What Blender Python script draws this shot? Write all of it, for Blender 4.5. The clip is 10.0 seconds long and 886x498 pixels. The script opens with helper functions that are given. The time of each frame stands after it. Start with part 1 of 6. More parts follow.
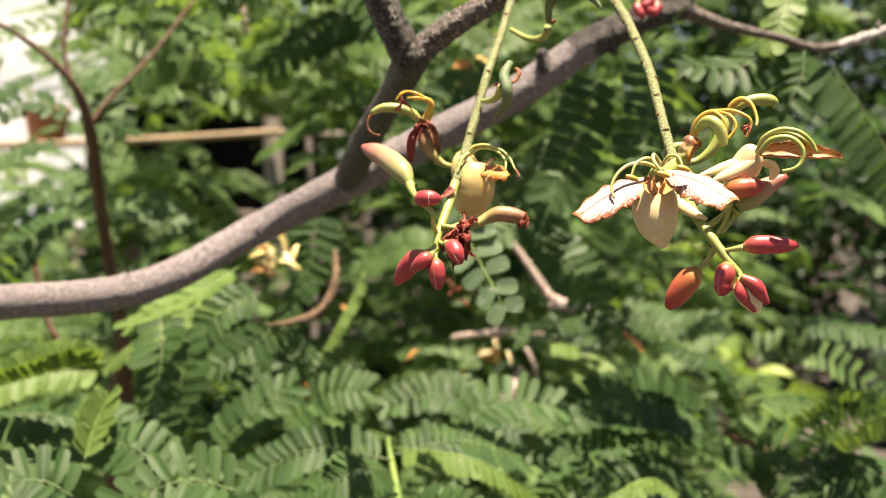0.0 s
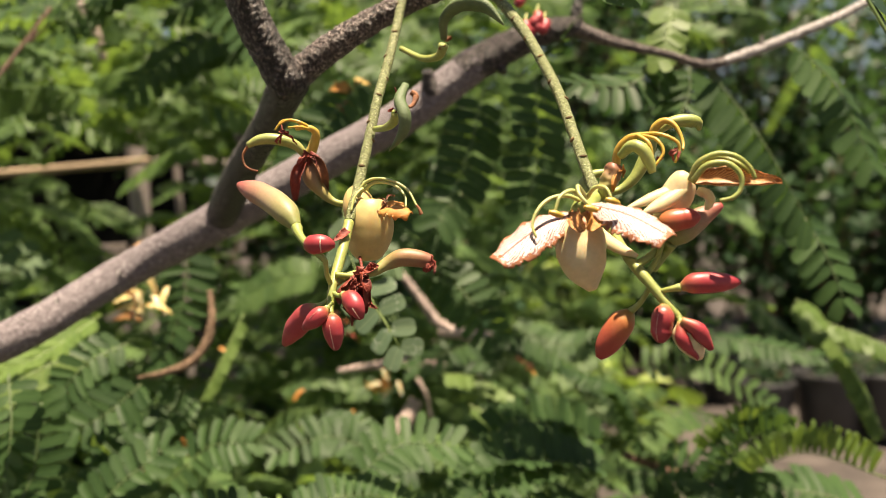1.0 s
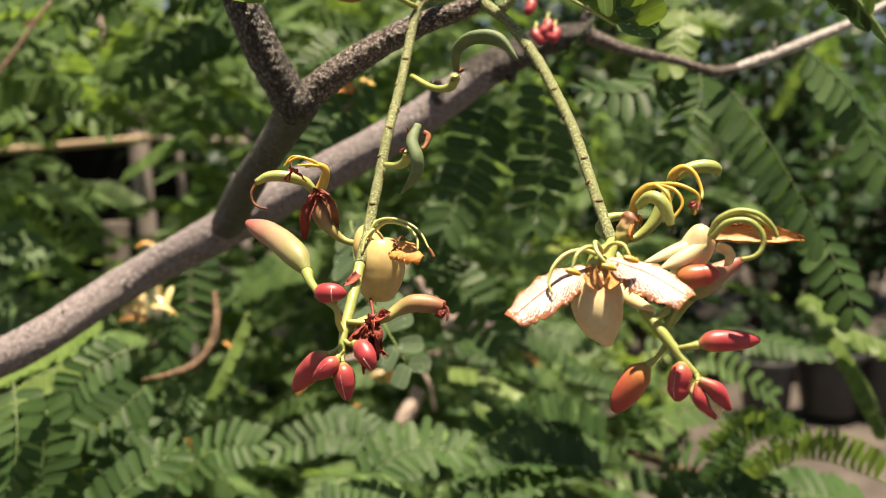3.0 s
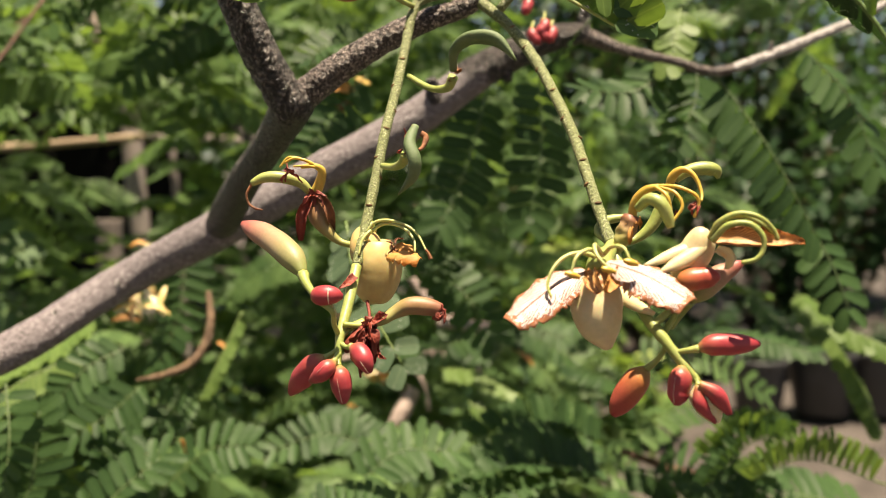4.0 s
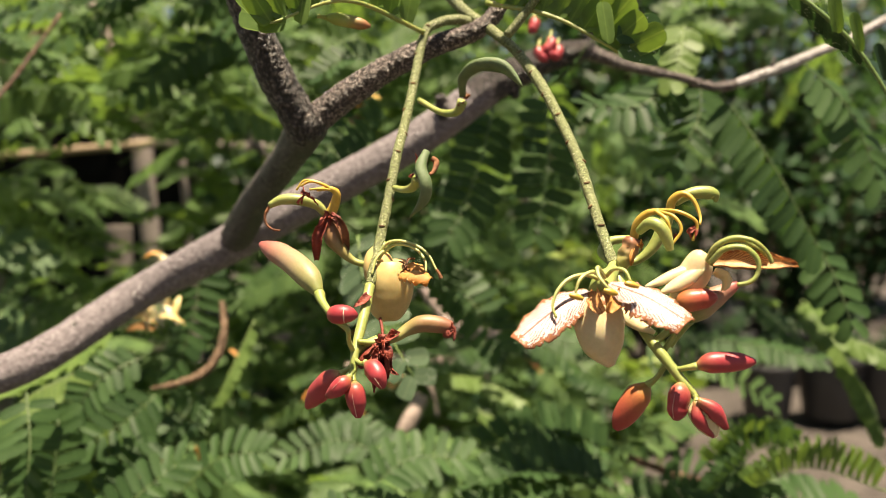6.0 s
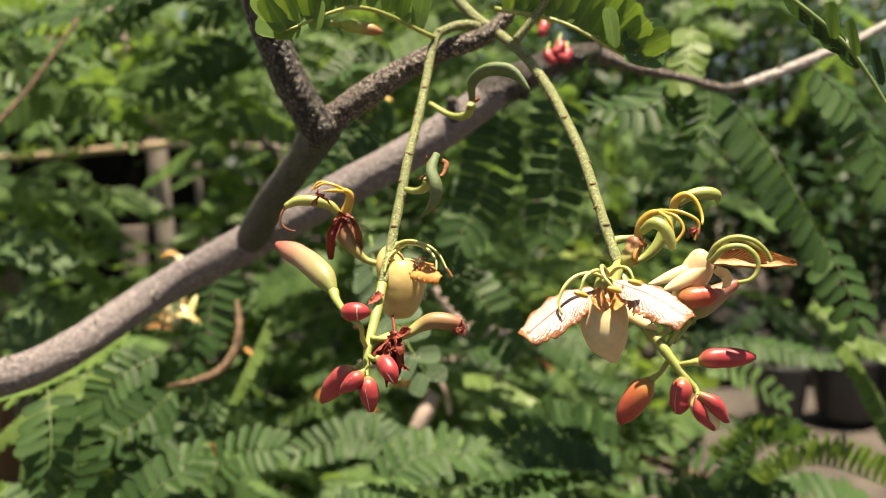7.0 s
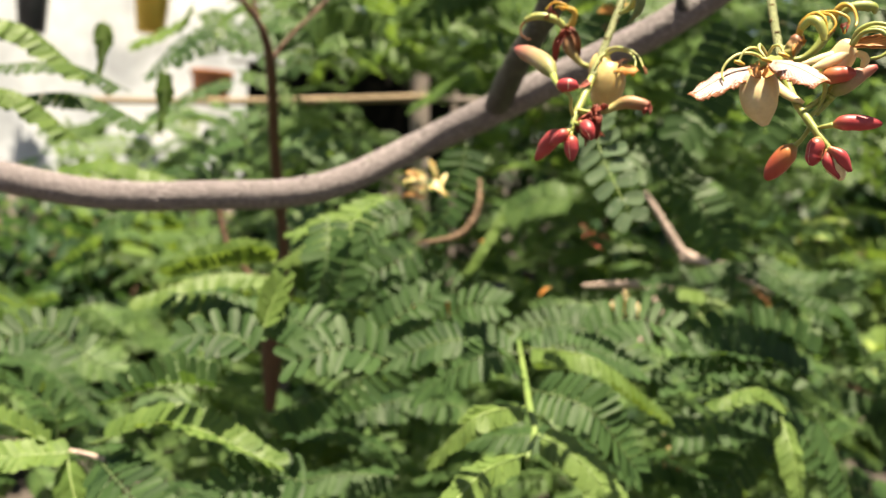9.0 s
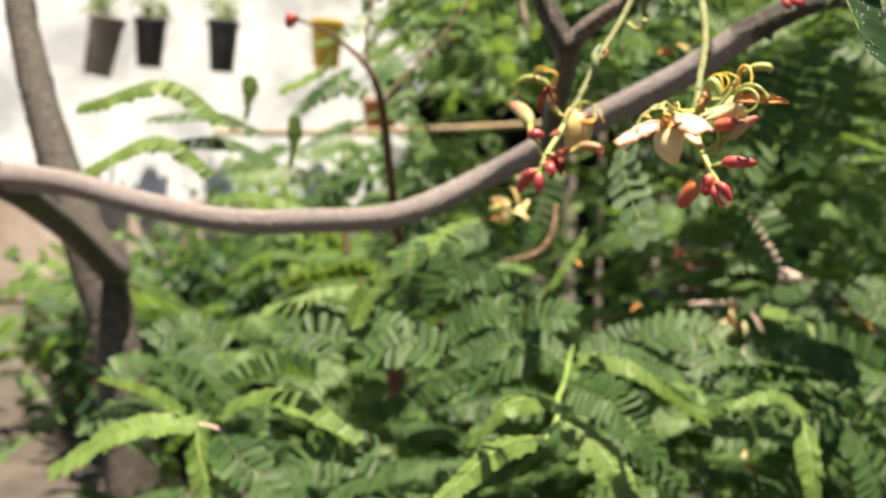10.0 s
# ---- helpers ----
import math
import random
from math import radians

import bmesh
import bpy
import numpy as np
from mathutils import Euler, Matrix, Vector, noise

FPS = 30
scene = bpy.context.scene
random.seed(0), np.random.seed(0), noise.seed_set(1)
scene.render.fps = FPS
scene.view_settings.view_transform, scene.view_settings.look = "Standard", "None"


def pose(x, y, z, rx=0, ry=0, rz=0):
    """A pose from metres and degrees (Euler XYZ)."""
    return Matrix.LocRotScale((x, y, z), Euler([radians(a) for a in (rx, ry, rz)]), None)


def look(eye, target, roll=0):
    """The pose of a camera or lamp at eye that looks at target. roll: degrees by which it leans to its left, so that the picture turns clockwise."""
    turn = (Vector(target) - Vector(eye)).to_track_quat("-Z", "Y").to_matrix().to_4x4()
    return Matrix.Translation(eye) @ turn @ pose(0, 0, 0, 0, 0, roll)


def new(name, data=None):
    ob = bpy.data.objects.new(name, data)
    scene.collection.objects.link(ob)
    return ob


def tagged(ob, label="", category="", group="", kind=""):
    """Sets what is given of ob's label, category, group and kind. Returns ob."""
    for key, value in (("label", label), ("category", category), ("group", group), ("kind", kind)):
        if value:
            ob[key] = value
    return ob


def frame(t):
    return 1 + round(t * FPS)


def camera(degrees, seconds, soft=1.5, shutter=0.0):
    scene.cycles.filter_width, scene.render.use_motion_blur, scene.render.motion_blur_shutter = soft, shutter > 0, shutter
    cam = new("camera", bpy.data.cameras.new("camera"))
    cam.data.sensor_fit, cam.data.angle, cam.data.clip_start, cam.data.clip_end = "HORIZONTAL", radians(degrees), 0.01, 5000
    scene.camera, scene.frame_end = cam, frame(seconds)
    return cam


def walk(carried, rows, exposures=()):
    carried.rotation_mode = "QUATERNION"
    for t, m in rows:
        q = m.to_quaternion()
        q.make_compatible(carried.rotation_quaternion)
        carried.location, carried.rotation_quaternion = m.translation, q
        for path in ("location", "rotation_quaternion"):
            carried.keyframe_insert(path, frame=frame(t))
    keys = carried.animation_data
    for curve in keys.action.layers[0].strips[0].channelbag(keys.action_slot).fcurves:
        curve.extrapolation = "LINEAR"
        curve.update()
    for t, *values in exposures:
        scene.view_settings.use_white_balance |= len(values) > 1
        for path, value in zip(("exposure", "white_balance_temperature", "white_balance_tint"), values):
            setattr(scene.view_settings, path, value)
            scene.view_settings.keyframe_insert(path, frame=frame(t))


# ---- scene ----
cam = camera(53.8, 10.0, soft=0.65)
PATH = [
    (0, (0.01206, 0.00358, 0.60207), (-0.03838, 1.00108, 0.55261), 1.23),
    (0.2, (0.00658, 0.00969, 0.60261), (-0.00989, 1.00842, 0.55503), 0.68),
    (0.5, (0.00523, 0.01705, 0.60292), (0.05544, 1.01527, 0.57084), 0.04),
    (0.7, (0.00649, 0.02252, 0.60459), (0.07694, 1.01960, 0.57509), -0.57),
    (1, (0.00795, 0.02686, 0.60604), (0.09615, 1.02264, 0.58054), -1.10),
    (1.5, (0.00725, 0.03131, 0.61040), (0.10630, 1.02612, 0.58734), -0.85),
    (2, (0.00721, 0.02915, 0.61761), (0.10520, 1.02368, 0.58144), -1.02),
    (2.5, (0.00691, 0.02936, 0.61889), (0.09052, 1.02436, 0.56434), -0.89),
    (4, (0.00595, 0.03162, 0.61942), (0.09884, 1.02559, 0.56101), -0.73),
    (4.5, (0.00596, 0.02941, 0.62076), (0.09617, 1.02352, 0.56083), -0.92),
    (5, (0.00574, 0.02807, 0.62159), (0.09746, 1.02216, 0.56351), -0.85),
    (5.5, (0.00495, 0.02629, 0.62246), (0.09412, 1.02080, 0.56771), -0.83),
    (7, (0.00501, 0.01950, 0.62302), (0.07482, 1.01561, 0.56942), -0.93),
    (7.5, (0.00803, 0.01209, 0.62273), (0.06164, 1.00911, 0.56726), -1.07),
    (8, (0.00920, -0.00040, 0.61587), (0.01530, 0.99714, 0.54598), -0.63),
    (8.3, (0.00962, -0.00680, 0.60663), (-0.02844, 0.98782, 0.51019), 0.47),
    (8.5, (0.01122, -0.01451, 0.59597), (-0.07214, 0.97538, 0.48113), 1.67),
    (8.7, (0.01430, -0.02326, 0.58689), (-0.12555, 0.95937, 0.46493), 2.71),
    (9, (0.01679, -0.03718, 0.57914), (-0.18601, 0.93866, 0.49788), 4.00),
    (9.2, (0.01998, -0.04834, 0.57999), (-0.21337, 0.92168, 0.51210), 3.98),
    (9.5, (0.04026, -0.06050, 0.58058), (-0.25463, 0.89301, 0.51850), 3.69),
    (9.7, (0.05731, -0.07040, 0.58559), (-0.27581, 0.87046, 0.52382), 3.29),
    (10, (0.08207, -0.08287, 0.58493), (-0.30886, 0.83501, 0.51661), 3.30),
]
walk(cam, [(t, look(eye, target, roll)) for t, eye, target, roll in PATH],
     exposures=[(0.0, 1.80, 8150, 13), (0.5, 1.95, 8150, 14), (1.1, 1.40, 8400, 15), (1.5, 1.40, 8400, 15), (2.0, 1.52, 8400, 15), (2.6, 1.48, 8400, 14), (4.0, 1.44, 8400, 12), (5.0, 1.46, 8400, 12), (8.0, 1.58, 8300, 9), (9.2, 1.70, 8200, 9), (10.0, 1.74, 8100, 10)])
# a phone's small aperture, focused on the hanging flowers
cam.data.dof.use_dof = True
cam.data.dof.focus_distance = 0.158
cam.data.dof.aperture_fstop = 20.0

# ---- light ----
SUN_UP, SUN_TURN = 80.0, 150.0      # degrees over the horizon; degrees from +y towards +x
world = bpy.data.worlds.new("sky")
scene.world = world
world.use_nodes = True
wn = world.node_tree.nodes
sky = wn.new("ShaderNodeTexSky")
sky.sky_type, sky.sun_disc = "NISHITA", False
sky.sun_elevation, sky.sun_rotation = radians(SUN_UP), radians(SUN_TURN)
wn["Background"].inputs["Strength"].default_value = 0.038
world.node_tree.links.new(sky.outputs["Color"], wn["Background"].inputs["Color"])
sun = new("sun", bpy.data.lights.new("sun", "SUN"))
sun.data.energy, sun.data.angle, sun.data.color = 5.3, radians(0.5), (1.0, 0.95, 0.86)
ds = Vector((math.sin(radians(SUN_TURN)) * math.cos(radians(SUN_UP)), math.cos(radians(SUN_TURN)) * math.cos(radians(SUN_UP)), math.sin(radians(SUN_UP))))
sun.matrix_world = look(ds * 20, (0, 0, 0))


# ---- materials ----
def ramp(nt, fac, stops):
    n = nt.nodes.new("ShaderNodeValToRGB")
    el = n.color_ramp.elements
    while len(el) < len(stops):
        el.new(0.5)
    for e, (p, c) in zip(el, stops):
        e.position, e.color = p, (*c, 1)
    nt.links.new(fac, n.inputs["Fac"])
    return n.outputs["Color"]


def noise_tex(nt, scale, detail=3.0, rough=0.55, stretch=None):
    pos = nt.nodes.new("ShaderNodeNewGeometry").outputs["Position"]
    if stretch:
        mp = nt.nodes.new("ShaderNodeMapping")
        mp.inputs["Scale"].default_value = stretch
        nt.links.new(pos, mp.inputs["Vector"])
        pos = mp.outputs["Vector"]
    n = nt.nodes.new("ShaderNodeTexNoise")
    n.inputs["Scale"].default_value, n.inputs["Detail"].default_value, n.inputs["Roughness"].default_value = scale, detail, rough
    nt.links.new(pos, n.inputs["Vector"])
    return n.outputs["Fac"]


def mixed(nt, fac, a, b, blend="MIX"):
    n = nt.nodes.new("ShaderNodeMix")
    n.data_type, n.blend_type = "RGBA", blend
    for value, slot in ((fac, n.inputs[0]), (a, n.inputs[6]), (b, n.inputs[7])):
        if isinstance(value, bpy.types.NodeSocket):
            nt.links.new(value, slot)
        else:
            slot.default_value = value if isinstance(value, float) else (*value, 1)
    return n.outputs[2]


def arith(nt, op, a, b=0.0):
    n = nt.nodes.new("ShaderNodeMath")
    n.operation = op
    for value, slot in ((a, n.inputs[0]), (b, n.inputs[1])):
        if isinstance(value, bpy.types.NodeSocket):
            nt.links.new(value, slot)
        else:
            slot.default_value = value
    return n.outputs[0]


def finish(m, color, rough=0.6, bump=None, depth=0.0002, thin=0.0, thin_color=None, spec=0.5, sss=0.0, coat=0.0):
    """Principled surface, with light let through where thin > 0."""
    nt = m.node_tree
    p = nt.nodes["Principled BSDF"]
    nt.links.new(color, p.inputs["Base Color"])
    p.inputs["Roughness"].default_value = rough
    p.inputs["Specular IOR Level"].default_value = spec
    p.inputs["Coat Weight"].default_value = coat
    if sss:
        p.inputs["Subsurface Weight"].default_value = sss
        p.inputs["Subsurface Radius"].default_value = (1.0, 0.5, 0.25)
        p.inputs["Subsurface Scale"].default_value = 0.0015
    if bump is not None:
        b = nt.nodes.new("ShaderNodeBump")
        b.inputs["Strength"].default_value, b.inputs["Distance"].default_value = 1.0, depth
        nt.links.new(bump, b.inputs["Height"])
        nt.links.new(b.outputs["Normal"], p.inputs["Normal"])
    if thin:
        tr = nt.nodes.new("ShaderNodeBsdfTranslucent")
        nt.links.new(thin_color if thin_color is not None else color, tr.inputs["Color"])
        mx = nt.nodes.new("ShaderNodeMixShader")
        mx.inputs["Fac"].default_value = thin
        nt.links.new(p.outputs["BSDF"], mx.inputs[1])
        nt.links.new(tr.outputs["BSDF"], mx.inputs[2])
        nt.links.new(mx.outputs["Shader"], nt.nodes["Material Output"].inputs["Surface"])
    return m


def material(name):
    m = bpy.data.materials.new(name)
    m.use_nodes = True
    return m


def plain(name, stops, scale, fine, rough=0.6, depth=0.0001, thin=0.0, sss=0.0, spec=0.5, stretch=None, coat=0.0):
    """A surface whose colour wanders over the stops at one scale, with grain at another."""
    m = material(name)
    nt = m.node_tree
    big, small = noise_tex(nt, scale, 3, 0.6, stretch), noise_tex(nt, fine, 4, 0.6, stretch)
    c = ramp(nt, big, stops)
    c = mixed(nt, 0.35, c, ramp(nt, small, [(0.3, (0.45, 0.45, 0.45)), (0.7, (1.0, 1.0, 1.0))]), "MULTIPLY")
    return finish(m, c, rough, small, depth, thin, None, spec, sss, coat)


def leaf_material(name, dark, light, thin_tint, thin=0.4, rough=0.42, islands=False, edge=0.25):
    """Leaf green that differs from leaflet to leaflet, with pale specks and a paler midrib."""
    m = material(name)
    nt = m.node_tree
    if islands:
        rnd = nt.nodes.new("ShaderNodeNewGeometry").outputs["Random Per Island"]
    else:
        rnd = nt.nodes.new("ShaderNodeObjectInfo").outputs["Random"]
    big, small = noise_tex(nt, 45, 3), noise_tex(nt, 700, 3)
    vast = noise_tex(nt, 13, 3)
    v = arith(nt, "ADD", arith(nt, "MULTIPLY", rnd, 0.38), arith(nt, "MULTIPLY", big, 0.3))
    v = arith(nt, "ADD", v, arith(nt, "SUBTRACT", arith(nt, "MULTIPLY", vast, 1.1), 0.3))
    c = ramp(nt, v, [(0.2, dark), (0.85, light)])
    c = mixed(nt, 0.3, c, ramp(nt, small, [(0.3, (0.6, 0.6, 0.6)), (0.7, (1, 1, 1))]), "MULTIPLY")
    uv = nt.nodes.new("ShaderNodeUVMap")
    sep = nt.nodes.new("ShaderNodeSeparateXYZ")
    nt.links.new(uv.outputs["UV"], sep.inputs["Vector"])
    mid = arith(nt, "LESS_THAN", arith(nt, "ABSOLUTE", arith(nt, "SUBTRACT", sep.outputs["Y"], 0.5)), 0.035)
    c = mixed(nt, arith(nt, "MULTIPLY", mid, 0.35), c, (light[0] * 1.6, light[1] * 1.4, light[2] * 1.4))
    rim = arith(nt, "GREATER_THAN", arith(nt, "ABSOLUTE", arith(nt, "SUBTRACT", sep.outputs["Y"], 0.5)), 0.455)
    c = mixed(nt, arith(nt, "MULTIPLY", rim, edge), c, (light[0] * 1.5, light[1] * 1.35, light[2] * 1.3))
    tc = mixed(nt, 1.0, c, thin_tint, "MULTIPLY")
    return finish(m, c, rough, small, 0.00008, thin, tc, 0.2)


def speckled(m):
    """White specks over a leaf."""
    nt = m.node_tree
    p = nt.nodes["Principled BSDF"]
    c = p.inputs["Base Color"].links[0].from_socket
    cell = nt.nodes.new("ShaderNodeTexVoronoi")
    cell.inputs["Scale"].default_value = 1300
    geo = nt.nodes.new("ShaderNodeNewGeometry")
    nt.links.new(geo.outputs["Position"], cell.inputs["Vector"])
    spot = arith(nt, "LESS_THAN", cell.outputs["Distance"], 0.27)
    spot = arith(nt, "MULTIPLY", spot, arith(nt, "GREATER_THAN", noise_tex(nt, 190, 2), 0.55))
    nt.links.new(mixed(nt, arith(nt, "MULTIPLY", spot, 0.7), c, (0.55, 0.6, 0.5)), p.inputs["Base Color"])
    return m


def bark_material(name, stops, spots, along=(1, 1, 1), depth=0.0012, grain=720, rough=0.6, crisp=0.6, flakes=0.45):
    m = material(name)
    nt = m.node_tree
    stops = [(0.5 + (q - 0.5) * crisp, col) for q, col in stops]
    big, mid, fine = noise_tex(nt, 90, 4, 0.6), noise_tex(nt, grain, 4, 0.6, along), noise_tex(nt, 2600, 3, 0.6)
    c = ramp(nt, mid, stops)
    c = mixed(nt, ramp(nt, big, [(0.42, (0, 0, 0)), (0.68, (0.55, 0.55, 0.55))]), c, spots)
    c = mixed(nt, 0.5, c, ramp(nt, fine, [(0.3, (0.4, 0.4, 0.4)), (0.65, (1, 1, 1))]), "MULTIPLY")
    flake = noise_tex(nt, grain * 1.4, 2, 0.5, along)
    c = mixed(nt, ramp(nt, flake, [(0.55, (0, 0, 0)), (0.63, (flakes, flakes, flakes))]), c, stops[-1][1])
    h = arith(nt, "ADD", arith(nt, "ADD", mid, arith(nt, "MULTIPLY", fine, 0.35)), arith(nt, "MULTIPLY", flake, 0.6))
    return finish(m, c, rough, h, depth, spec=0.5)


BARK = bark_material("bark", [(0.30, (0.045, 0.036, 0.038)), (0.43, (0.125, 0.102, 0.108)), (0.56, (0.235, 0.20, 0.21)), (0.74, (0.50, 0.46, 0.475))], (0.21, 0.178, 0.185), along=(0.8, 0.8, 1.2), depth=0.0011, grain=1000, crisp=1.1, flakes=0.2)
BARK_DARK = bark_material("young_bark", [(0.34, (0.008, 0.006, 0.006)), (0.5, (0.026, 0.020, 0.019)), (0.62, (0.075, 0.058, 0.055)), (0.74, (0.26, 0.225, 0.205))], (0.04, 0.031, 0.029), along=(1, 1, 0.6), depth=0.002, grain=1100, rough=0.36, flakes=0.42)
BARK_MID = bark_material("arm_bark", [(0.36, (0.016, 0.011, 0.010)), (0.5, (0.065, 0.046, 0.041)), (0.62, (0.17, 0.128, 0.115)), (0.74, (0.52, 0.44, 0.40))], (0.12, 0.088, 0.08), depth=0.0011, grain=1300, rough=0.45)
TRUNK = bark_material("trunk_bark", [(0.3, (0.018, 0.015, 0.013)), (0.5, (0.05, 0.042, 0.038)), (0.7, (0.12, 0.102, 0.092))], (0.075, 0.063, 0.056), depth=0.002, grain=260)
BROWN_TWIG = bark_material("brown_twig", [(0.3, (0.04, 0.016, 0.009)), (0.6, (0.13, 0.055, 0.03)), (0.8, (0.24, 0.125, 0.075))], (0.13, 0.062, 0.037))
POD_BROWN = bark_material("pod_shell", [(0.3, (0.075, 0.04, 0.022)), (0.6, (0.18, 0.10, 0.055)), (0.8, (0.30, 0.19, 0.11))], (0.19, 0.115, 0.06))
PALE_TWIG = bark_material("pale_twig", [(0.3, (0.28, 0.20, 0.175)), (0.6, (0.52, 0.40, 0.355)), (0.8, (0.64, 0.52, 0.47))], (0.52, 0.40, 0.36))
GREEN_STEM = bark_material("green_stem", [(0.34, (0.075, 0.075, 0.027)), (0.46, (0.13, 0.155, 0.048)), (0.58, (0.21, 0.24, 0.085)), (0.70, (0.62, 0.60, 0.42))], (0.15, 0.175, 0.06), depth=0.0004, grain=2300, rough=0.5, crisp=1.0, flakes=0.14)
BARK_PALE = bark_material("pale_bark", [(0.3, (0.20, 0.18, 0.17)), (0.55, (0.42, 0.39, 0.38)), (0.75, (0.60, 0.57, 0.56))], (0.50, 0.47, 0.46))
LEAF = leaf_material("leaf_green", (0.019, 0.049, 0.019), (0.058, 0.118, 0.040), (1.6, 1.5, 0.7), 0.42, 0.5)
LEAF_YOUNG = leaf_material("leaf_young", (0.08, 0.150, 0.038), (0.15, 0.235, 0.070), (1.3, 1.25, 0.65), 0.42, 0.45)
LEAF_SPECK = speckled(leaf_material("leaf_specked", (0.008, 0.026, 0.011), (0.024, 0.058, 0.022), (1.4, 1.4, 0.7), 0.22, 0.5, edge=0.9))
LEAF_FRESH = leaf_material("leaf_fresh", (0.085, 0.165, 0.040), (0.16, 0.26, 0.075), (1.5, 1.4, 0.65), 0.5, 0.45, edge=0.7)
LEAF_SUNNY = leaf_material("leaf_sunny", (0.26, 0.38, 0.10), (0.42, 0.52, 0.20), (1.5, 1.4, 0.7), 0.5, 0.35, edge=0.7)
LEAF_MASS = leaf_material("leaf_mass", (0.034, 0.080, 0.030), (0.122, 0.208, 0.074), (1.6, 1.5, 0.7), 0.45, 0.45, islands=True)
LEAF_TIP = speckled(leaf_material("leaf_tip", (0.035, 0.085, 0.030), (0.075, 0.145, 0.05), (1.4, 1.35, 0.65), 0.4, 0.45, edge=0.7))
LEAF_DULL = leaf_material("leaf_dull", (0.035, 0.075, 0.035), (0.085, 0.15, 0.065), (1.3, 1.3, 0.8), 0.35, 0.6)
LEAF_PALE = speckled(leaf_material("leaf_pale", (0.075, 0.13, 0.075), (0.14, 0.205, 0.12), (1.2, 1.2, 0.8), 0.3))
LEAF_BLUE = leaf_material("leaf_shade", (0.013, 0.038, 0.020), (0.045, 0.095, 0.046), (1.6, 1.6, 0.8), islands=True)
RACHIS_OLD = plain("old_rachis", [(0.3, (0.05, 0.09, 0.03)), (0.7, (0.10, 0.15, 0.05))], 60, 900, 0.5)
RACHIS = plain("rachis", [(0.3, (0.10, 0.17, 0.045)), (0.7, (0.20, 0.28, 0.08))], 60, 900, 0.5)
PEDICEL = plain("pedicel", [(0.3, (0.22, 0.275, 0.065)), (0.7, (0.35, 0.375, 0.125))], 150, 1800, 0.45, 0.00006, sss=0.2)


def graded(name, stops, rough=0.4, sss=0.15, blotch=0.25, fine=1900):
    """Skin whose colour runs along the thing from its stalk to its tip, with blotches and fine grain."""
    m = material(name)
    nt = m.node_tree
    sep = nt.nodes.new("ShaderNodeSeparateXYZ")
    nt.links.new(nt.nodes.new("ShaderNodeUVMap").outputs["UV"], sep.inputs["Vector"])
    big, small = noise_tex(nt, 230, 3), noise_tex(nt, fine, 3)
    u = arith(nt, "ADD", sep.outputs["X"], arith(nt, "MULTIPLY", arith(nt, "SUBTRACT", big, 0.5), blotch))
    c = ramp(nt, u, stops)
    c = mixed(nt, 0.3, c, ramp(nt, small, [(0.3, (0.6, 0.6, 0.6)), (0.7, (1.0, 1.0, 1.0))]), "MULTIPLY")
    return finish(m, c, rough, small, 0.00003, sss=sss, spec=0.45)


CREAM = plain("cream_sepal", [(0.3, (0.58, 0.46, 0.26)), (0.65, (0.69, 0.58, 0.36))], 90, 500, 0.42, 0.00002, sss=0.35, spec=0.4)
CREAM_WARM = plain("warm_cream", [(0.3, (0.47, 0.33, 0.125)), (0.65, (0.58, 0.45, 0.20))], 90, 500, 0.42, 0.00002, sss=0.35, spec=0.4)
RED_BUD = graded("red_bud", [(0.0, (0.34, 0.22, 0.08)), (0.14, (0.34, 0.08, 0.055)), (0.4, (0.32, 0.033, 0.042)), (0.8, (0.36, 0.042, 0.052)), (1.0, (0.24, 0.016, 0.026))], 0.42)
ORANGE_BUD = graded("orange_bud", [(0.0, (0.34, 0.22, 0.06)), (0.22, (0.42, 0.15, 0.05)), (0.6, (0.38, 0.075, 0.04)), (1.0, (0.31, 0.03, 0.025))])
SPENT = graded("spent_calyx", [(0.0, (0.27, 0.31, 0.07)), (0.4, (0.29, 0.26, 0.09)), (0.7, (0.28, 0.16, 0.075)), (1.0, (0.21, 0.075, 0.045))], 0.5)
ROSY_BUD = graded("rosy_bud", [(0.0, (0.20, 0.23, 0.07)), (0.3, (0.26, 0.235, 0.105)), (0.55, (0.31, 0.22, 0.13)), (0.82, (0.35, 0.15, 0.11)), (1.0, (0.34, 0.06, 0.06))], 0.5, 0.1)
DRY_RED = plain("dry_red", [(0.3, (0.10, 0.012, 0.008)), (0.7, (0.33, 0.05, 0.025))], 400, 1900, 0.6, 0.0003)
DRY_BROWN = plain("dry_brown", [(0.3, (0.10, 0.035, 0.015)), (0.7, (0.32, 0.12, 0.045))], 400, 1900, 0.7, 0.0003)
YELLOW_PETAL = plain("yellow_petal", [(0.3, (0.66, 0.40, 0.08)), (0.7, (0.80, 0.62, 0.22))], 300, 1500, 0.6, 0.0002, thin=0.3)
DRY_ORANGE = plain("dry_orange", [(0.3, (0.56, 0.21, 0.035)), (0.7, (0.76, 0.43, 0.14))], 300, 1500, 0.6, 0.0002, thin=0.3)
FILAMENT = plain("filament", [(0.3, (0.34, 0.39, 0.11)), (0.7, (0.48, 0.50, 0.22))], 200, 1500, 0.45, 0.00004, sss=0.2)
FILAMENT_OLD = plain("old_filament", [(0.3, (0.42, 0.25, 0.035)), (0.7, (0.60, 0.43, 0.09))], 200, 1500, 0.4, 0.00004, sss=0.2)
POD = plain("young_pod", [(0.3, (0.055, 0.10, 0.036)), (0.7, (0.125, 0.175, 0.075))], 140, 2500, 0.6, 0.00015, sss=0.1)
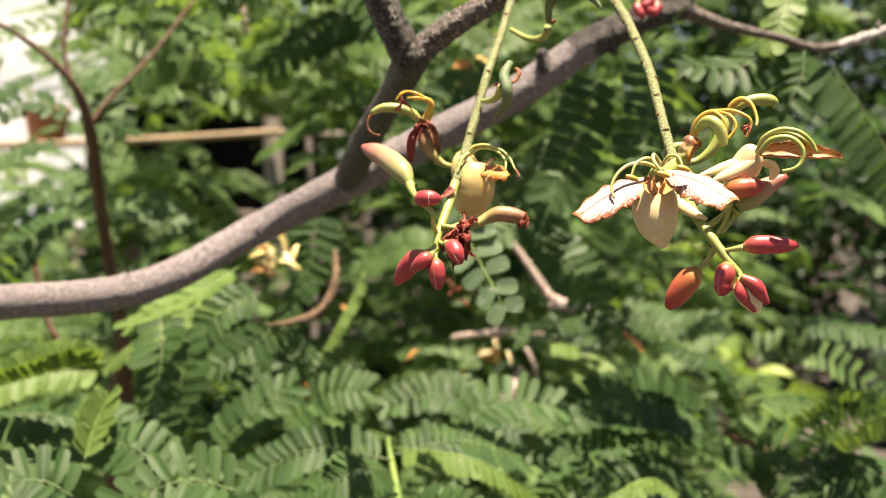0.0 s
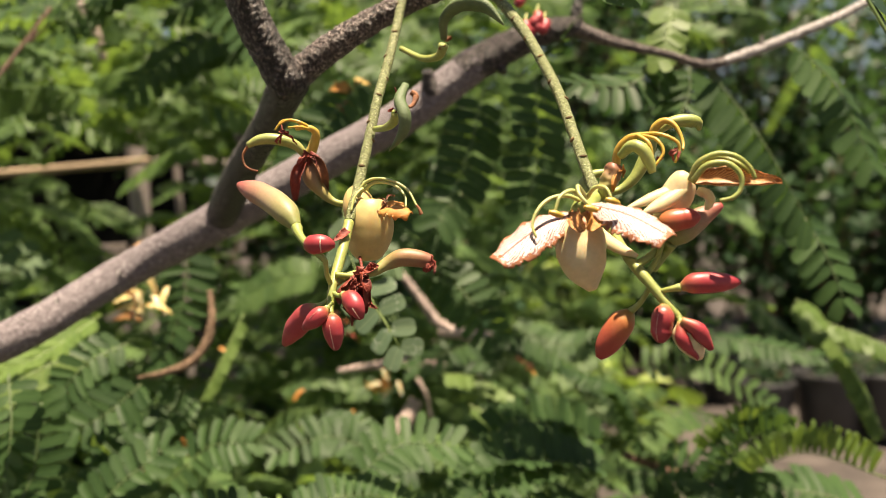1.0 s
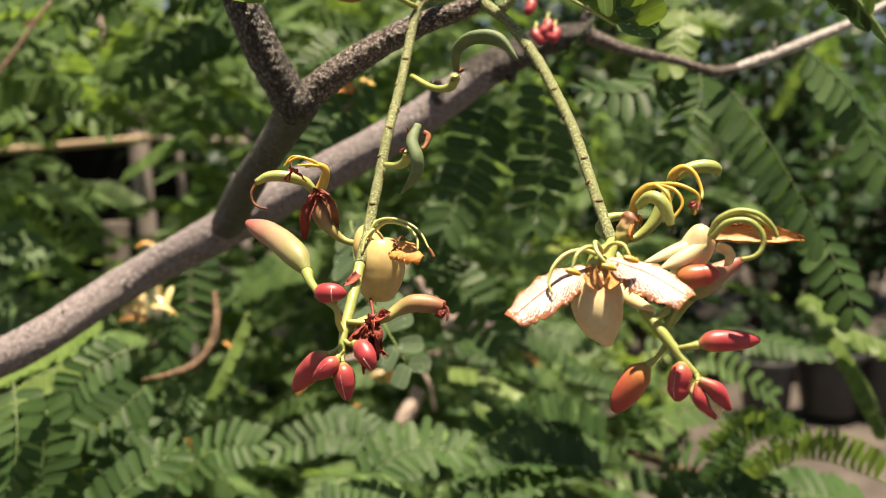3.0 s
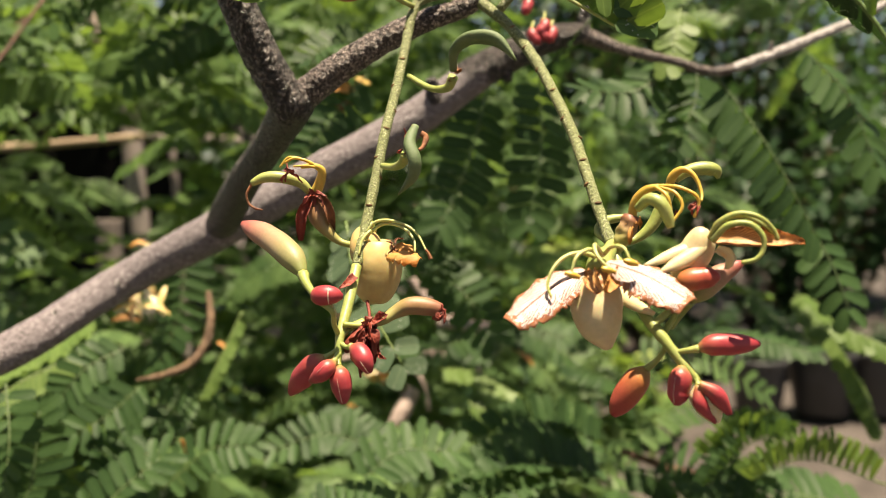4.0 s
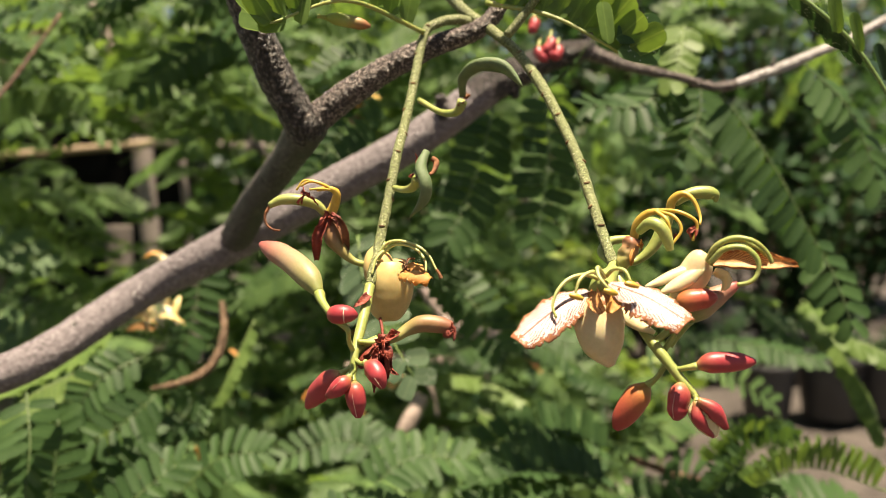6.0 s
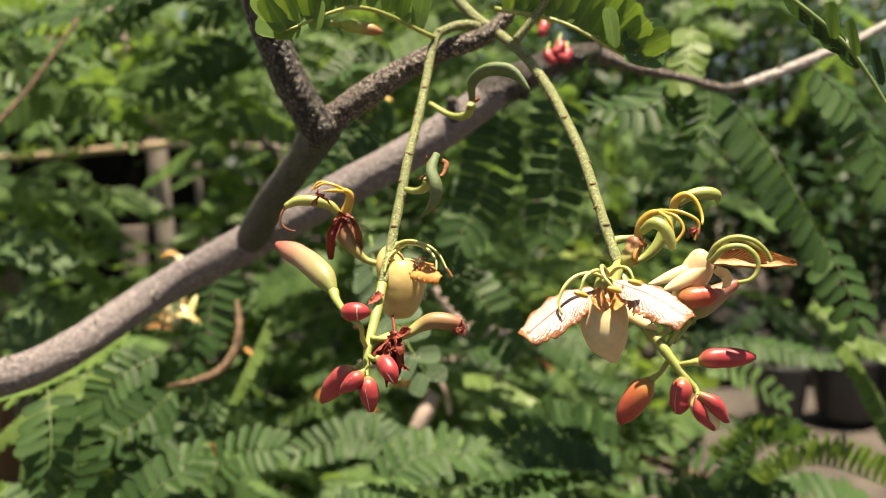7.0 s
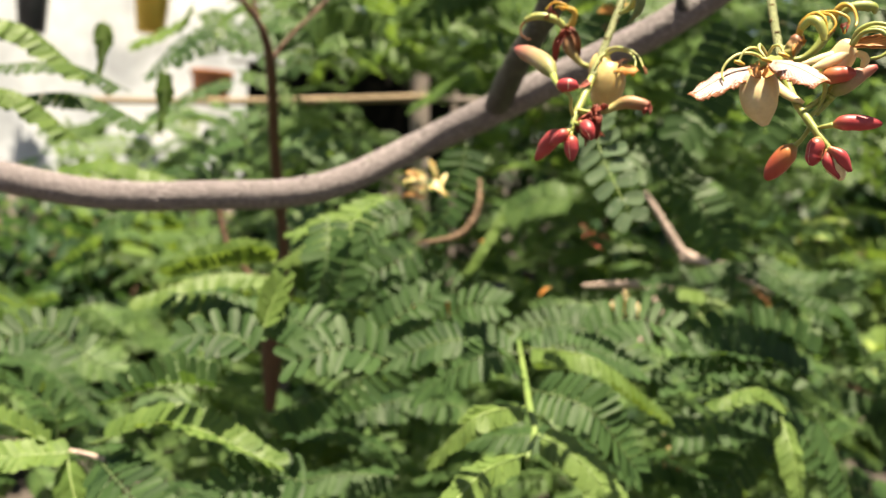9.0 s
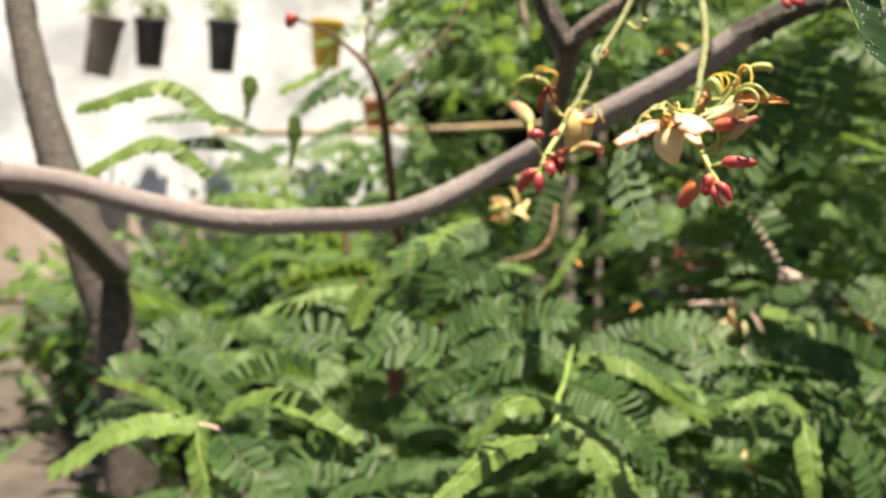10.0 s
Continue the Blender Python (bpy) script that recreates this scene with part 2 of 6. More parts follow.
PALE = plain("pale_edge", [(0.3, (0.58, 0.30, 0.22)), (0.7, (0.74, 0.52, 0.42))], 200, 1500, 0.5)
SCAR = plain("bract_scar", [(0.3, (0.06, 0.03, 0.012)), (0.7, (0.22, 0.13, 0.05))], 300, 1500, 0.8)


def petal_material(name, field, vein, edge, thin=0.3):
    """Papery petal: pale field, dark branching veins, a toothed discoloured edge."""
    m = material(name)
    nt = m.node_tree
    uv = nt.nodes.new("ShaderNodeUVMap")
    sep = nt.nodes.new("ShaderNodeSeparateXYZ")
    nt.links.new(uv.outputs["UV"], sep.inputs["Vector"])
    u, v = sep.outputs["X"], sep.outputs["Y"]
    side = arith(nt, "ABSOLUTE", arith(nt, "SUBTRACT", v, 0.5))
    wob = arith(nt, "MULTIPLY", noise_tex(nt, 420, 3), 0.16)
    slant = arith(nt, "ADD", arith(nt, "SUBTRACT", u, arith(nt, "MULTIPLY", side, 0.95)), wob)
    comb = arith(nt, "ABSOLUTE", arith(nt, "SUBTRACT", arith(nt, "FRACT", arith(nt, "MULTIPLY", slant, 15.0)), 0.5))
    lines = arith(nt, "LESS_THAN", comb, arith(nt, "ADD", 0.10, arith(nt, "MULTIPLY", side, 0.26)))
    broken = arith(nt, "GREATER_THAN", noise_tex(nt, 650, 2), 0.40)
    midrib = arith(nt, "LESS_THAN", side, 0.025)
    veins = arith(nt, "MAXIMUM", arith(nt, "MULTIPLY", lines, broken), midrib)
    rim = arith(nt, "GREATER_THAN", arith(nt, "ADD", side, arith(nt, "MULTIPLY", arith(nt, "SUBTRACT", noise_tex(nt, 1500, 3), 0.5), 0.42)), 0.42)
    tip = arith(nt, "GREATER_THAN", arith(nt, "ADD", u, arith(nt, "MULTIPLY", arith(nt, "SUBTRACT", noise_tex(nt, 1500, 3), 0.5), 0.24)), 0.95)
    rim = arith(nt, "MAXIMUM", rim, tip)
    c = mixed(nt, noise_tex(nt, 250, 3), field, (field[0], field[1] * 0.86, field[2] * 0.8))
    c = mixed(nt, arith(nt, "MULTIPLY", veins, 0.85), c, vein)
    c = mixed(nt, arith(nt, "MULTIPLY", rim, 0.92), c, edge)
    return finish(m, c, 0.45, arith(nt, "ADD", veins, noise_tex(nt, 500, 3)), 0.00025, thin, c, 0.5)


PETAL = petal_material("veined_petal", (0.70, 0.61, 0.58), (0.20, 0.06, 0.05), (0.36, 0.12, 0.04), 0.25)
PETAL_OLD = petal_material("faded_petal", (0.72, 0.44, 0.18), (0.25, 0.06, 0.02), (0.38, 0.13, 0.03))


# ---- mesh builders ----
def vecs(pts):
    return [Vector(p) for p in pts]


def spline(pts, n):
    """n + 1 points along a smooth curve through the given ones."""
    p = vecs(pts)
    p = [2 * p[0] - p[1], *p, 2 * p[-1] - p[-2]]
    out = []
    spans = len(p) - 3
    for k in range(n + 1):
        s = min(k * spans / n, spans - 1e-9)
        i, t = int(s), s - int(s)
        a, b, c, d = p[i:i + 4]
        out.append(0.5 * (2 * b + (c - a) * t + (2 * a - 5 * b + 4 * c - d) * t * t + (3 * b - a - 3 * c + d) * t ** 3))
    return out


def between(values, s):
    """The value at s (0 to 1) of evenly spaced ones."""
    if not hasattr(values, "__len__"):
        return values
    k = s * (len(values) - 1)
    i = min(int(k), len(values) - 2)
    return values[i] + (values[i + 1] - values[i]) * (k - i)


def tube(pts, radii, segs=8, n=None, rough=0.0, grain=300.0, flat=1.0, at=Vector((0, 0, 0)), smooth_radius=True):
    """A round limb along a smooth curve through pts, with the radii evenly spaced along it and closed ends."""
    n = n or max(6, 5 * (len(pts) - 1))
    line = spline(pts, n)
    if smooth_radius and hasattr(radii, "__len__") and len(radii) > 2:
        rad = [p.x for p in spline([(r, 0, 0) for r in radii], n)]
    else:
        rad = [between(radii, k / n) for k in range(n + 1)]
    side = None
    verts, faces, uvs = [], [], []
    for k, c in enumerate(line):
        way = (line[min(k + 1, n)] - line[max(k - 1, 0)]).normalized()
        if side is None:
            side = way.cross(Vector((0, -1, 0.2)) if abs(way.y) < 0.9 else Vector((1, 0, 0))).normalized()
        side = (side - way * side.dot(way)).normalized()
        other = way.cross(side)
        for j in range(segs):
            a = 2 * math.pi * j / segs
            off = side * math.cos(a) + other * (math.sin(a) * flat)
            r = max(rad[k], 1e-5)
            v = c + off * r
            if rough:
                v += off * (rough * (noise.noise(v * grain) + 0.6 * noise.noise(v * grain * 0.3)))
            verts.append(v - at)
            uvs.append((k / n, j / segs))
    for k in range(n):
        for j in range(segs):
            faces.append((k * segs + j, k * segs + (j + 1) % segs, (k + 1) * segs + (j + 1) % segs, (k + 1) * segs + j))
    verts += [line[0] - at, line[-1] - at]
    uvs += [(0.0, 0.0), (1.0, 0.0)]
    for j in range(segs):
        faces.append((len(verts) - 2, (j + 1) % segs, j))
        faces.append((len(verts) - 1, n * segs + j, n * segs + (j + 1) % segs))
    return verts, faces, uvs


def bud_radii(r, blunt=0.75, neck=0.35):
    """Radii of an egg-shaped bud from its stalk to its tip."""
    b = min(max(blunt, 0.9), 1.1)
    return [r * neck, r * 0.64, r * 0.88, r * 0.98, r, r * 0.99, r * 0.94, r * 0.84 * b, r * 0.64 * b, r * 0.26]


def blade(base, mid, tip, facing, widths, cup=0.0, ruffle=0.0, thick=0.00012, nu=14, nv=8, twist=0.0, at=Vector((0, 0, 0)), seed=0.0, teeth=0.0):
    """A thin petal or sepal along base, mid, tip; facing is its upper side; widths run from base to tip; cup bends the sides up."""
    line = spline([base, mid, tip], nu)
    facing = Vector(facing).normalized()
    tops, bots, uvs = [], [], []
    for k, c in enumerate(line):
        s = k / nu
        way = (line[min(k + 1, nu)] - line[max(k - 1, 0)]).normalized()
        side = way.cross(facing).normalized()
        up = side.cross(way).normalized()
        if twist:
            turn = Matrix.Rotation(radians(twist) * s, 3, way)
            side, up = turn @ side, turn @ up
        w = [p.x for p in spline([(x, 0, 0) for x in widths], nu)][k] / 2
        for j in range(nv + 1):
            x = 2 * j / nv - 1
            x *= 1 + teeth * x * x * noise.noise(Vector((s * 38 + seed, 3 * x, seed)))
            bend = cup * w * x * x
            wave = ruffle * x * x * (noise.noise(Vector((s * 7 + seed, x * 2, seed))) + 0.5 * math.sin(s * 26 + 4 * x + seed))
            v = c + side * (w * x * (1 - 0.25 * abs(cup) * x * x)) + up * (bend + wave)
            tops.append(v - at + up * thick / 2)
            bots.append(v - at - up * thick / 2)
            uvs.append((s, j / nv))
    m = len(tops)
    faces, row = [], nv + 1
    for k in range(nu):
        for j in range(nv):
            a, b, c, d = k * row + j, k * row + j + 1, (k + 1) * row + j + 1, (k + 1) * row + j
            faces += [(a, b, c, d), (m + d, m + c, m + b, m + a)]
        faces += [(k * row, (k + 1) * row, m + (k + 1) * row, m + k * row), (k * row + nv, m + k * row + nv, m + (k + 1) * row + nv, (k + 1) * row + nv)]
    for j in range(nv):
        faces += [(j, m + j, m + j + 1, j + 1), (nu * row + j, nu * row + j + 1, m + nu * row + j + 1, m + nu * row + j)]
    return tops + bots, faces, uvs + uvs


def join(*shapes):
    """One shape out of several."""
    verts, faces, uvs = [], [], []
    for s in shapes:
        n = len(verts)
        verts += s[0]
        faces += [tuple(i + n for i in fc) for fc in s[1]]
        uvs += s[2] if len(s) > 2 else [(0.5, 0.2)] * len(s[0])
    return verts, faces, uvs


def mesh_of(name, shape, mat, smooth=True):
    me = bpy.data.meshes.new(name)
    me.from_pydata([tuple(v) for v in shape[0]], [], shape[1])
    me.polygons.foreach_set("use_smooth", [smooth] * len(me.polygons))
    if len(shape) > 2:
        loops = np.zeros(len(me.loops), dtype=np.int32)
        me.loops.foreach_get("vertex_index", loops)
        me.uv_layers.new(name="UVMap").data.foreach_set("uv", np.array(shape[2], dtype=np.float32)[loops].ravel())
    me.materials.append(mat)
    me.update()
    return me


def part(name, shape, mat, parent, label="", smooth=True):
    ob = new(name, mesh_of(name, shape, mat, smooth))
    ob.parent = parent
    return tagged(ob, label)


def thing(name, at, label, category, group="", kind=""):
    ob = new(name)
    ob.empty_display_size = 0.01
    ob.location = at
    return tagged(ob, label, category, group, kind)


# ---- ground ----
GROUND = plain("soil", [(0.3, (0.036, 0.029, 0.026)), (0.5, (0.062, 0.051, 0.045)), (0.7, (0.105, 0.087, 0.077))], 9.0, 120, 0.95, 0.008)


def ground():
    n, half = 60, 60.0
    vs, fs = [], []
    for i in range(n + 1):
        for j in range(n + 1):
            a, b = 2 * i / n - 1, 2 * j / n - 1
            x, y = half * a * abs(a) ** 1.5, half * b * abs(b) ** 1.5
            vs.append(Vector((x, y + 1, 0.03 * noise.noise(Vector((x, y, 0)) * 1.3))))
    for i in range(n):
        for j in range(n):
            a = i * (n + 1) + j
            fs.append((a, a + n + 1, a + n + 2, a + 1))
    ob = new("ground", mesh_of("ground", (vs, fs), GROUND))
    tagged(ob, "bare brown trodden soil of a plant nursery", "ground", kind="structure")


ground()

# ---- the tamarind tree ----
tree_at = Vector((-0.4156, 0.4697, 0.3174))
tree_at.z = 0.0
tree = thing("tamarind_tree", tree_at, "young tamarind tree with rough grey-brown bark and a low side branch", "tree")
part("trunk", tube([(tree_at.x + 0.03, tree_at.y + 0.02, -0.02), (tree_at.x + 0.012, tree_at.y + 0.01, 0.16), (-0.4165, 0.4693, 0.3173), (-0.4389, 0.4687, 0.4372), (-0.4610, 0.4661, 0.5015), (-0.5074, 0.4645, 0.5926), (-0.5398, 0.4677, 0.6632), (-0.5650, 0.4735, 0.7265), (-0.6096, 0.4884, 0.8783)],
                   [0.028, 0.025, 0.022, 0.019, 0.0195, 0.0155, 0.0135, 0.0125, 0.0115], 32, 180, 0.0012, 140, at=tree_at), TRUNK, tree)
part("limb", tube([(-0.4480, 0.4700, 0.5220), (-0.4320, 0.4570, 0.5040), (-0.4230, 0.4330, 0.5130), (-0.4045, 0.3813, 0.5410), (-0.3749, 0.3199, 0.5640), (-0.3665, 0.2919, 0.5748), (-0.3863, 0.2846, 0.5904), (-0.4397, 0.2866, 0.6304)],
                  [0.010, 0.0112, 0.0098, 0.0092, 0.0090, 0.0090, 0.009, 0.009], 36, 160, 0.0007, 160, at=tree_at), BARK_DARK, tree, "dark smooth limb bent up from the trunk")
BRANCH = [(-0.3741, 0.2942, 0.5772), (-0.3135, 0.2927, 0.5758), (-0.2562, 0.2893, 0.5679), (-0.2026, 0.2932, 0.5622), (-0.1559, 0.3013, 0.5649), (-0.1096, 0.3081, 0.5712), (-0.0764, 0.3378, 0.5919), (-0.0432, 0.3345, 0.6093), (-0.0109, 0.3328, 0.6267), (0.0204, 0.3311, 0.6436), (0.0479, 0.3298, 0.6626), (0.0675, 0.3287, 0.6720), (0.0843, 0.3325, 0.6762)]
branch = part("branch", tube(BRANCH[:11], [0.0095, 0.0073, 0.0068, 0.0064, 0.0062, 0.006, 0.0061, 0.0068, 0.0066, 0.0064, 0.006], 48, 700, 0.00022, 800, at=tree_at), BARK, tree, "long grey-brown side branch with pale scars")
part("branch_end", tube([(0.0420, 0.3300, 0.6590), *BRANCH[10:]], [0.0060, 0.0061, 0.0049, 0.0034], 48, 160, 0.0004, 600, at=tree_at), BARK_DARK, tree, "dark brown knobbly end of the branch")
for c, out, r in (((-0.0751, 0.3317, 0.5923), (0.17, -0.98, 0.04), 0.0011), ((-0.0915, 0.3187, 0.5846), (0.05, -0.84, 0.54), 0.0009), ((-0.1142, 0.3040, 0.5757), (-0.12, -0.4, 0.91), 0.0012), ((-0.1360, 0.2987, 0.5703), (0.38, -0.68, 0.63), 0.0008)):
    # a pale crescent rim round a small dark hollow
    c, out = Vector(c), Vector(out).normalized()
    way = Vector((0.86, 0.1, 0.5))
    way = (way - out * way.dot(out)).normalized()
    across = out.cross(way)
    rim = [c + (way * math.cos(q) * 0.7 + across * math.sin(q)) * r + out * 0.00005 for q in (1.0, 1.8, 2.6, 3.4, 4.2, 5.0)]
    part("knot", tube(rim, [0.0001, 0.0003, 0.00045, 0.00045, 0.0003, 0.0001], 8, 24, 0.00008, 1500, at=tree_at), BARK_PALE, branch, "raised pale knot rim")
    part("hollow", tube([c + out * 0.00012 - across * r * 0.5, c + out * 0.00025, c + out * 0.00012 + across * r * 0.5], [0.0003, 0.0006, 0.0003], 8, 10, at=tree_at), BARK_DARK, branch, "dark knot hollow")
for foot, tip, r in (((0.0315, 0.3270, 0.6520), (0.0300, 0.3240, 0.6592), 0.0024), ((0.0560, 0.3290, 0.6640), (0.0562, 0.3262, 0.6588), 0.0020), ((0.0835, 0.3322, 0.6750), (0.0842, 0.3302, 0.6850), 0.0020)):
    part("spur", tube([foot, Vector(foot).lerp(Vector(tip), 0.6), tip], [r * 1.5, r, r * 0.7], 20, 40, 0.0004, 700, at=tree_at), BARK_DARK, tree, "short knobbly dark spur")
TWIG = [(0.0821, 0.3317, 0.6756), (0.0988, 0.3340, 0.6705), (0.1180, 0.3362, 0.6669), (0.1337, 0.3377, 0.6635), (0.1510, 0.3396, 0.6682), (0.1737, 0.3421, 0.6768), (0.1922, 0.3440, 0.6846), (0.2187, 0.3476, 0.6985)]
twig_line = spline(TWIG, 70)
part("twig", tube(twig_line[:35], [0.0033, 0.0021, 0.0016, 0.0016, 0.0018], 20, 90, 0.0003, 700, at=tree_at), BARK_MID, tree, "thin crooked dark brown twig")
part("twig", tube(twig_line[33:], [0.0017, 0.0019, 0.0018, 0.0016, 0.0013], 18, 100, 0.00022, 700, at=tree_at), BARK_PALE, tree, "thin crooked pale grey twig")
part("spur", tube([(0.1545, 0.3400, 0.6695), (0.1549, 0.3390, 0.6722), (0.1551, 0.3384, 0.6745)], [0.0011, 0.0008, 0.0005], 10, 12, at=tree_at), BARK_MID, tree, "short dark twig stub")
part("fork", tube([(-0.0432, 0.3386, 0.6092), (-0.0393, 0.3264, 0.6129), (-0.0289, 0.2960, 0.6243), (-0.0171, 0.2654, 0.6348), (-0.0098, 0.2410, 0.6412), (-0.0089, 0.2390, 0.6429)],
                  [0.0040, 0.0054, 0.0048, 0.0043, 0.0048, 0.0045], 64, 320, 0.00024, 1000, at=tree_at), BARK_DARK, tree, "dark forked shoot")
part("fork_arm", tube([(-0.0101, 0.2400, 0.6397), (-0.0120, 0.2374, 0.6447), (-0.0170, 0.2343, 0.6546), (-0.0210, 0.2312, 0.6648), (-0.0239, 0.2280, 0.6751), (-0.0263, 0.2270, 0.6905)],
                      [0.0040, 0.0043, 0.0042, 0.0039, 0.0037, 0.0034], 64, 300, 0.00026, 1000, at=tree_at), BARK_DARK, tree)
part("fork_arm", tube([(-0.0104, 0.2400, 0.6397), (-0.0056, 0.2388, 0.6445), (0.0032, 0.2364, 0.6507), (0.0139, 0.2349, 0.6567), (0.0230, 0.2333, 0.6605), (0.0313, 0.2307, 0.6631), (0.0373, 0.2306, 0.6700), (0.0402, 0.2312, 0.6854)],
                      [0.0036, 0.0036, 0.0033, 0.0029, 0.0025, 0.0022, 0.0018, 0.0014], 56, 380, 0.00024, 1100, at=tree_at), BARK_MID, tree)

# ---- the hanging flower clusters ----
V0 = Vector((0, 0, 0))
CAMSIDE = (0.1, -1.0, 0.25)


def scars(parent, pts, spots, r, at):
    """Small brown bract scars, each a raised crescent on one side of a stalk."""
    line = spline(pts, 100)
    for k, ang in spots:
        c, way = line[k], (line[min(k + 2, 100)] - line[max(k - 2, 0)]).normalized()
        side = way.cross(Vector((0, -1, 0))).normalized()
        front = side.cross(way)
        if front.y > 0:
            front = -front
        off = (side * math.sin(radians(ang)) + front * math.cos(radians(ang))) * r
        cross = way.cross(off).normalized() * 0.0006
        part("bract_scar", tube([c + off * 0.86 - cross, c + off * 0.98 + way * 0.0002, c + off * 0.86 + cross], [0.00014, 0.00032, 0.00014], 6, 6, at=at), SCAR, parent)


def filament(parent, pts, r0=0.00045, r1=0.0002, mat=None, at=V0, name="filament", label=""):
    return part(name, tube(pts, [r0, (r0 + r1) / 2, r1], 7, 6 * (len(pts) - 1), at=at), mat or FILAMENT, parent, label)


def bud(parent, stalk, body, r, mat, at, label, seam=True, blunt=0.8, flat=0.92, stalk_r=0.0005, split=0.0):
    """A closed bud on its own stalk; seam: the pale line where two sepals meet."""
    b = part("bud", tube(body, bud_radii(r, blunt), 16, 24, 0.00006, 500, flat, at=at), mat, parent, label)
    part("pedicel", tube([*stalk, body[0]], [stalk_r, stalk_r * 0.9, stalk_r * 1.35], 8, at=at), PEDICEL, b)
    if seam:
        line = spline(body, 20)
        rr = [p.x for p in spline([(x, 0, 0) for x in bud_radii(r, blunt)], 20)]
        side = (line[-1] - line[0]).normalized().cross(Vector((0, -1, 0))).normalized()
        front = Vector((0, -1, 0))
        edge = [line[k] + (side * 0.55 * seam + front * 0.83).normalized() * rr[k] * 0.985 for k in (3, 6, 9, 12, 15, 18, 19)]
        part("sepal_seam", tube(edge, [0.00001, 0.00003, 0.00005, 0.00008], 5, 18, at=at), PALE, b, "pale seam between sepals")
    return b


def rags(parent, centre, size, count, mat, seed, at, spread=(1, 1, 1), down=0.6, name="withered_petal"):
    """Crumpled dry petal scraps round a point."""
    rnd = random.Random(seed)
    c = Vector(centre)
    for _ in range(count):
        d = Vector((rnd.uniform(-1, 1) * spread[0], rnd.uniform(-1, 1) * spread[1], (rnd.uniform(-1, 1) - down) * spread[2]))
        b = c + Vector((rnd.uniform(-1, 1), rnd.uniform(-1, 1), rnd.uniform(-1, 1))) * size * 0.25
        tip = b + d * size
        mid = (b + tip) / 2 + Vector((rnd.uniform(-1, 1), rnd.uniform(-1, 1), rnd.uniform(-1, 1))) * size * 0.35
        w = size * rnd.uniform(0.25, 0.5)
        part(name, blade(b, mid, tip, (rnd.uniform(-1, 1), -1, rnd.uniform(-1, 1)), [w * 0.3, w, w * 0.7, w * 0.15], 0.8, size * 0.12, 0.00015, 8, 5, rnd.uniform(-90, 90), at, seed + rnd.random() * 9), mat, parent)


# first cluster
at = Vector((0.0189, 0.2297, 0.6627))
ra = thing("flower_cluster", at, "hanging tamarind flower cluster with cream bloom and small red buds", "flowers", "flower clusters")
S1 = [(0.0321, 0.2338, 0.6645), (0.0270, 0.2323, 0.6657), (0.0219, 0.2306, 0.6645), (0.0186, 0.2287, 0.6616), (0.0162, 0.2234, 0.6521), (0.0137, 0.2160, 0.6419), (0.0112, 0.2087, 0.6331), (0.0089, 0.2023, 0.6232), (0.0067, 0.1959, 0.6139), (0.0050, 0.1907, 0.6073), (0.0035, 0.1855, 0.6012), (0.0021, 0.1813, 0.5962), (0.0015, 0.1790, 0.5912)]
part("stalk", tube(S1[:10], [0.0012, 0.0012, 0.00112, 0.00106, 0.00102, 0.00102, 0.00102, 0.00100, 0.00102, 0.00098], 18, 160, 0.0001, 900, at=at), GREEN_STEM, ra, "speckled green flower stalk")
part("stalk_tip", tube(S1[9:], [0.00098, 0.00096, 0.0008, 0.0006], 14, 40, 0.00006, 600, at=at), PEDICEL, ra, "smooth yellow-green end of the stalk")
scars(ra, S1, [(30, 70), (36, 10), (41, 75), (46, -60), (50, -5), (55, 60), (58, -70), (63, 15), (22, 30)], 0.00103, at)

# young pod high on the stalk
p = part("young_pod", tube([(0.0250, 0.2082, 0.6449), (0.0250, 0.2053, 0.6484), (0.0278, 0.2022, 0.6504), (0.0325, 0.1997, 0.6496), (0.0358, 0.1972, 0.6454)], [0.0007, 0.0011, 0.0016, 0.0017, 0.0003], 14, 30, 0.00008, 500, 0.7, at=at), POD, ra, "grey-green curved young pod")
part("pedicel", tube([(0.0167, 0.2210, 0.6456), (0.0208, 0.2154, 0.6424), (0.0240, 0.2111, 0.6419), (0.0251, 0.2091, 0.6439)], [0.0006, 0.0007, 0.0009, 0.0011], 9, at=at), PEDICEL, p)
rags(p, (0.0253, 0.2081, 0.6443), 0.0022, 4, DRY_BROWN, 3, at, down=0.1, name="withered_calyx")
p = part("young_pod", tube([(0.0159, 0.1881, 0.6323), (0.0147, 0.1861, 0.6292), (0.0155, 0.1848, 0.6261), (0.0151, 0.1857, 0.6232), (0.0126, 0.1877, 0.6200)], [0.0007, 0.0011, 0.0012, 0.0010, 0.0001], 14, 30, 0.00006, 500, 0.75, at=at), POD, ra, "grey-green young pod")
part("pedicel", tube([(0.0103, 0.2023, 0.6258), (0.0121, 0.1961, 0.6253), (0.0137, 0.1920, 0.6259), (0.0142, 0.1900, 0.6274)], [0.0006, 0.0007, 0.0009, 0.0010], 9, at=at), PEDICEL, p)
rags(p, (0.0142, 0.1901, 0.6282), 0.0024, 4, DRY_RED, 5, at, (0.5, 0.5, 1), -0.4, name="withered_calyx")
part("withered_style", tube([(0.0169, 0.1890, 0.6311), (0.0178, 0.1889, 0.6303), (0.0172, 0.1878, 0.6286), (0.0163, 0.1869, 0.6279)], [0.0005, 0.0006, 0.0004, 0.0003], 7, at=at), DRY_BROWN, p)

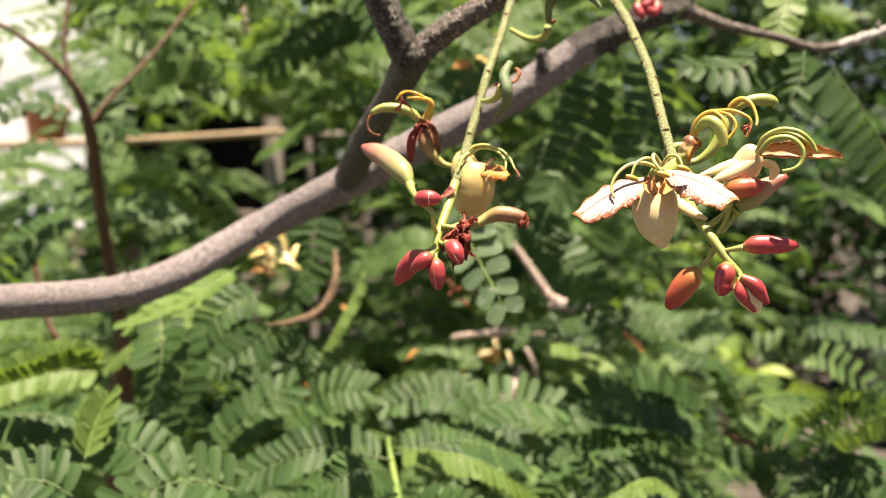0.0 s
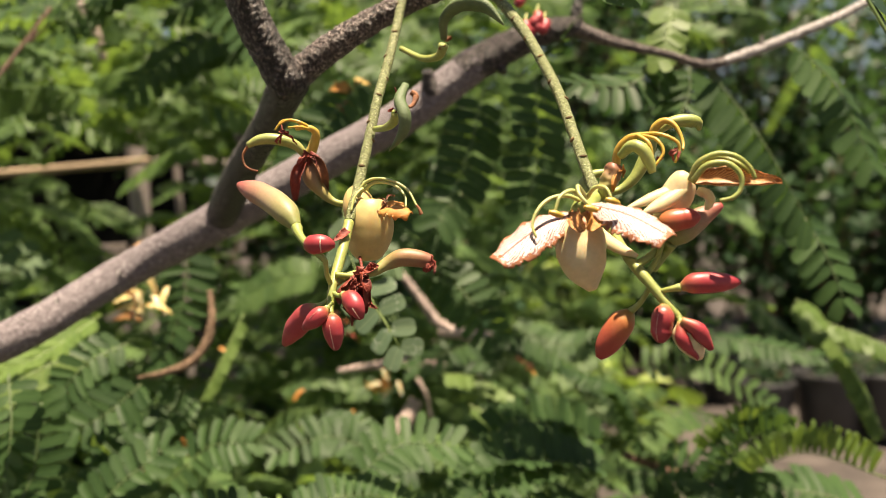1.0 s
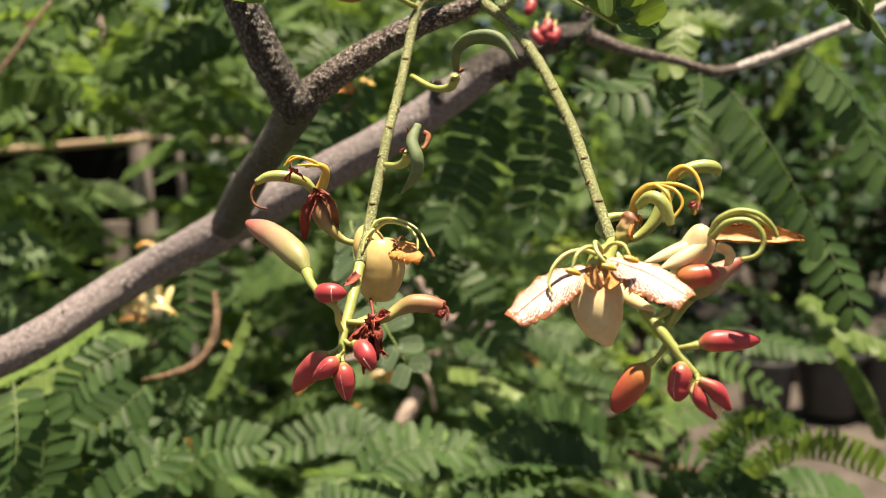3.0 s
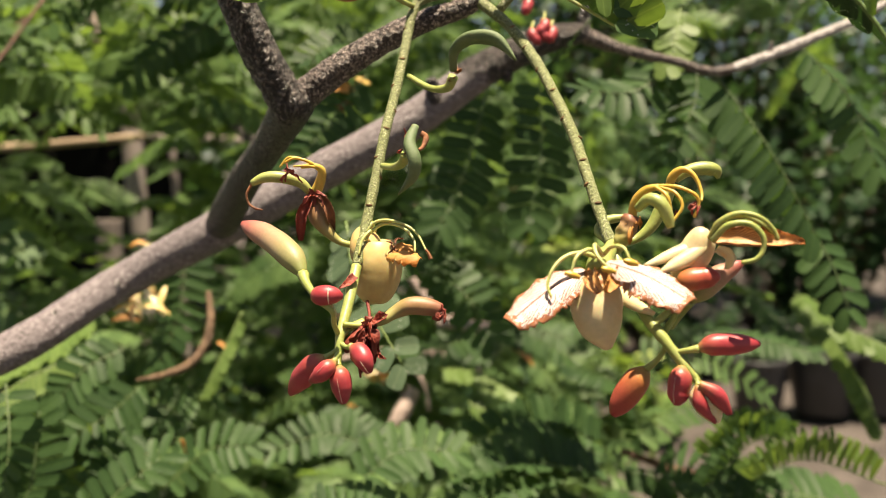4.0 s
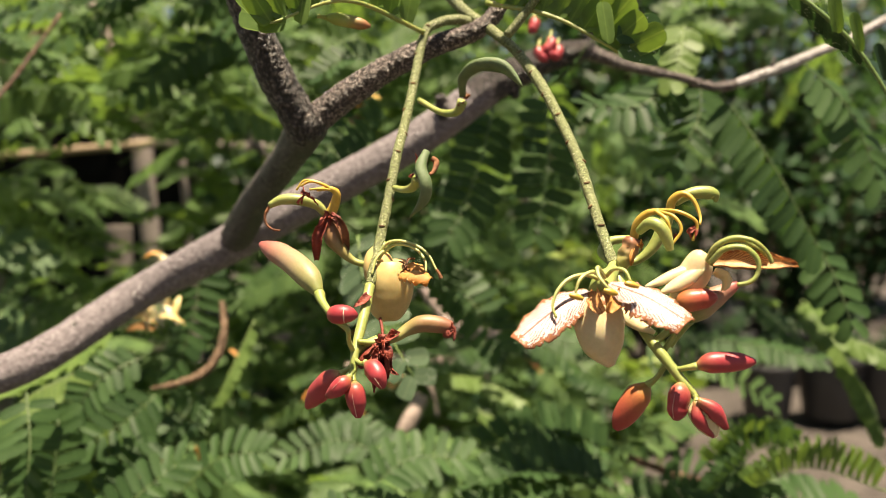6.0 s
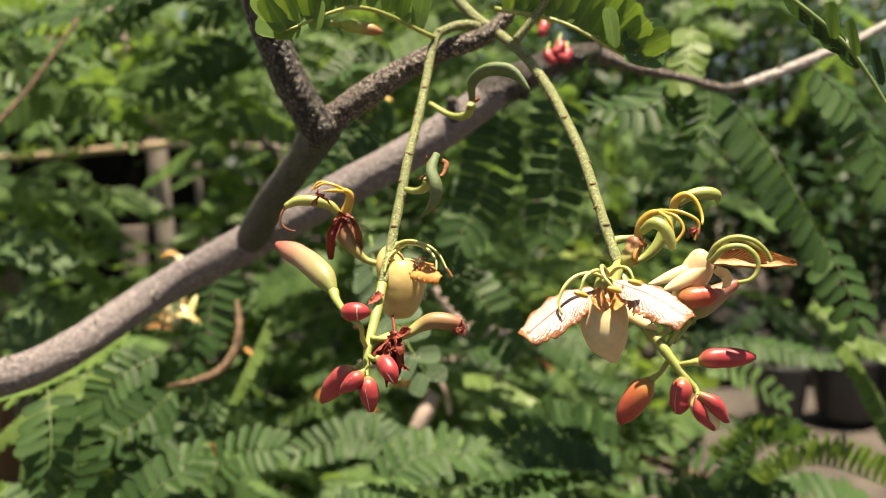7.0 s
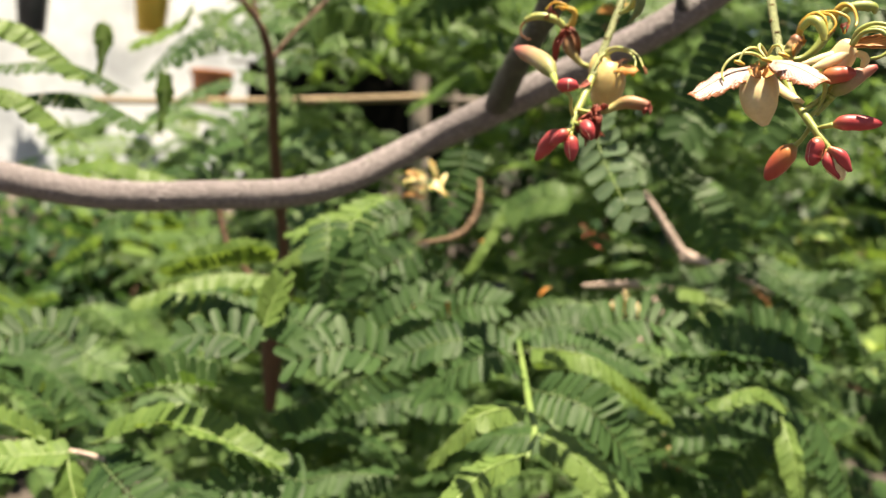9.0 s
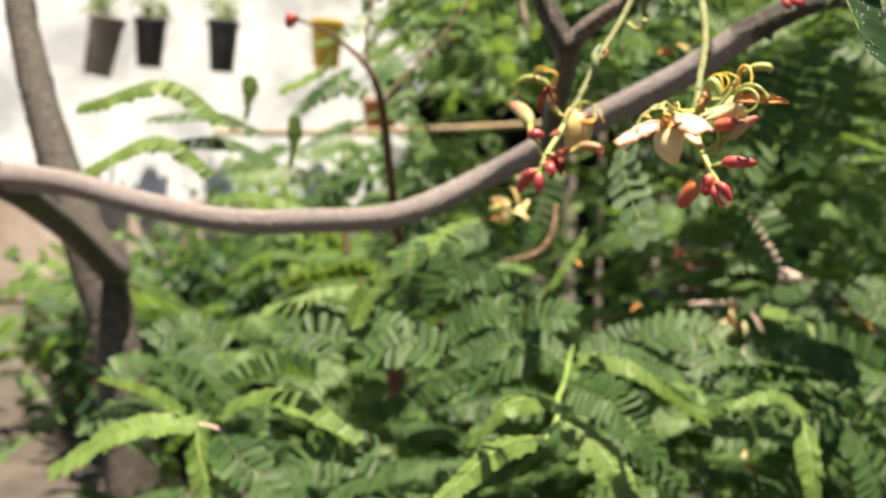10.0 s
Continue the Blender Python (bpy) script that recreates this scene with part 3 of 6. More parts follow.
# withered flower with a starting pod
w = part("spent_flower", tube([(0.0054, 0.1969, 0.6105), (0.0019, 0.1982, 0.6114), (-0.0005, 0.1985, 0.6136), (-0.0019, 0.1998, 0.6162), (-0.0030, 0.2011, 0.6198)], [0.0006, 0.0007, 0.0012, 0.0021, 0.0016], 12, 26, 0.00005, 500, at=at), SPENT, ra, "spent flower with dry red sepals and starting pod")
part("withered_sepal", blade((-0.0036, 0.1991, 0.6193), (-0.0052, 0.1981, 0.6162), (-0.0055, 0.1988, 0.6117), CAMSIDE, [0.0014, 0.0026, 0.0025, 0.0012], 0.9, 0.0006, at=at, seed=2), DRY_RED, w)
part("withered_sepal", blade((-0.0020, 0.1990, 0.6200), (-0.0001, 0.1977, 0.6172), (0.0006, 0.1994, 0.6121), CAMSIDE, [0.0012, 0.0024, 0.0020, 0.0008], 0.9, 0.0006, at=at, seed=4), DRY_BROWN, w)
rags(w, (-0.0028, 0.1991, 0.6202), 0.0024, 8, DRY_RED, 8, at, down=0.0)
part("column", tube([(-0.0030, 0.2011, 0.6200), (-0.0017, 0.2001, 0.6227), (-0.0013, 0.1992, 0.6248), (-0.0027, 0.1984, 0.6258), (-0.0051, 0.1986, 0.6256)], [0.0011, 0.0010, 0.0008, 0.0005, 0.0004], 10, 20, at=at), FILAMENT_OLD, w)
filament(w, [(-0.0015, 0.1993, 0.6252), (-0.0039, 0.1975, 0.6266), (-0.0063, 0.1978, 0.6272), (-0.0082, 0.1979, 0.6263)], 0.00035, 0.00022, FILAMENT_OLD, at)
filament(w, [(-0.0017, 0.1993, 0.6254), (-0.0041, 0.1965, 0.6257), (-0.0064, 0.1967, 0.6256)], 0.0003, 0.0002, FILAMENT_OLD, at)
filament(w, [(-0.0024, 0.2004, 0.6254), (-0.0047, 0.2006, 0.6270), (-0.0076, 0.2009, 0.6275), (-0.0093, 0.2009, 0.6256)], 0.0003, 0.0002, FILAMENT_OLD, at)
rags(w, (-0.0070, 0.1977, 0.6245), 0.0022, 6, DRY_RED, 12, at, down=0.0, name="withered_anther")
part("young_pod", tube([(-0.0037, 0.2012, 0.6209), (-0.0055, 0.2005, 0.6227), (-0.0090, 0.1998, 0.6237), (-0.0121, 0.2001, 0.6237), (-0.0146, 0.2002, 0.6226)], [0.0008, 0.0010, 0.0011, 0.0010, 0.0006], 10, 20, at=at), PEDICEL, w, "light green young pod")
filament(w, [(-0.0144, 0.2002, 0.6227), (-0.0155, 0.2002, 0.6207), (-0.0152, 0.2001, 0.6189), (-0.0140, 0.1999, 0.6179), (-0.0126, 0.1998, 0.6176)], 0.0003, 0.00018, DRY_BROWN, at, "style")

# closed bud with a rosy tip and its neighbour
bud(ra, [(0.0002, 0.1778, 0.6026), (-0.0018, 0.1800, 0.6031), (-0.0037, 0.1833, 0.6051)], [(-0.0043, 0.1854, 0.6064), (-0.0068, 0.1888, 0.6096), (-0.0109, 0.1943, 0.6125), (-0.0163, 0.1999, 0.6150)], 0.0024, ROSY_BUD, at, "pale green bud with rosy tip", False, 1.1, stalk_r=0.0008)
b = bud(ra, [(0.0019, 0.1813, 0.5960), (0.0011, 0.1795, 0.5983), (0.0008, 0.1776, 0.6009)], [(-0.0023, 0.1790, 0.6031), (-0.0011, 0.1779, 0.6034), (0.0006, 0.1773, 0.6035), (0.0027, 0.1776, 0.6032)], 0.0017, RED_BUD, at, "small round red bud", False, 1.0, 1.0)
part("sepal_seam", tube([(0.0004, 0.1761, 0.6049), (0.0003, 0.1755, 0.6036), (0.0004, 0.1761, 0.6021)], [0.00006, 0.00013, 0.00006], 6, at=at), PALE, b, "pale seam between sepals")

# cream bloom seen from the side
fl = part("flower", tube([(0.0059, 0.1959, 0.6118), (0.0069, 0.1969, 0.6136), (0.0085, 0.1968, 0.6142)], [0.0009, 0.0015, 0.0012], 12, at=at), PEDICEL, ra, "cream bloom with drooping green filaments")
part("sepal", tube([(0.0088, 0.1956, 0.6114), (0.0089, 0.1956, 0.6103), (0.0089, 0.1944, 0.6080), (0.0088, 0.1943, 0.6055), (0.0082, 0.1942, 0.6029), (0.0073, 0.1942, 0.6010), (0.0069, 0.1942, 0.6000)], [0.0030, 0.0041, 0.0045, 0.0045, 0.0039, 0.0027, 0.0008], 26, 34, 0.0001, 160, 0.85, at=at), CREAM_WARM, fl, "plump cream sepals, still closed")
part("sepal", tube([(0.0071, 0.1974, 0.6140), (0.0067, 0.1964, 0.6123), (0.0069, 0.1952, 0.6097), (0.0072, 0.1950, 0.6064)], [0.0012, 0.0026, 0.0031, 0.0024], 18, 20, 0.0001, 160, 0.85, at=at), CREAM_WARM, fl)
part("petal", blade((0.0106, 0.1893, 0.6092), (0.0131, 0.1871, 0.6097), (0.0162, 0.1858, 0.6087), (0.1, -0.6, 0.8), [0.002, 0.0034, 0.0042, 0.003], -0.5, 0.0008, at=at, seed=1), DRY_ORANGE, fl, "small orange petal")
part("petal", blade((0.0104, 0.1924, 0.6096), (0.0130, 0.1922, 0.6106), (0.0156, 0.1909, 0.6098), (0.1, -0.6, 0.8), [0.002, 0.003, 0.0036, 0.002], -0.3, 0.0005, at=at, seed=5), DRY_ORANGE, fl, "small orange petal")
rags(fl, (0.0117, 0.1903, 0.6109), 0.0018, 4, DRY_BROWN, 21, at, down=0.0, name="withered_anther")
for q in ([(0.0067, 0.1948, 0.6124), (0.0085, 0.1943, 0.6150), (0.0118, 0.1931, 0.6153), (0.0157, 0.1911, 0.6134), (0.0178, 0.1887, 0.6095)],
          [(0.0070, 0.1948, 0.6126), (0.0099, 0.1942, 0.6147), (0.0133, 0.1924, 0.6142), (0.0154, 0.1901, 0.6120), (0.0155, 0.1884, 0.6097)],
          [(0.0067, 0.1928, 0.6118), (0.0076, 0.1928, 0.6135), (0.0061, 0.1917, 0.6119), (0.0054, 0.1906, 0.6092)],
          ):
    filament(fl, q, 0.00038, 0.0002, FILAMENT, at)
filament(fl, [(0.0175, 0.1888, 0.6102), (0.0180, 0.1887, 0.6094), (0.0184, 0.1886, 0.6084)], 0.0002, 0.0004, DRY_BROWN, at, "anther")
filament(fl, [(0.0068, 0.1922, 0.6006), (0.0071, 0.1901, 0.5992), (0.0072, 0.1880, 0.5976)], 0.00035, 0.00025, DRY_RED, at, "style")
part("bract", blade((0.0047, 0.1876, 0.6057), (0.0035, 0.1866, 0.6046), (0.0019, 0.1857, 0.6037), (0, -1, 0.5), [0.0016, 0.0018, 0.0012, 0.0003], 0.5, 0.0002, at=at), DRY_RED, fl)

# brownish tube bud and its withered neighbour
bb = part("spent_flower", tube([(0.0025, 0.1813, 0.5980), (0.0060, 0.1820, 0.5976), (0.0092, 0.1828, 0.5982), (0.0117, 0.1837, 0.5996), (0.0143, 0.1835, 0.6006), (0.0173, 0.1833, 0.6004), (0.0197, 0.1830, 0.5998)], [0.0005, 0.0006, 0.0008, 0.0012, 0.0016, 0.0016, 0.0012], 14, 36, 0.00006, 500, at=at), SPENT, ra, "brownish calyx tube without its petals")
rags(bb, (0.0197, 0.1820, 0.5998), 0.0022, 8, DRY_RED, 31, at, (0.6, 0.6, 1), 0.0)
ww = part("spent_flower", tube([(0.0025, 0.1813, 0.5962), (0.0042, 0.1832, 0.5973), (0.0060, 0.1840, 0.5975)], [0.0005, 0.0007, 0.0012], 10, at=at), PEDICEL, ra, "shrivelled dark red flower")
rags(ww, (0.0064, 0.1809, 0.5967), 0.0055, 18, DRY_RED, 33, at, (0.4, 0.4, 0.75), 0.7)

# lowest red buds
bud(ra, [(0.0020, 0.1802, 0.5942), (0.0005, 0.1802, 0.5931)], [(-0.0005, 0.1803, 0.5925), (-0.0027, 0.1814, 0.5909), (-0.0049, 0.1834, 0.5883), (-0.0070, 0.1855, 0.5854)], 0.0021, RED_BUD, at, "red bud", False)
bud(ra, [(0.0019, 0.1791, 0.5934), (0.0011, 0.1781, 0.5925)], [(0.0011, 0.1771, 0.5924), (-0.0001, 0.1762, 0.5915), (-0.0013, 0.1762, 0.5904), (-0.0030, 0.1773, 0.5891)], 0.0015, RED_BUD, at, "red bud opening", 1)
bud(ra, [(0.0018, 0.1791, 0.5929)], [(0.0017, 0.1780, 0.5914), (0.0020, 0.1769, 0.5897), (0.0023, 0.1768, 0.5877), (0.0025, 0.1766, 0.5853)], 0.0018, RED_BUD, at, "red bud", 0.4)
bud(ra, [(0.0021, 0.1802, 0.5948), (0.0033, 0.1791, 0.5944)], [(0.0040, 0.1780, 0.5947), (0.0052, 0.1769, 0.5939), (0.0061, 0.1757, 0.5926), (0.0070, 0.1755, 0.5906)], 0.0017, RED_BUD, at, "red bud", 0.5)

# second cluster
at = Vector((0.0330, 0.2286, 0.6631))
rb = thing("flower_cluster", at, "hanging tamarind flower cluster with veined open bloom and red buds", "flowers", "flower clusters")
S2 = [(0.0238, 0.2401, 0.6749), (0.0289, 0.2352, 0.6682), (0.0338, 0.2295, 0.6631), (0.0385, 0.2228, 0.6572), (0.0424, 0.2139, 0.6487), (0.0450, 0.2042, 0.6392), (0.0464, 0.1956, 0.6312), (0.0468, 0.1871, 0.6233), (0.0473, 0.1806, 0.6166), (0.0478, 0.1753, 0.6114), (0.0485, 0.1709, 0.6064), (0.0505, 0.1674, 0.6011), (0.0527, 0.1640, 0.5972), (0.0552, 0.1616, 0.5934), (0.0572, 0.1603, 0.5906)]
part("stalk", tube(S2[:10], [0.0013, 0.0013, 0.00128, 0.00122, 0.00116, 0.00111, 0.00106, 0.00102, 0.001, 0.001], 18, 180, 0.0001, 900, at=at), GREEN_STEM, rb, "speckled green flower stalk")
part("stalk_tip", tube(S2[9:], [0.001, 0.0010, 0.0009, 0.0009, 0.0008, 0.0006], 14, 50, 0.00006, 600, at=at), PEDICEL, rb, "smooth yellow-green end of the stalk")
scars(rb, S2, [(23, -10), (27, 40), (31, 70), (35, 10), (40, 65), (44, -50), (48, 10), (52, 60), (56, 0)], 0.00112, at)
part("side_shoot", tube([(0.0361, 0.2182, 0.6592), (0.0400, 0.2173, 0.6639), (0.0466, 0.2164, 0.6728)], [0.0010, 0.0010, 0.0009], 10, at=at), GREEN_STEM, rb)

# open bloom
fl = part("flower", tube([(0.0480, 0.1752, 0.6112), (0.0465, 0.1723, 0.6101), (0.0442, 0.1684, 0.6090), (0.0430, 0.1654, 0.6076)], [0.0011, 0.0013, 0.0020, 0.0022], 14, 20, at=at), PEDICEL, rb, "open bloom with two veined spreading petals")
part("petal", blade((0.0411, 0.1656, 0.6076), (0.0350, 0.1634, 0.6053), (0.0281, 0.1612, 0.6006), (-0.2, -0.75, 0.65), [0.0026, 0.0058, 0.0074, 0.0078, 0.0072, 0.0040], -0.3, 0.00045, 0.00015, 64, 20, 14, at, 3, 0.28), PETAL, fl, "white petal with dark red veins and frayed brown edge")
part("petal", blade((0.0440, 0.1644, 0.6091), (0.0485, 0.1589, 0.6073), (0.0535, 0.1543, 0.6039), (0.15, -0.85, 0.5), [0.0026, 0.0060, 0.0078, 0.0082, 0.0076, 0.0052], -0.3, 0.00045, 0.00015, 64, 20, -12, at, 7, 0.28), PETAL, fl, "white petal with dark red veins and frayed brown edge")
part("petal", blade((0.0415, 0.1635, 0.6080), (0.0409, 0.1610, 0.6064), (0.0417, 0.1598, 0.6049), (-0.5, -0.8, 0.3), [0.0012, 0.0026, 0.0028, 0.0016], 0.8, 0.0005, 0.00015, 14, 10, 0, at, 11), PETAL_OLD, fl, "small rolled orange petal")
part("petal", blade((0.0436, 0.1634, 0.6081), (0.0434, 0.1608, 0.6066), (0.0422, 0.1598, 0.6051), (0.5, -0.8, 0.3), [0.0012, 0.0024, 0.0026, 0.0014], 0.8, 0.0005, 0.00015, 14, 10, 0, at, 17), DRY_ORANGE, fl, "small rolled orange petal")
part("petal", blade((0.0424, 0.1650, 0.6077), (0.0427, 0.1634, 0.6065), (0.0429, 0.1628, 0.6051), (0, -1, 0.3), [0.003, 0.0056, 0.0054, 0.003], 0.6, 0.0007, 0.00015, 24, 12, 0, at, 19, 0.3), PETAL_OLD, fl, "rolled orange petal with a frilled edge")
part("sepal", tube([(0.0430, 0.1673, 0.6062), (0.0427, 0.1658, 0.6049), (0.0425, 0.1652, 0.6029), (0.0426, 0.1646, 0.6010), (0.0434, 0.1649, 0.5984), (0.0445, 0.1656, 0.5954)], [0.0024, 0.0038, 0.0042, 0.0040, 0.0032, 0.0008], 24, 34, 0.00008, 200, 0.75, at=at), CREAM, fl, "plump cream sepal")
part("sepal", blade((0.0456, 0.1681, 0.6058), (0.0484, 0.1667, 0.6031), (0.0520, 0.1653, 0.6007), (0.2, -0.8, 0.5), [0.0026, 0.0030, 0.0026, 0.0008], -0.5, 0.0, 0.0003, 16, 8, 0, at), CREAM, fl)
part("sepal", blade((0.0424, 0.1694, 0.6062), (0.0411, 0.1714, 0.6032), (0.0404, 0.1733, 0.6004), (-0.4, -0.6, 0.4), [0.002, 0.003, 0.0026, 0.0008], -0.5, 0.0, 0.0003, 14, 8, 0, at), CREAM, fl)
for q in ([(0.0431, 0.1655, 0.6096), (0.0403, 0.1646, 0.6106), (0.0374, 0.1638, 0.6102), (0.0352, 0.1629, 0.6085), (0.0341, 0.1622, 0.6061), (0.0345, 0.1614, 0.6041)],
          [(0.0430, 0.1645, 0.6100), (0.0405, 0.1618, 0.6113), (0.0381, 0.1599, 0.6104), (0.0371, 0.1594, 0.6080)],
          [(0.0434, 0.1645, 0.6102), (0.0414, 0.1618, 0.6120), (0.0410, 0.1597, 0.6108), (0.0417, 0.1586, 0.6095), (0.0424, 0.1585, 0.6087)],
          [(0.0435, 0.1645, 0.6103), (0.0440, 0.1615, 0.6117), (0.0451, 0.1594, 0.6116), (0.0457, 0.1583, 0.6100)]):
    filament(fl, q, 0.0004, 0.00022, FILAMENT, at)
for c0, sd in (((0.0372, 0.1591, 0.6077), 1), ((0.0425, 0.1583, 0.6084), 2), ((0.0458, 0.1580, 0.6095), 3)):
    c0 = Vector(c0)
    part("anther", tube([c0 + Vector((-0.0011, 0, 0.0003)), c0, c0 + Vector((0.0011, 0, -0.0004))], [0.0003, 0.00055, 0.0003], 8, 8, at=at), FILAMENT_OLD, fl)

# side bloom behind it
f3 = part("flower", tube([(0.0512, 0.1652, 0.5986), (0.0554, 0.1660, 0.6016), (0.0584, 0.1660, 0.6052), (0.0599, 0.1660, 0.6086)], [0.0006, 0.0007, 0.0010, 0.0018], 12, 20, at=at), PEDICEL, rb, "cream bloom turned away, with one faded petal")
part("sepal", tube([(0.0602, 0.1643, 0.6136), (0.0594, 0.1643, 0.6126), (0.0583, 0.1648, 0.6102), (0.0567, 0.1653, 0.6076), (0.0550, 0.1663, 0.6056)], [0.0012, 0.0022, 0.0027, 0.0022, 0.0006], 18, 28, 0.0001, 200, 0.8, at=at), CREAM, f3, "cream sepal")
part("sepal", blade((0.0592, 0.1638, 0.6121), (0.0550, 0.1636, 0.6107), (0.0499, 0.1639, 0.6085), (-0.1, -0.8, 0.6), [0.002, 0.0026, 0.0022, 0.0006], -0.5, 0.0, 0.0003, 16, 8, 0, at), CREAM, f3)
part("sepal", blade((0.0592, 0.1628, 0.6117), (0.0555, 0.1624, 0.6095), (0.0520, 0.1626, 0.6076), (-0.2, -0.8, 0.4), [0.002, 0.0028, 0.0024, 0.0006], -0.5, 0.0, 0.0003, 16, 8, 0, at), CREAM, f3)
part("petal", blade((0.0599, 0.1612, 0.6123), (0.0655, 0.1592, 0.6121), (0.0729, 0.1581, 0.6119), (0.1, -0.75, 0.65), [0.0026, 0.0042, 0.0046, 0.0034, 0.0008], 0.7, 0.0003, 0.00015, 24, 12, 0, at, 13), PETAL_OLD, f3, "orange-brown faded veined petal")
part("petal", blade((0.0604, 0.1616, 0.6109), (0.0619, 0.1609, 0.6098), (0.0618, 0.1613, 0.6079), (0.3, -0.9, 0.1), [0.0016, 0.0022, 0.0022, 0.001], 0.6, 0.0002, at=at, seed=15), CREAM, f3)
for q, r0 in (([(0.0594, 0.1613, 0.6127), (0.0600, 0.1594, 0.6152), (0.0624, 0.1582, 0.6165), (0.0650, 0.1570, 0.6160), (0.0670, 0.1567, 0.6143), (0.0679, 0.1566, 0.6125)], 0.00055),
              ([(0.0599, 0.1623, 0.6132), (0.0615, 0.1613, 0.6156), (0.0641, 0.1601, 0.6161), (0.0664, 0.1588, 0.6149), (0.0681, 0.1586, 0.6135)], 0.0005),
              ([(0.0593, 0.1603, 0.6124), (0.0608, 0.1583, 0.6147), (0.0635, 0.1571, 0.6150), (0.0653, 0.1563, 0.6133), (0.0654, 0.1562, 0.6111), (0.0642, 0.1562, 0.6097), (0.0623, 0.1568, 0.6092)], 0.00055)):
    filament(f3, q, r0, 0.00033, PEDICEL, at)

# spent flower above, curling
w3 = part("spent_flower", tube([(0.0481, 0.1741, 0.6099), (0.0490, 0.1732, 0.6120), (0.0500, 0.1732, 0.6141), (0.0508, 0.1733, 0.6160)], [0.0009, 0.0014, 0.0017, 0.0013], 22, 40, 0.0004, 900, at=at), SPENT, rb, "spent flower with curled yellow filaments")
rags(w3, (0.0506, 0.1722, 0.6150), 0.0026, 5, DRY_ORANGE, 45, at, (0.5, 0.4, 1), 0.3, name="withered_sepal")
part("column", tube([(0.0508, 0.1732, 0.6158), (0.0511, 0.1724, 0.6185), (0.0525, 0.1713, 0.6203), (0.0544, 0.1702, 0.6208)], [0.0008, 0.00075, 0.00065, 0.0005], 10, 18, at=at), FILAMENT_OLD, w3)
for q in ([(0.0537, 0.1703, 0.6208), (0.0549, 0.1681, 0.6193), (0.0555, 0.1679, 0.6169), (0.0557, 0.1678, 0.6151)],
          [(0.0541, 0.1702, 0.6208), (0.0562, 0.1680, 0.6198), (0.0570, 0.1668, 0.6176), (0.0555, 0.1668, 0.6153)],
          [(0.0543, 0.1702, 0.6209), (0.0567, 0.1680, 0.6207), (0.0591, 0.1667, 0.6194), (0.0596, 0.1666, 0.6179), (0.0588, 0.1665, 0.6158)]):
    filament(w3, q, 0.00035, 0.00024, FILAMENT_OLD, at)
rags(w3, (0.0590, 0.1666, 0.6178), 0.0018, 4, DRY_RED, 41, at, (0.4, 0.4, 1), 0.4, name="withered_anther")
rags(w3, (0.0562, 0.1688, 0.6163), 0.0020, 4, DRY_RED, 43, at, (0.4, 0.4, 1), 0.2, name="withered_anther")
part("young_pod", tube([(0.0508, 0.1703, 0.6173), (0.0521, 0.1683, 0.6188), (0.0536, 0.1671, 0.6180), (0.0546, 0.1669, 0.6160), (0.0551, 0.1668, 0.6142)], [0.0007, 0.0010, 0.0011, 0.0010, 0.0006], 12, 22, at=at), PEDICEL, w3, "light green young pod")
w4 = part("spent_flower", tube([(0.0485, 0.1762, 0.6113), (0.0523, 0.1769, 0.6118), (0.0553, 0.1768, 0.6141), (0.0575, 0.1768, 0.6180), (0.0587, 0.1769, 0.6207)], [0.0006, 0.0007, 0.0010, 0.0012, 0.0009], 10, 24, at=at), PEDICEL, rb, "spent flower with brown column and green pod")
part("column", tube([(0.0585, 0.1769, 0.6204), (0.0588, 0.1760, 0.6226), (0.0602, 0.1749, 0.6237), (0.0617, 0.1737, 0.6225), (0.0624, 0.1725, 0.6198), (0.0620, 0.1714, 0.6183)], [0.0008, 0.0008, 0.0006, 0.0004, 0.0003, 0.0002], 9, 24, at=at), FILAMENT_OLD, w4)
part("young_pod", tube([(0.0595, 0.1769, 0.6220), (0.0615, 0.1768, 0.6234), (0.0642, 0.1766, 0.6239), (0.0664, 0.1764, 0.6235), (0.0669, 0.1763, 0.6221)], [0.0007, 0.0010, 0.0012, 0.0011, 0.0003], 10, 20, at=at), PEDICEL, w4, "light green young pod")
part("pedicel", tube([(0.0479, 0.1783, 0.6117), (0.0473, 0.1814, 0.6133), (0.0496, 0.1844, 0.6150), (0.0535, 0.1841, 0.6156)], [0.0006, 0.0008, 0.0009, 0.0006], 9, at=at), PEDICEL, rb)

# buds of the second cluster
bud(rb, [(0.0534, 0.1650, 0.5977), (0.0552, 0.1650, 0.6004), (0.0557, 0.1641, 0.6036)], [(0.0550, 0.1633, 0.6055), (0.0561, 0.1622, 0.6061), (0.0582, 0.1616, 0.6065), (0.0608, 0.1609, 0.6069)], 0.0018, ORANGE_BUD, at, "orange-red bud", False, 1.4)
bud(rb, [(0.0545, 0.1659, 0.5984), (0.0568, 0.1659, 0.6011)], [(0.0574, 0.1649, 0.6026), (0.0595, 0.1644, 0.6046), (0.0618, 0.1638, 0.6066), (0.0653, 0.1631, 0.6087)], 0.0019, ROSY_BUD, at, "pale pink bud", False, 0.9, stalk_r=0.0008)
bud(rb, [(0.0541, 0.1628, 0.5948), (0.0555, 0.1612, 0.5954)], [(0.0573, 0.1605, 0.5958), (0.0595, 0.1599, 0.5964), (0.0629, 0.1596, 0.5965), (0.0665, 0.1593, 0.5965)], 0.0017, RED_BUD, at, "slim red bud", False, 1.0)
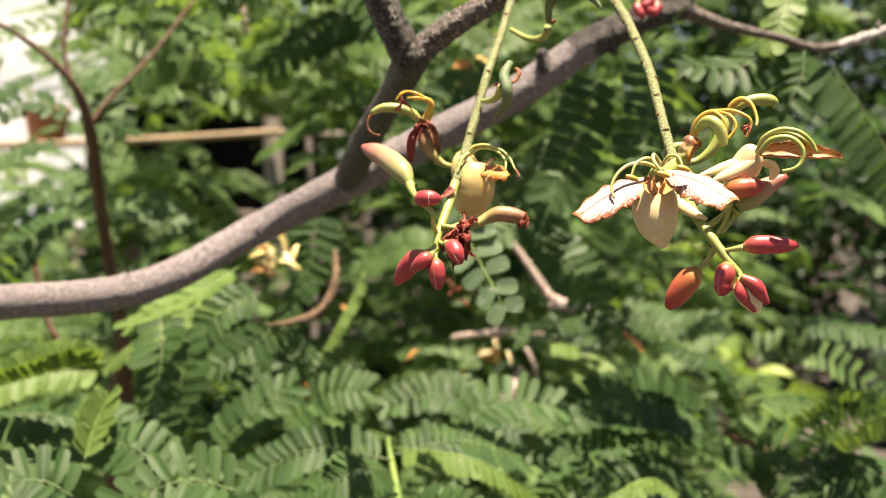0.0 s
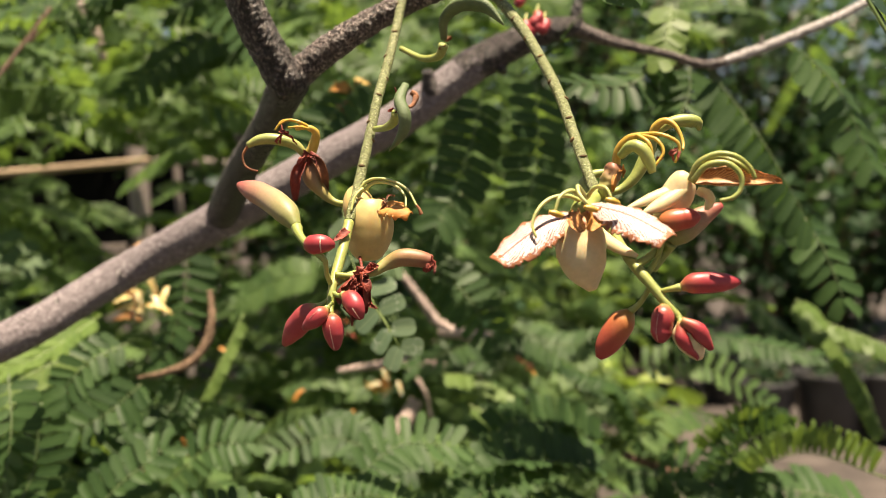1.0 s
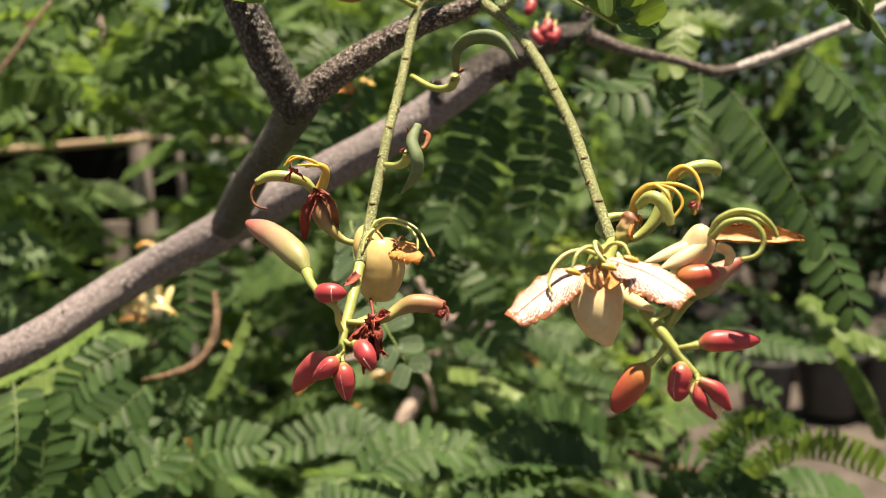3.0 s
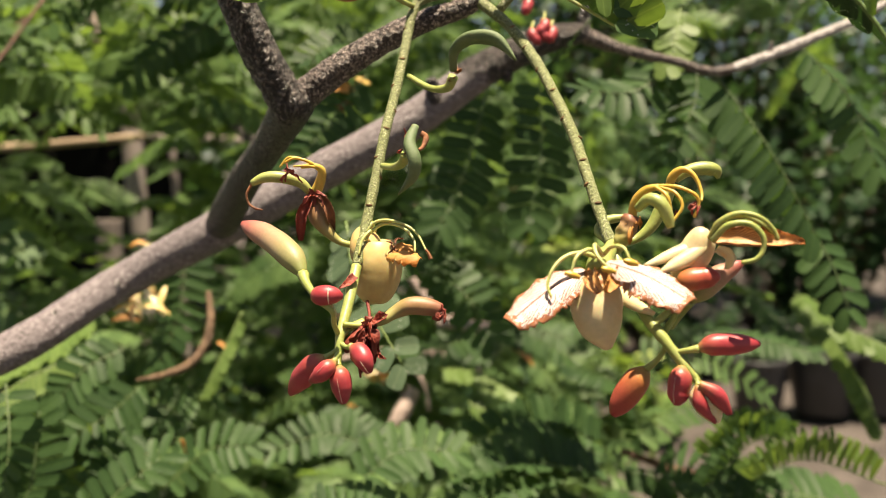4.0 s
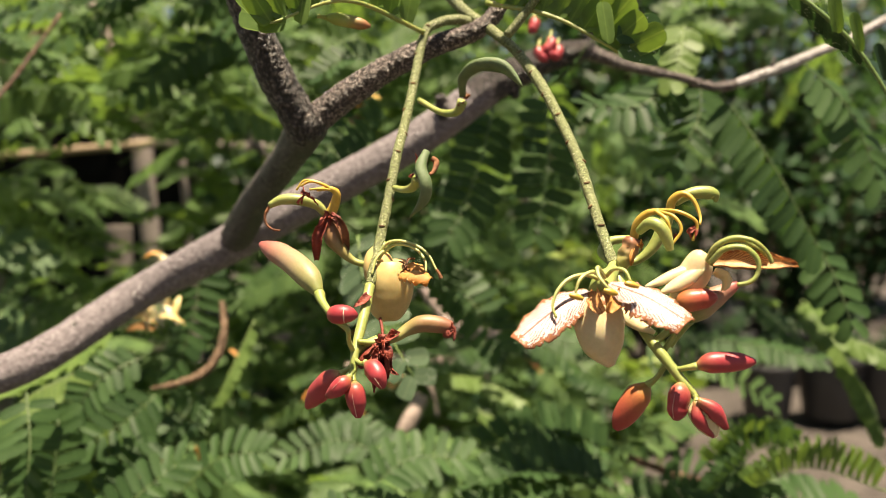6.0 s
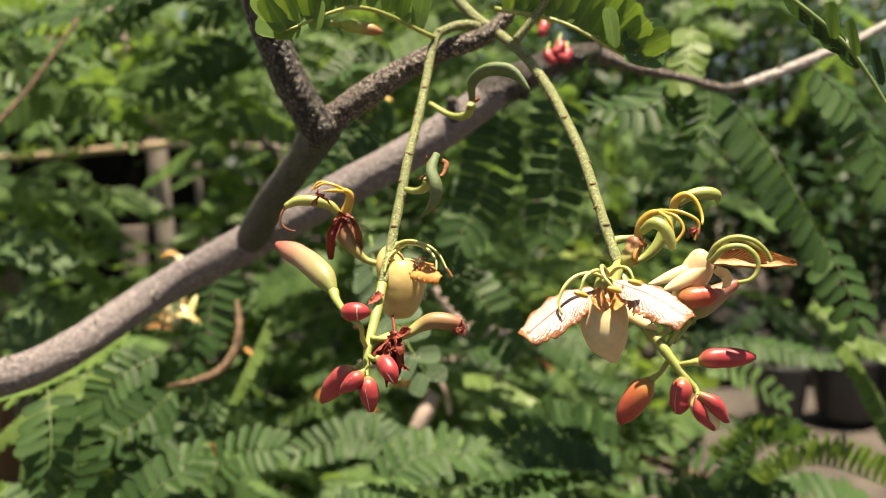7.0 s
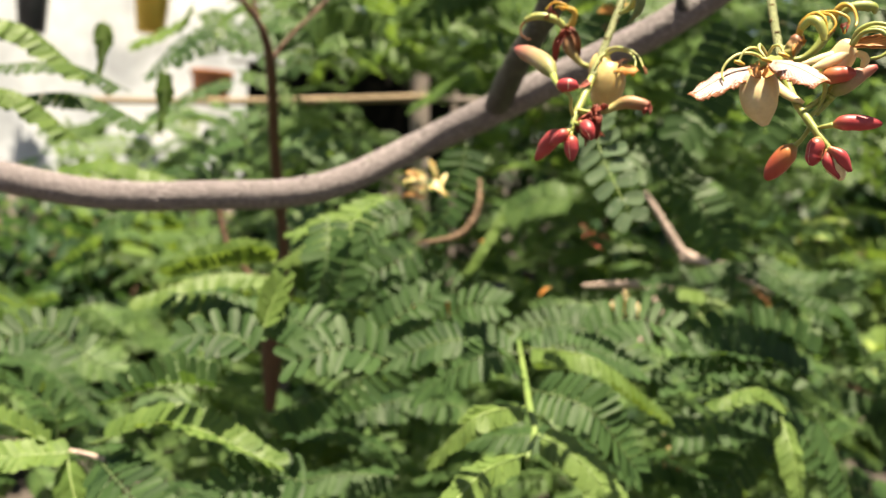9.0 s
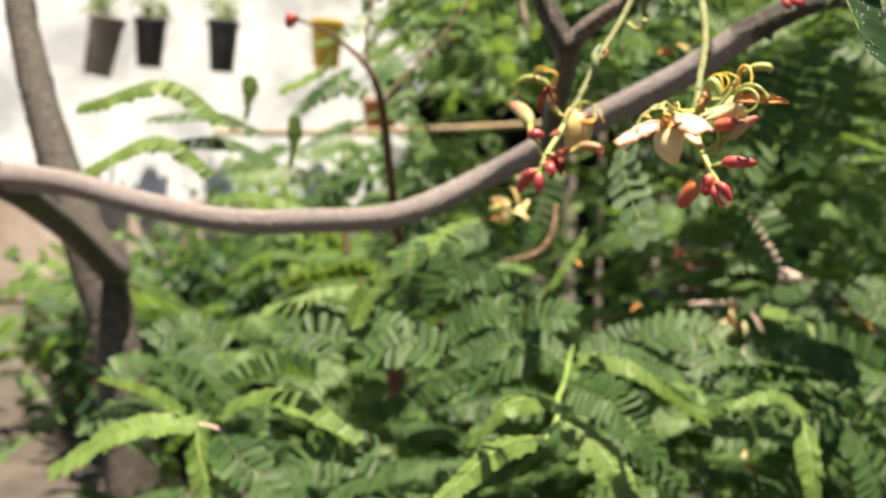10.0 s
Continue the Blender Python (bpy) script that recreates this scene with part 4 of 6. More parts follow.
bud(rb, [(0.0536, 0.1639, 0.5959), (0.0525, 0.1658, 0.5931)], [(0.0513, 0.1673, 0.5915), (0.0498, 0.1679, 0.5894), (0.0481, 0.1684, 0.5868), (0.0462, 0.1689, 0.5837)], 0.0023, ORANGE_BUD, at, "plump orange-red bud", False, 1.0)
bud(rb, [(0.0555, 0.1615, 0.5930)], [(0.0549, 0.1611, 0.5930), (0.0544, 0.1605, 0.5913), (0.0541, 0.1605, 0.5894), (0.0538, 0.1604, 0.5871)], 0.0018, RED_BUD, at, "red bud with pale seam", 1.6, 1.1)
ob = bud(rb, [(0.0568, 0.1603, 0.5911)], [(0.0570, 0.1598, 0.5903), (0.0576, 0.1596, 0.5887), (0.0587, 0.1594, 0.5868), (0.0600, 0.1597, 0.5845)], 0.0022, CREAM, at, "bud opening between two red sepals", False, 0.9)
part("sepal", blade((0.0564, 0.1578, 0.5911), (0.0593, 0.1565, 0.5897), (0.0611, 0.1572, 0.5863), (0.45, -0.85, 0.3), [0.0016, 0.0032, 0.0033, 0.001], -0.8, 0.0, 0.0004, 16, 10, 0, at), RED_BUD, ob, "red sepal")
part("sepal", blade((0.0562, 0.1583, 0.5906), (0.0560, 0.1572, 0.5877), (0.0591, 0.1583, 0.5847), (-0.6, -0.8, -0.1), [0.0014, 0.0026, 0.0026, 0.0008], -0.8, 0.0, 0.0004, 16, 10, 0, at), RED_BUD, ob, "red sepal")

# ---- leaves ----
def leaflet_shape(fold=0.12, notch=0.02, bend=0.06):
    """An oblong leaflet of length 1 along x and width 1 along y, folded along its midrib, lopsided at the base."""
    half = [0.10, 0.33, 0.44, 0.48, 0.50, 0.455, 0.35, 0.14]
    xs = [0.0, 0.05, 0.20, 0.45, 0.74, 0.88, 0.955, 1.0]
    vs, fs, uvs = [], [], []
    for k, (x, h) in enumerate(zip(xs, half)):
        for j, s in enumerate((-1.0, -0.55, 0.0, 0.55, 1.0)):
            lop = 0.03 * s * (1 - x)
            vs.append(Vector((x + lop - (notch if k == 7 and j == 2 else 0), h * s, fold * h * (abs(s) - 0.45 * s * s) - bend * x * x)))
            uvs.append((x, 0.5 + 0.5 * h * s * 2))
    for k in range(7):
        for j in range(4):
            a = k * 5 + j
            fs.append((a, a + 5, a + 6, a + 1))
    return vs, fs, uvs


LEAFLETS = {}
for key, mat in (("old", LEAF), ("young", LEAF_YOUNG), ("pale", LEAF_PALE), ("fresh", LEAF_FRESH), ("specked", LEAF_SPECK), ("dull", LEAF_DULL), ("tip", LEAF_TIP)):
    LEAFLETS[key] = [mesh_of("leaflet", leaflet_shape(f, nn, b), mat) for f, nn, b in ((0.16, 0.02, 0.05), (0.08, 0.0, 0.14), (0.24, 0.03, 0.1), (0.03, 0.01, -0.06))]
FLAT = leaflet_shape(0.14, 0.02, 0.06)


def leaf_frames(base, mid, tip, pairs, length, width, roll, fold, sweep, rnd, start=0.1, taper=0.75, sides=(1, -1), curl=0.0):
    """The rachis line and the pose and size of each leaflet of a feathered leaf."""
    base, mid, tip = vecs((base, mid, tip))
    n = 24
    line = spline([base, mid, tip], n)
    frames = []
    for k in range(pairs):
        s = start + (1 - start) * (k + 0.5 * rnd.random() * 0.3) / max(pairs - 1, 1)
        s = min(s, 0.999)
        i = min(int(s * n), n - 1)
        c = line[i].lerp(line[i + 1], s * n - i)
        way = (line[i + 1] - line[i]).normalized()
        side = way.cross(Vector((0, 0, 1)))
        side = side.normalized() if side.length > 0.05 else way.cross(Vector((0, -1, 0))).normalized()
        up = side.cross(way)
        turn = Matrix.Rotation(radians(roll), 3, way)
        side, up = turn @ side, turn @ up
        size = length * (1 - (1 - taper) * max(0, (s - 0.6) / 0.4)) * (0.72 + 0.28 * min(1, s / 0.25)) * rnd.uniform(0.92, 1.08)
        for sg in sides:
            ang = radians(sweep + rnd.uniform(-4, 4) - 28 * max(0, s - 0.75) / 0.25)
            fo = radians(fold + rnd.uniform(-5, 5) + curl * s)
            out = side * sg * math.cos(fo) + up * math.sin(fo)
            ahead = (out * math.sin(ang) + way * math.cos(ang)).normalized()
            z = (up * math.cos(fo) - side * sg * math.sin(fo))
            across = z.cross(ahead).normalized()
            z = ahead.cross(across)
            tw = Matrix.Rotation(radians(rnd.uniform(-7, 7)), 3, ahead)
            across, z = tw @ across, tw @ z
            m = Matrix((ahead, across, z)).transposed().to_4x4()
            m.translation = c + out * 0.0004
            frames.append((m, size, width * rnd.uniform(0.92, 1.08)))
    return line, frames


LEAF_COUNT = [0]


def leaf(base, mid, tip, pairs=12, length=0.014, width=0.0052, face=0.0, fold=0.0, sweep=72.0, young=False, sides=(1, -1), thick=0.0004, curl=0.0, label="", start=0.1):
    """A feathered leaf: the rachis through three points, with leaflets in pairs; face tips its upper side towards -y."""
    roll = face if tip[0] > base[0] else -face
    LEAF_COUNT[0] += 1
    rnd = random.Random(LEAF_COUNT[0])
    if young is True:
        pairs, width = int(pairs * 1.4), width * 1.25
    elif not young:
        span = (Vector(mid) - Vector(base)).length + (Vector(tip) - Vector(mid)).length
        width *= 0.88
        pairs = max(6, round(0.9 * span / (0.96 * width)))
    line, frames = leaf_frames(base, mid, tip, pairs, length, width, roll, fold, sweep, rnd, start, sides=sides, curl=curl)
    lf = thing("tamarind_leaf", line[0], label or ("fresh light green feathered tamarind leaf" if young else "dark green feathered tamarind leaf with oblong leaflets"), "leaf", "tamarind leaves")
    part("rachis", tube([base, mid, tip], [thick, thick * 0.8, thick * 0.45], 7, 18, at=line[0]), PEDICEL if young == "fresh" else RACHIS if young else RACHIS_OLD, lf)
    pick = LEAFLETS[young if isinstance(young, str) else "young" if young else "old"]
    for m, l, w in frames:
        ob = new("leaflet", pick[rnd.randrange(4)])
        ob.parent = lf
        mm = m @ Matrix.Diagonal((l, w, l, 1))
        mm.translation = m.translation - line[0]
        ob.matrix_local = mm
    return lf


def foliage(name, spots, mat, label, seed, length=0.013, width=0.0048):
    """Many feathered leaves joined into one mass; spots yields base, mid, tip and roll."""
    rnd = random.Random(seed)
    base_v = np.array([tuple(v) for v in FLAT[0]])
    base_f = np.array(FLAT[1])
    vs, fs, uv = [], [], []
    n = 0
    for b, m, t, roll, size in spots:
        line, frames = leaf_frames(b, m, t, rnd.randint(12, 16), length * size, width * size, roll, rnd.uniform(-40, 20), rnd.uniform(62, 78), rnd)
        for mt, l, w in frames:
            a = np.array(mt.to_3x3()) @ np.diag((l, w, l))
            vs.append(base_v @ a.T + np.array(mt.translation))
            fs.append(base_f + n)
            n += len(base_v)
            uv.append(np.array(FLAT[2]))
        tv, tf, _ = tube([b, m, t], [0.0007, 0.0005, 0.0003], 4, 6)
        vs.append(np.array([tuple(v) for v in tv]))
        fs += [np.array([fc if len(fc) == 4 else (*fc, fc[2]) for fc in tf]) + n]
        n += len(tv)
        uv.append(np.full((len(tv), 2), 0.5))
    allf = np.concatenate(fs)
    faces = [tuple(dict.fromkeys(map(int, fc))) for fc in allf]
    ob = new(name, mesh_of(name, (np.concatenate(vs), faces, np.concatenate(uv)), mat))
    return tagged(ob, label, "foliage", kind="stuff")


def scatter(count, box, seed, keep=lambda x, y, z: True, droop=0.3, length=(0.05, 0.085), reach=lambda x, y, z: True):
    """Random leaf places in a box: base, mid, tip, roll and size."""
    rnd = random.Random(seed)
    (x0, x1), (y0, y1), (z0, z1) = box
    made = 0
    while made < count:
        x, y, z = rnd.uniform(x0, x1), rnd.uniform(y0, y1), rnd.uniform(z0, z1)
        a = (0.0 if rnd.random() < 0.5 else math.pi) + rnd.gauss(0, 0.7)
        l = rnd.uniform(*length)
        b = Vector((x, y, z))
        d = Vector((math.cos(a), math.sin(a), rnd.uniform(-0.45, 0.35)))
        t = b + d * l - Vector((0, 0, droop * l * rnd.uniform(0.3, 1.2)))
        if not (keep(x, y, z) and reach(*t)):
            continue
        made += 1
        m = (b + t) / 2 + Vector((0, 0, l * rnd.uniform(0.06, 0.19)))
        yield b, m, t, math.copysign(1, d.x) * rnd.gauss(22, 22), rnd.uniform(0.85, 1.25)



def tip_leaflet(lf, base, tip, width, key):
    """One broad leaflet at a leaf's end, its face towards -y."""
    base, ahead = Vector(base), Vector(tip) - Vector(base)
    long = ahead.length
    ahead.normalize()
    across = Vector((0.1, -1, 0.2)).cross(ahead).normalized()
    m = Matrix((ahead * long, across * width, ahead.cross(across) * long)).transposed().to_4x4()
    m.translation = base - lf.location
    ob = new("leaflet", LEAFLETS[key][0])
    ob.parent, ob.matrix_local = lf, m


# leaves over the flowers
over = leaf((0.0183, 0.2273, 0.6618), (0.0014, 0.2124, 0.6655), (-0.0132, 0.1977, 0.6578), 10, 0.013, 0.0060, 0, 80, 86, "fresh", start=0.12, thick=0.0006)
tip_leaflet(over, (-0.0109, 0.2017, 0.6590), (-0.0196, 0.2023, 0.6613), 0.0074, "fresh")
tip_leaflet(over, (-0.0105, 0.1996, 0.6581), (-0.0159, 0.1989, 0.6580), 0.0042, "fresh")
tip_leaflet(over, (-0.0080, 0.2025, 0.6586), (-0.0071, 0.2028, 0.6652), 0.0034, "fresh")
over = leaf((0.0320, 0.2219, 0.6673), (0.0464, 0.2159, 0.6629), (0.0596, 0.2107, 0.6542), 10, 0.0125, 0.0058, 0, 80, 86, "fresh", thick=0.0006)
tip_leaflet(over, (0.0590, 0.2097, 0.6549), (0.0679, 0.2092, 0.6537), 0.0054, "tip")
tip_leaflet(over, (0.0585, 0.2099, 0.6577), (0.0683, 0.2095, 0.6606), 0.0058, "tip")
tip_leaflet(over, (0.0573, 0.2112, 0.6619), (0.0633, 0.2110, 0.6647), 0.0048, "tip")
tip_leaflet(over, (0.0561, 0.2079, 0.6559), (0.0552, 0.2085, 0.6648), 0.0036, "fresh")
over = leaf((0.0683, 0.1572, 0.6571), (0.0795, 0.1529, 0.6450), (0.0887, 0.1483, 0.6255), 10, 0.0150, 0.0072, 20, -10, 80, "specked", sides=(-1,), label="dark green tamarind leaf with white specks")
tip_leaflet(over, (0.0763, 0.1532, 0.6476), (0.0747, 0.1516, 0.6529), 0.0026, "fresh")
tip_leaflet(over, (0.0792, 0.1519, 0.6446), (0.0771, 0.1503, 0.6501), 0.0022, "fresh")
tip_leaflet(over, (0.0825, 0.1505, 0.6400), (0.0801, 0.1489, 0.6452), 0.0020, "specked")

# fresh shoot below the branch
shoot = thing("leafy_shoot", (-0.0110, 0.2600, 0.4960), "slender green leafy shoot of the tamarind tree", "shoot")
part("stem", tube([(-0.0250, 0.3420, 0.5105), (-0.0235, 0.3322, 0.5090), (-0.0152, 0.2906, 0.5020), (-0.0114, 0.2681, 0.5005), (-0.0079, 0.2560, 0.4957), (-0.0084, 0.2411, 0.4900)], [0.0007, 0.0010, 0.0013, 0.0013, 0.0012, 0.0009], 9, 30, at=shoot.location), RACHIS, shoot)
leaf((-0.0113, 0.267, 0.501), (-0.0258, 0.2472, 0.5008), (-0.0408, 0.2474, 0.4845), 13, 0.0066, 0.0034, 30, -25, 55, True)
leaf((-0.0093, 0.2406, 0.4917), (-0.0205, 0.2204, 0.4897), (-0.0318, 0.2005, 0.4764), 13, 0.0062, 0.0032, 30, -25, 55, True)
leaf((-0.0081, 0.2555, 0.4952), (0.01, 0.2549, 0.4862), (0.0239, 0.2489, 0.4713), 13, 0.0072, 0.0036, 40, -10, 60, True)
leaf((-0.0146, 0.2885, 0.5021), (0.0091, 0.2754, 0.5001), (0.0273, 0.2807, 0.4794), 13, 0.0115, 0.0036, 50, 10, 72)
leaf((-0.0231, 0.3314, 0.5095), (0.0101, 0.3149, 0.5106), (0.04, 0.3396, 0.4858), 15, 0.0085, 0.0034, 5, -40, 62, True)
leaf((-0.02, 0.3154, 0.5052), (-0.0297, 0.2809, 0.5148), (-0.0544, 0.283, 0.4972), 13, 0.0105, 0.0034, 35, -5, 68)
leaf((-0.0210, 0.3200, 0.5080), (-0.0480, 0.3180, 0.5120), (-0.0720, 0.3120, 0.5030), 13, 0.0110, 0.0036, 40, 5, 72)
leaf((-0.0215, 0.3250, 0.5085), (0.0020, 0.3380, 0.5110), (0.0260, 0.3460, 0.5030), 13, 0.0110, 0.0036, 35, 0, 72)

# shoot with bright young leaves
shoot = thing("leafy_shoot", (-0.1725, 0.2543, 0.4657), "brown twig with bright young tamarind leaves", "shoot")
part("stem", tube([(-0.2139, 0.2521, 0.4676), (-0.1876, 0.2517, 0.4666), (-0.1672, 0.2506, 0.4651), (-0.1570, 0.2481, 0.4590), (-0.1479, 0.2442, 0.4358)], [0.0005, 0.0008, 0.0011, 0.0013, 0.0015], 9, 24, at=shoot.location), PALE_TWIG, shoot)
leaf((-0.1750, 0.2537, 0.4691), (-0.1410, 0.2546, 0.4815), (-0.1027, 0.2573, 0.4707), 15, 0.0085, 0.0038, 20, 30, 66, True)
leaf((-0.1759, 0.2532, 0.4662), (-0.2065, 0.2331, 0.4638), (-0.2304, 0.2141, 0.4457), 15, 0.0085, 0.004, 25, 5, 62, True)
leaf((-0.1851, 0.2504, 0.4665), (-0.2145, 0.2523, 0.4742), (-0.2392, 0.2501, 0.4779), 12, 0.006, 0.003, 20, 50, 55, True)
leaf((-0.1814, 0.2493, 0.4645), (-0.1741, 0.2426, 0.4555), (-0.1629, 0.2367, 0.4404), 12, 0.0085, 0.0038, 10, -40, 60, True)
leaf((-0.1701, 0.2508, 0.4658), (-0.1524, 0.2412, 0.4594), (-0.1277, 0.2354, 0.4471), 12, 0.012, 0.0046, 40, 0, 72)
leaf((-0.1424, 0.2962, 0.4842), (-0.1598, 0.2858, 0.4867), (-0.1784, 0.2744, 0.4801), 13, 0.0125, 0.0042, 25, 55, 76)
leaf((-0.2046, 0.2752, 0.4567), (-0.2056, 0.2757, 0.4696), (-0.2178, 0.2728, 0.4817), 10, 0.011, 0.004, 30, 30, 70)
leaf((-0.1350, 0.3185, 0.4683), (-0.1098, 0.3269, 0.4781), (-0.0774, 0.3381, 0.4967), 13, 0.013, 0.0044, 30, -40, 74)
leaf((-0.1999, 0.3838, 0.4918), (-0.1686, 0.3839, 0.5048), (-0.1400, 0.3818, 0.4987), 12, 0.013, 0.0046, 30, 0, 74)
leaf((-0.2277, 0.3326, 0.4808), (-0.2487, 0.3269, 0.4943), (-0.2641, 0.3113, 0.4889), 12, 0.013, 0.0046, 40, 10, 74)
leaf((-0.1699, 0.4158, 0.5178), (-0.2021, 0.4058, 0.5174), (-0.2343, 0.3845, 0.5045), 13, 0.012, 0.0044, 5, -40, 70, True)
leaf((-0.0903, 0.2689, 0.4611), (-0.1061, 0.2589, 0.4639), (-0.1228, 0.2480, 0.4552), 12, 0.0135, 0.0048, 40, 5, 74)

# leaves to the side of the shoot
leaf((0.0854, 0.3255, 0.4968), (0.0715, 0.3115, 0.5073), (0.0551, 0.3008, 0.5028), 12, 0.0062, 0.0034, 10, -35, 58, True)
leaf((0.0828, 0.3246, 0.4950), (0.0873, 0.3146, 0.4807), (0.0912, 0.3094, 0.4623), 12, 0.0062, 0.0034, 0, -20, 58, True)
leaf((0.1009, 0.3510, 0.4913), (0.1108, 0.3477, 0.4750), (0.1186, 0.3435, 0.4530), 12, 0.011, 0.0042, 10, -20, 66)
leaf((0.1158, 0.4188, 0.4961), (0.0791, 0.3973, 0.5018), (0.0402, 0.3741, 0.4910), 14, 0.0145, 0.005, 30, 20, 76)
leaf((0.1087, 0.3946, 0.4806), (0.0815, 0.3760, 0.4853), (0.0469, 0.3541, 0.4737), 14, 0.0145, 0.005, 45, 0, 76)
leaf((0.0492, 0.5679, 0.5251), (0.0984, 0.5630, 0.5378), (0.1473, 0.5553, 0.5101), 14, 0.014, 0.005, 10, -40, 72)

# leaves by the long branch
leaf((-0.1038, 0.3966, 0.5598), (-0.1290, 0.3798, 0.5488), (-0.1492, 0.3679, 0.5322), 15, 0.0085, 0.0036, 0, -60, 60, True)
leaf((-0.1492, 0.3679, 0.5322), (-0.1652, 0.3520, 0.5303), (-0.1877, 0.3355, 0.5244), 15, 0.012, 0.0042, 15, 62, 76, True)
leaf((-0.1243, 0.2930, 0.5121), (-0.1238, 0.2985, 0.5215), (-0.1213, 0.3041, 0.5313), 11, 0.0085, 0.0026, 30, 40, 60, True)
leaf((-0.1404, 0.3225, 0.5180), (-0.1549, 0.3169, 0.5214), (-0.1730, 0.3109, 0.5197), 12, 0.012, 0.0044, 20, -20, 74)
leaf((-0.1188, 0.3232, 0.5088), (-0.1397, 0.3122, 0.5111), (-0.1607, 0.3006, 0.5014), 13, 0.0125, 0.0046, 40, 10, 74)
leaf((-0.1206, 0.3329, 0.5038), (-0.1096, 0.3392, 0.5205), (-0.1074, 0.3457, 0.5466), 12, 0.012, 0.0046, 30, 10, 74)
leaf((-0.0661, 0.2757, 0.5092), (-0.0808, 0.2702, 0.5140), (-0.0981, 0.2640, 0.5082), 12, 0.0125, 0.0046, 45, 10, 74)
leaf((-0.1139, 0.2633, 0.5097), (-0.1234, 0.2611, 0.5153), (-0.1373, 0.2573, 0.5142), 12, 0.012, 0.0046, 40, 10, 74)
leaf((-0.0981, 0.3538, 0.4987), (-0.0858, 0.3601, 0.5117), (-0.0707, 0.3664, 0.5228), 12, 0.0125, 0.0048, 40, 5, 74)
leaf((-0.0950, 0.2941, 0.5040), (-0.1069, 0.2990, 0.5140), (-0.1190, 0.3035, 0.5163), 12, 0.012, 0.0046, 40, 0, 74)
leaf((-0.0861, 0.3808, 0.5625), (-0.0991, 0.3715, 0.5564), (-0.1097, 0.3667, 0.5432), 12, 0.0095, 0.0042, 55, 5, 66)
leaf((-0.0853, 0.3948, 0.5437), (-0.0957, 0.3901, 0.5346), (-0.1080, 0.3858, 0.5276), 11, 0.0125, 0.0048, 50, 5, 72)
leaf((-0.1152, 0.3378, 0.5585), (-0.1104, 0.3264, 0.5408), (-0.1118, 0.3204, 0.5210), 12, 0.0115, 0.0048, 20, 10, 74)
leaf((-0.0729, 0.4370, 0.5991), (-0.0750, 0.4308, 0.5739), (-0.0833, 0.4250, 0.5481), 11, 0.0135, 0.0056, 20, 0, 80)
leaf((-0.0526, 0.4636, 0.5652), (-0.0625, 0.4532, 0.5436), (-0.0712, 0.4479, 0.5258), 13, 0.006, 0.0034, 5, -40, 55, True)
leaf((-0.0794, 0.4028, 0.5147), (-0.0934, 0.3937, 0.5108), (-0.1106, 0.3894, 0.4988), 12, 0.0135, 0.0048, 45, 5, 74)
leaf((-0.0797, 0.4019, 0.4979), (-0.0603, 0.4011, 0.5144), (-0.0435, 0.3998, 0.5165), 12, 0.0135, 0.0048, 45, 5, 74)
leaf((-0.0707, 0.4323, 0.5163), (-0.0885, 0.4343, 0.5269), (-0.1055, 0.4300, 0.5131), 11, 0.013, 0.005, 45, 0, 74)
leaf((-0.1135, 0.4387, 0.5687), (-0.1299, 0.4193, 0.5556), (-0.1508, 0.4003, 0.5442), 14, 0.0125, 0.0038, 10, 10, 55, True)

# leaves behind the first cluster
leaf((0.0013, 0.3059, 0.6125), (0.0043, 0.2946, 0.5947), (0.0173, 0.2821, 0.5710), 9, 0.0098, 0.0052, 60, 0, 80, "pale", label="dull green tamarind leaf with few worn leaflets")
leaf((0.0097, 0.4038, 0.6711), (-0.0072, 0.3991, 0.6506), (-0.0225, 0.3943, 0.6307), 11, 0.0135, 0.0052, 50, 0, 74)
leaf((0.0145, 0.3940, 0.6825), (-0.0016, 0.3903, 0.6825), (-0.0152, 0.3860, 0.6744), 10, 0.0085, 0.0032, 40, 20, 70)
leaf((0.0611, 0.4093, 0.6656), (0.0520, 0.3984, 0.6358), (0.0386, 0.3879, 0.6088), 13, 0.0135, 0.0066, 50, 0, 80)
leaf((0.0818, 0.3977, 0.6700), (0.0801, 0.3861, 0.6384), (0.0736, 0.3800, 0.6084), 13, 0.0135, 0.0068, 30, 0, 82)
leaf((0.0550, 0.4477, 0.6232), (0.0376, 0.4379, 0.6021), (0.0185, 0.4288, 0.5899), 11, 0.0135, 0.0052, 50, 0, 76)
leaf((0.0354, 0.4474, 0.5882), (0.0529, 0.4352, 0.5754), (0.0643, 0.4231, 0.5556), 11, 0.0135, 0.0052, 50, 0, 76)

# leaves by the thin twig
leaf((0.1348, 0.3406, 0.6629), (0.1497, 0.3299, 0.6360), (0.1635, 0.3220, 0.6053), 12, 0.0145, 0.0062, 10, -55, 70)
leaf((0.1743, 0.3463, 0.6074), (0.1798, 0.3400, 0.5928), (0.1830, 0.3338, 0.5765), 9, 0.0125, 0.0058, 30, -20, 70)
leaf((0.1764, 0.3600, 0.6764), (0.1919, 0.3526, 0.6569), (0.2003, 0.3453, 0.6284), 11, 0.0145, 0.006, 35, -20, 72)
leaf((0.1244, 0.3539, 0.6690), (0.1078, 0.3497, 0.6580), (0.0887, 0.3462, 0.6577), 11, 0.0125, 0.0052, 40, -10, 72)
leaf((0.1367, 0.3628, 0.6671), (0.1335, 0.3573, 0.6534), (0.1216, 0.3523, 0.6360), 10, 0.0125, 0.0054, 30, -10, 72)
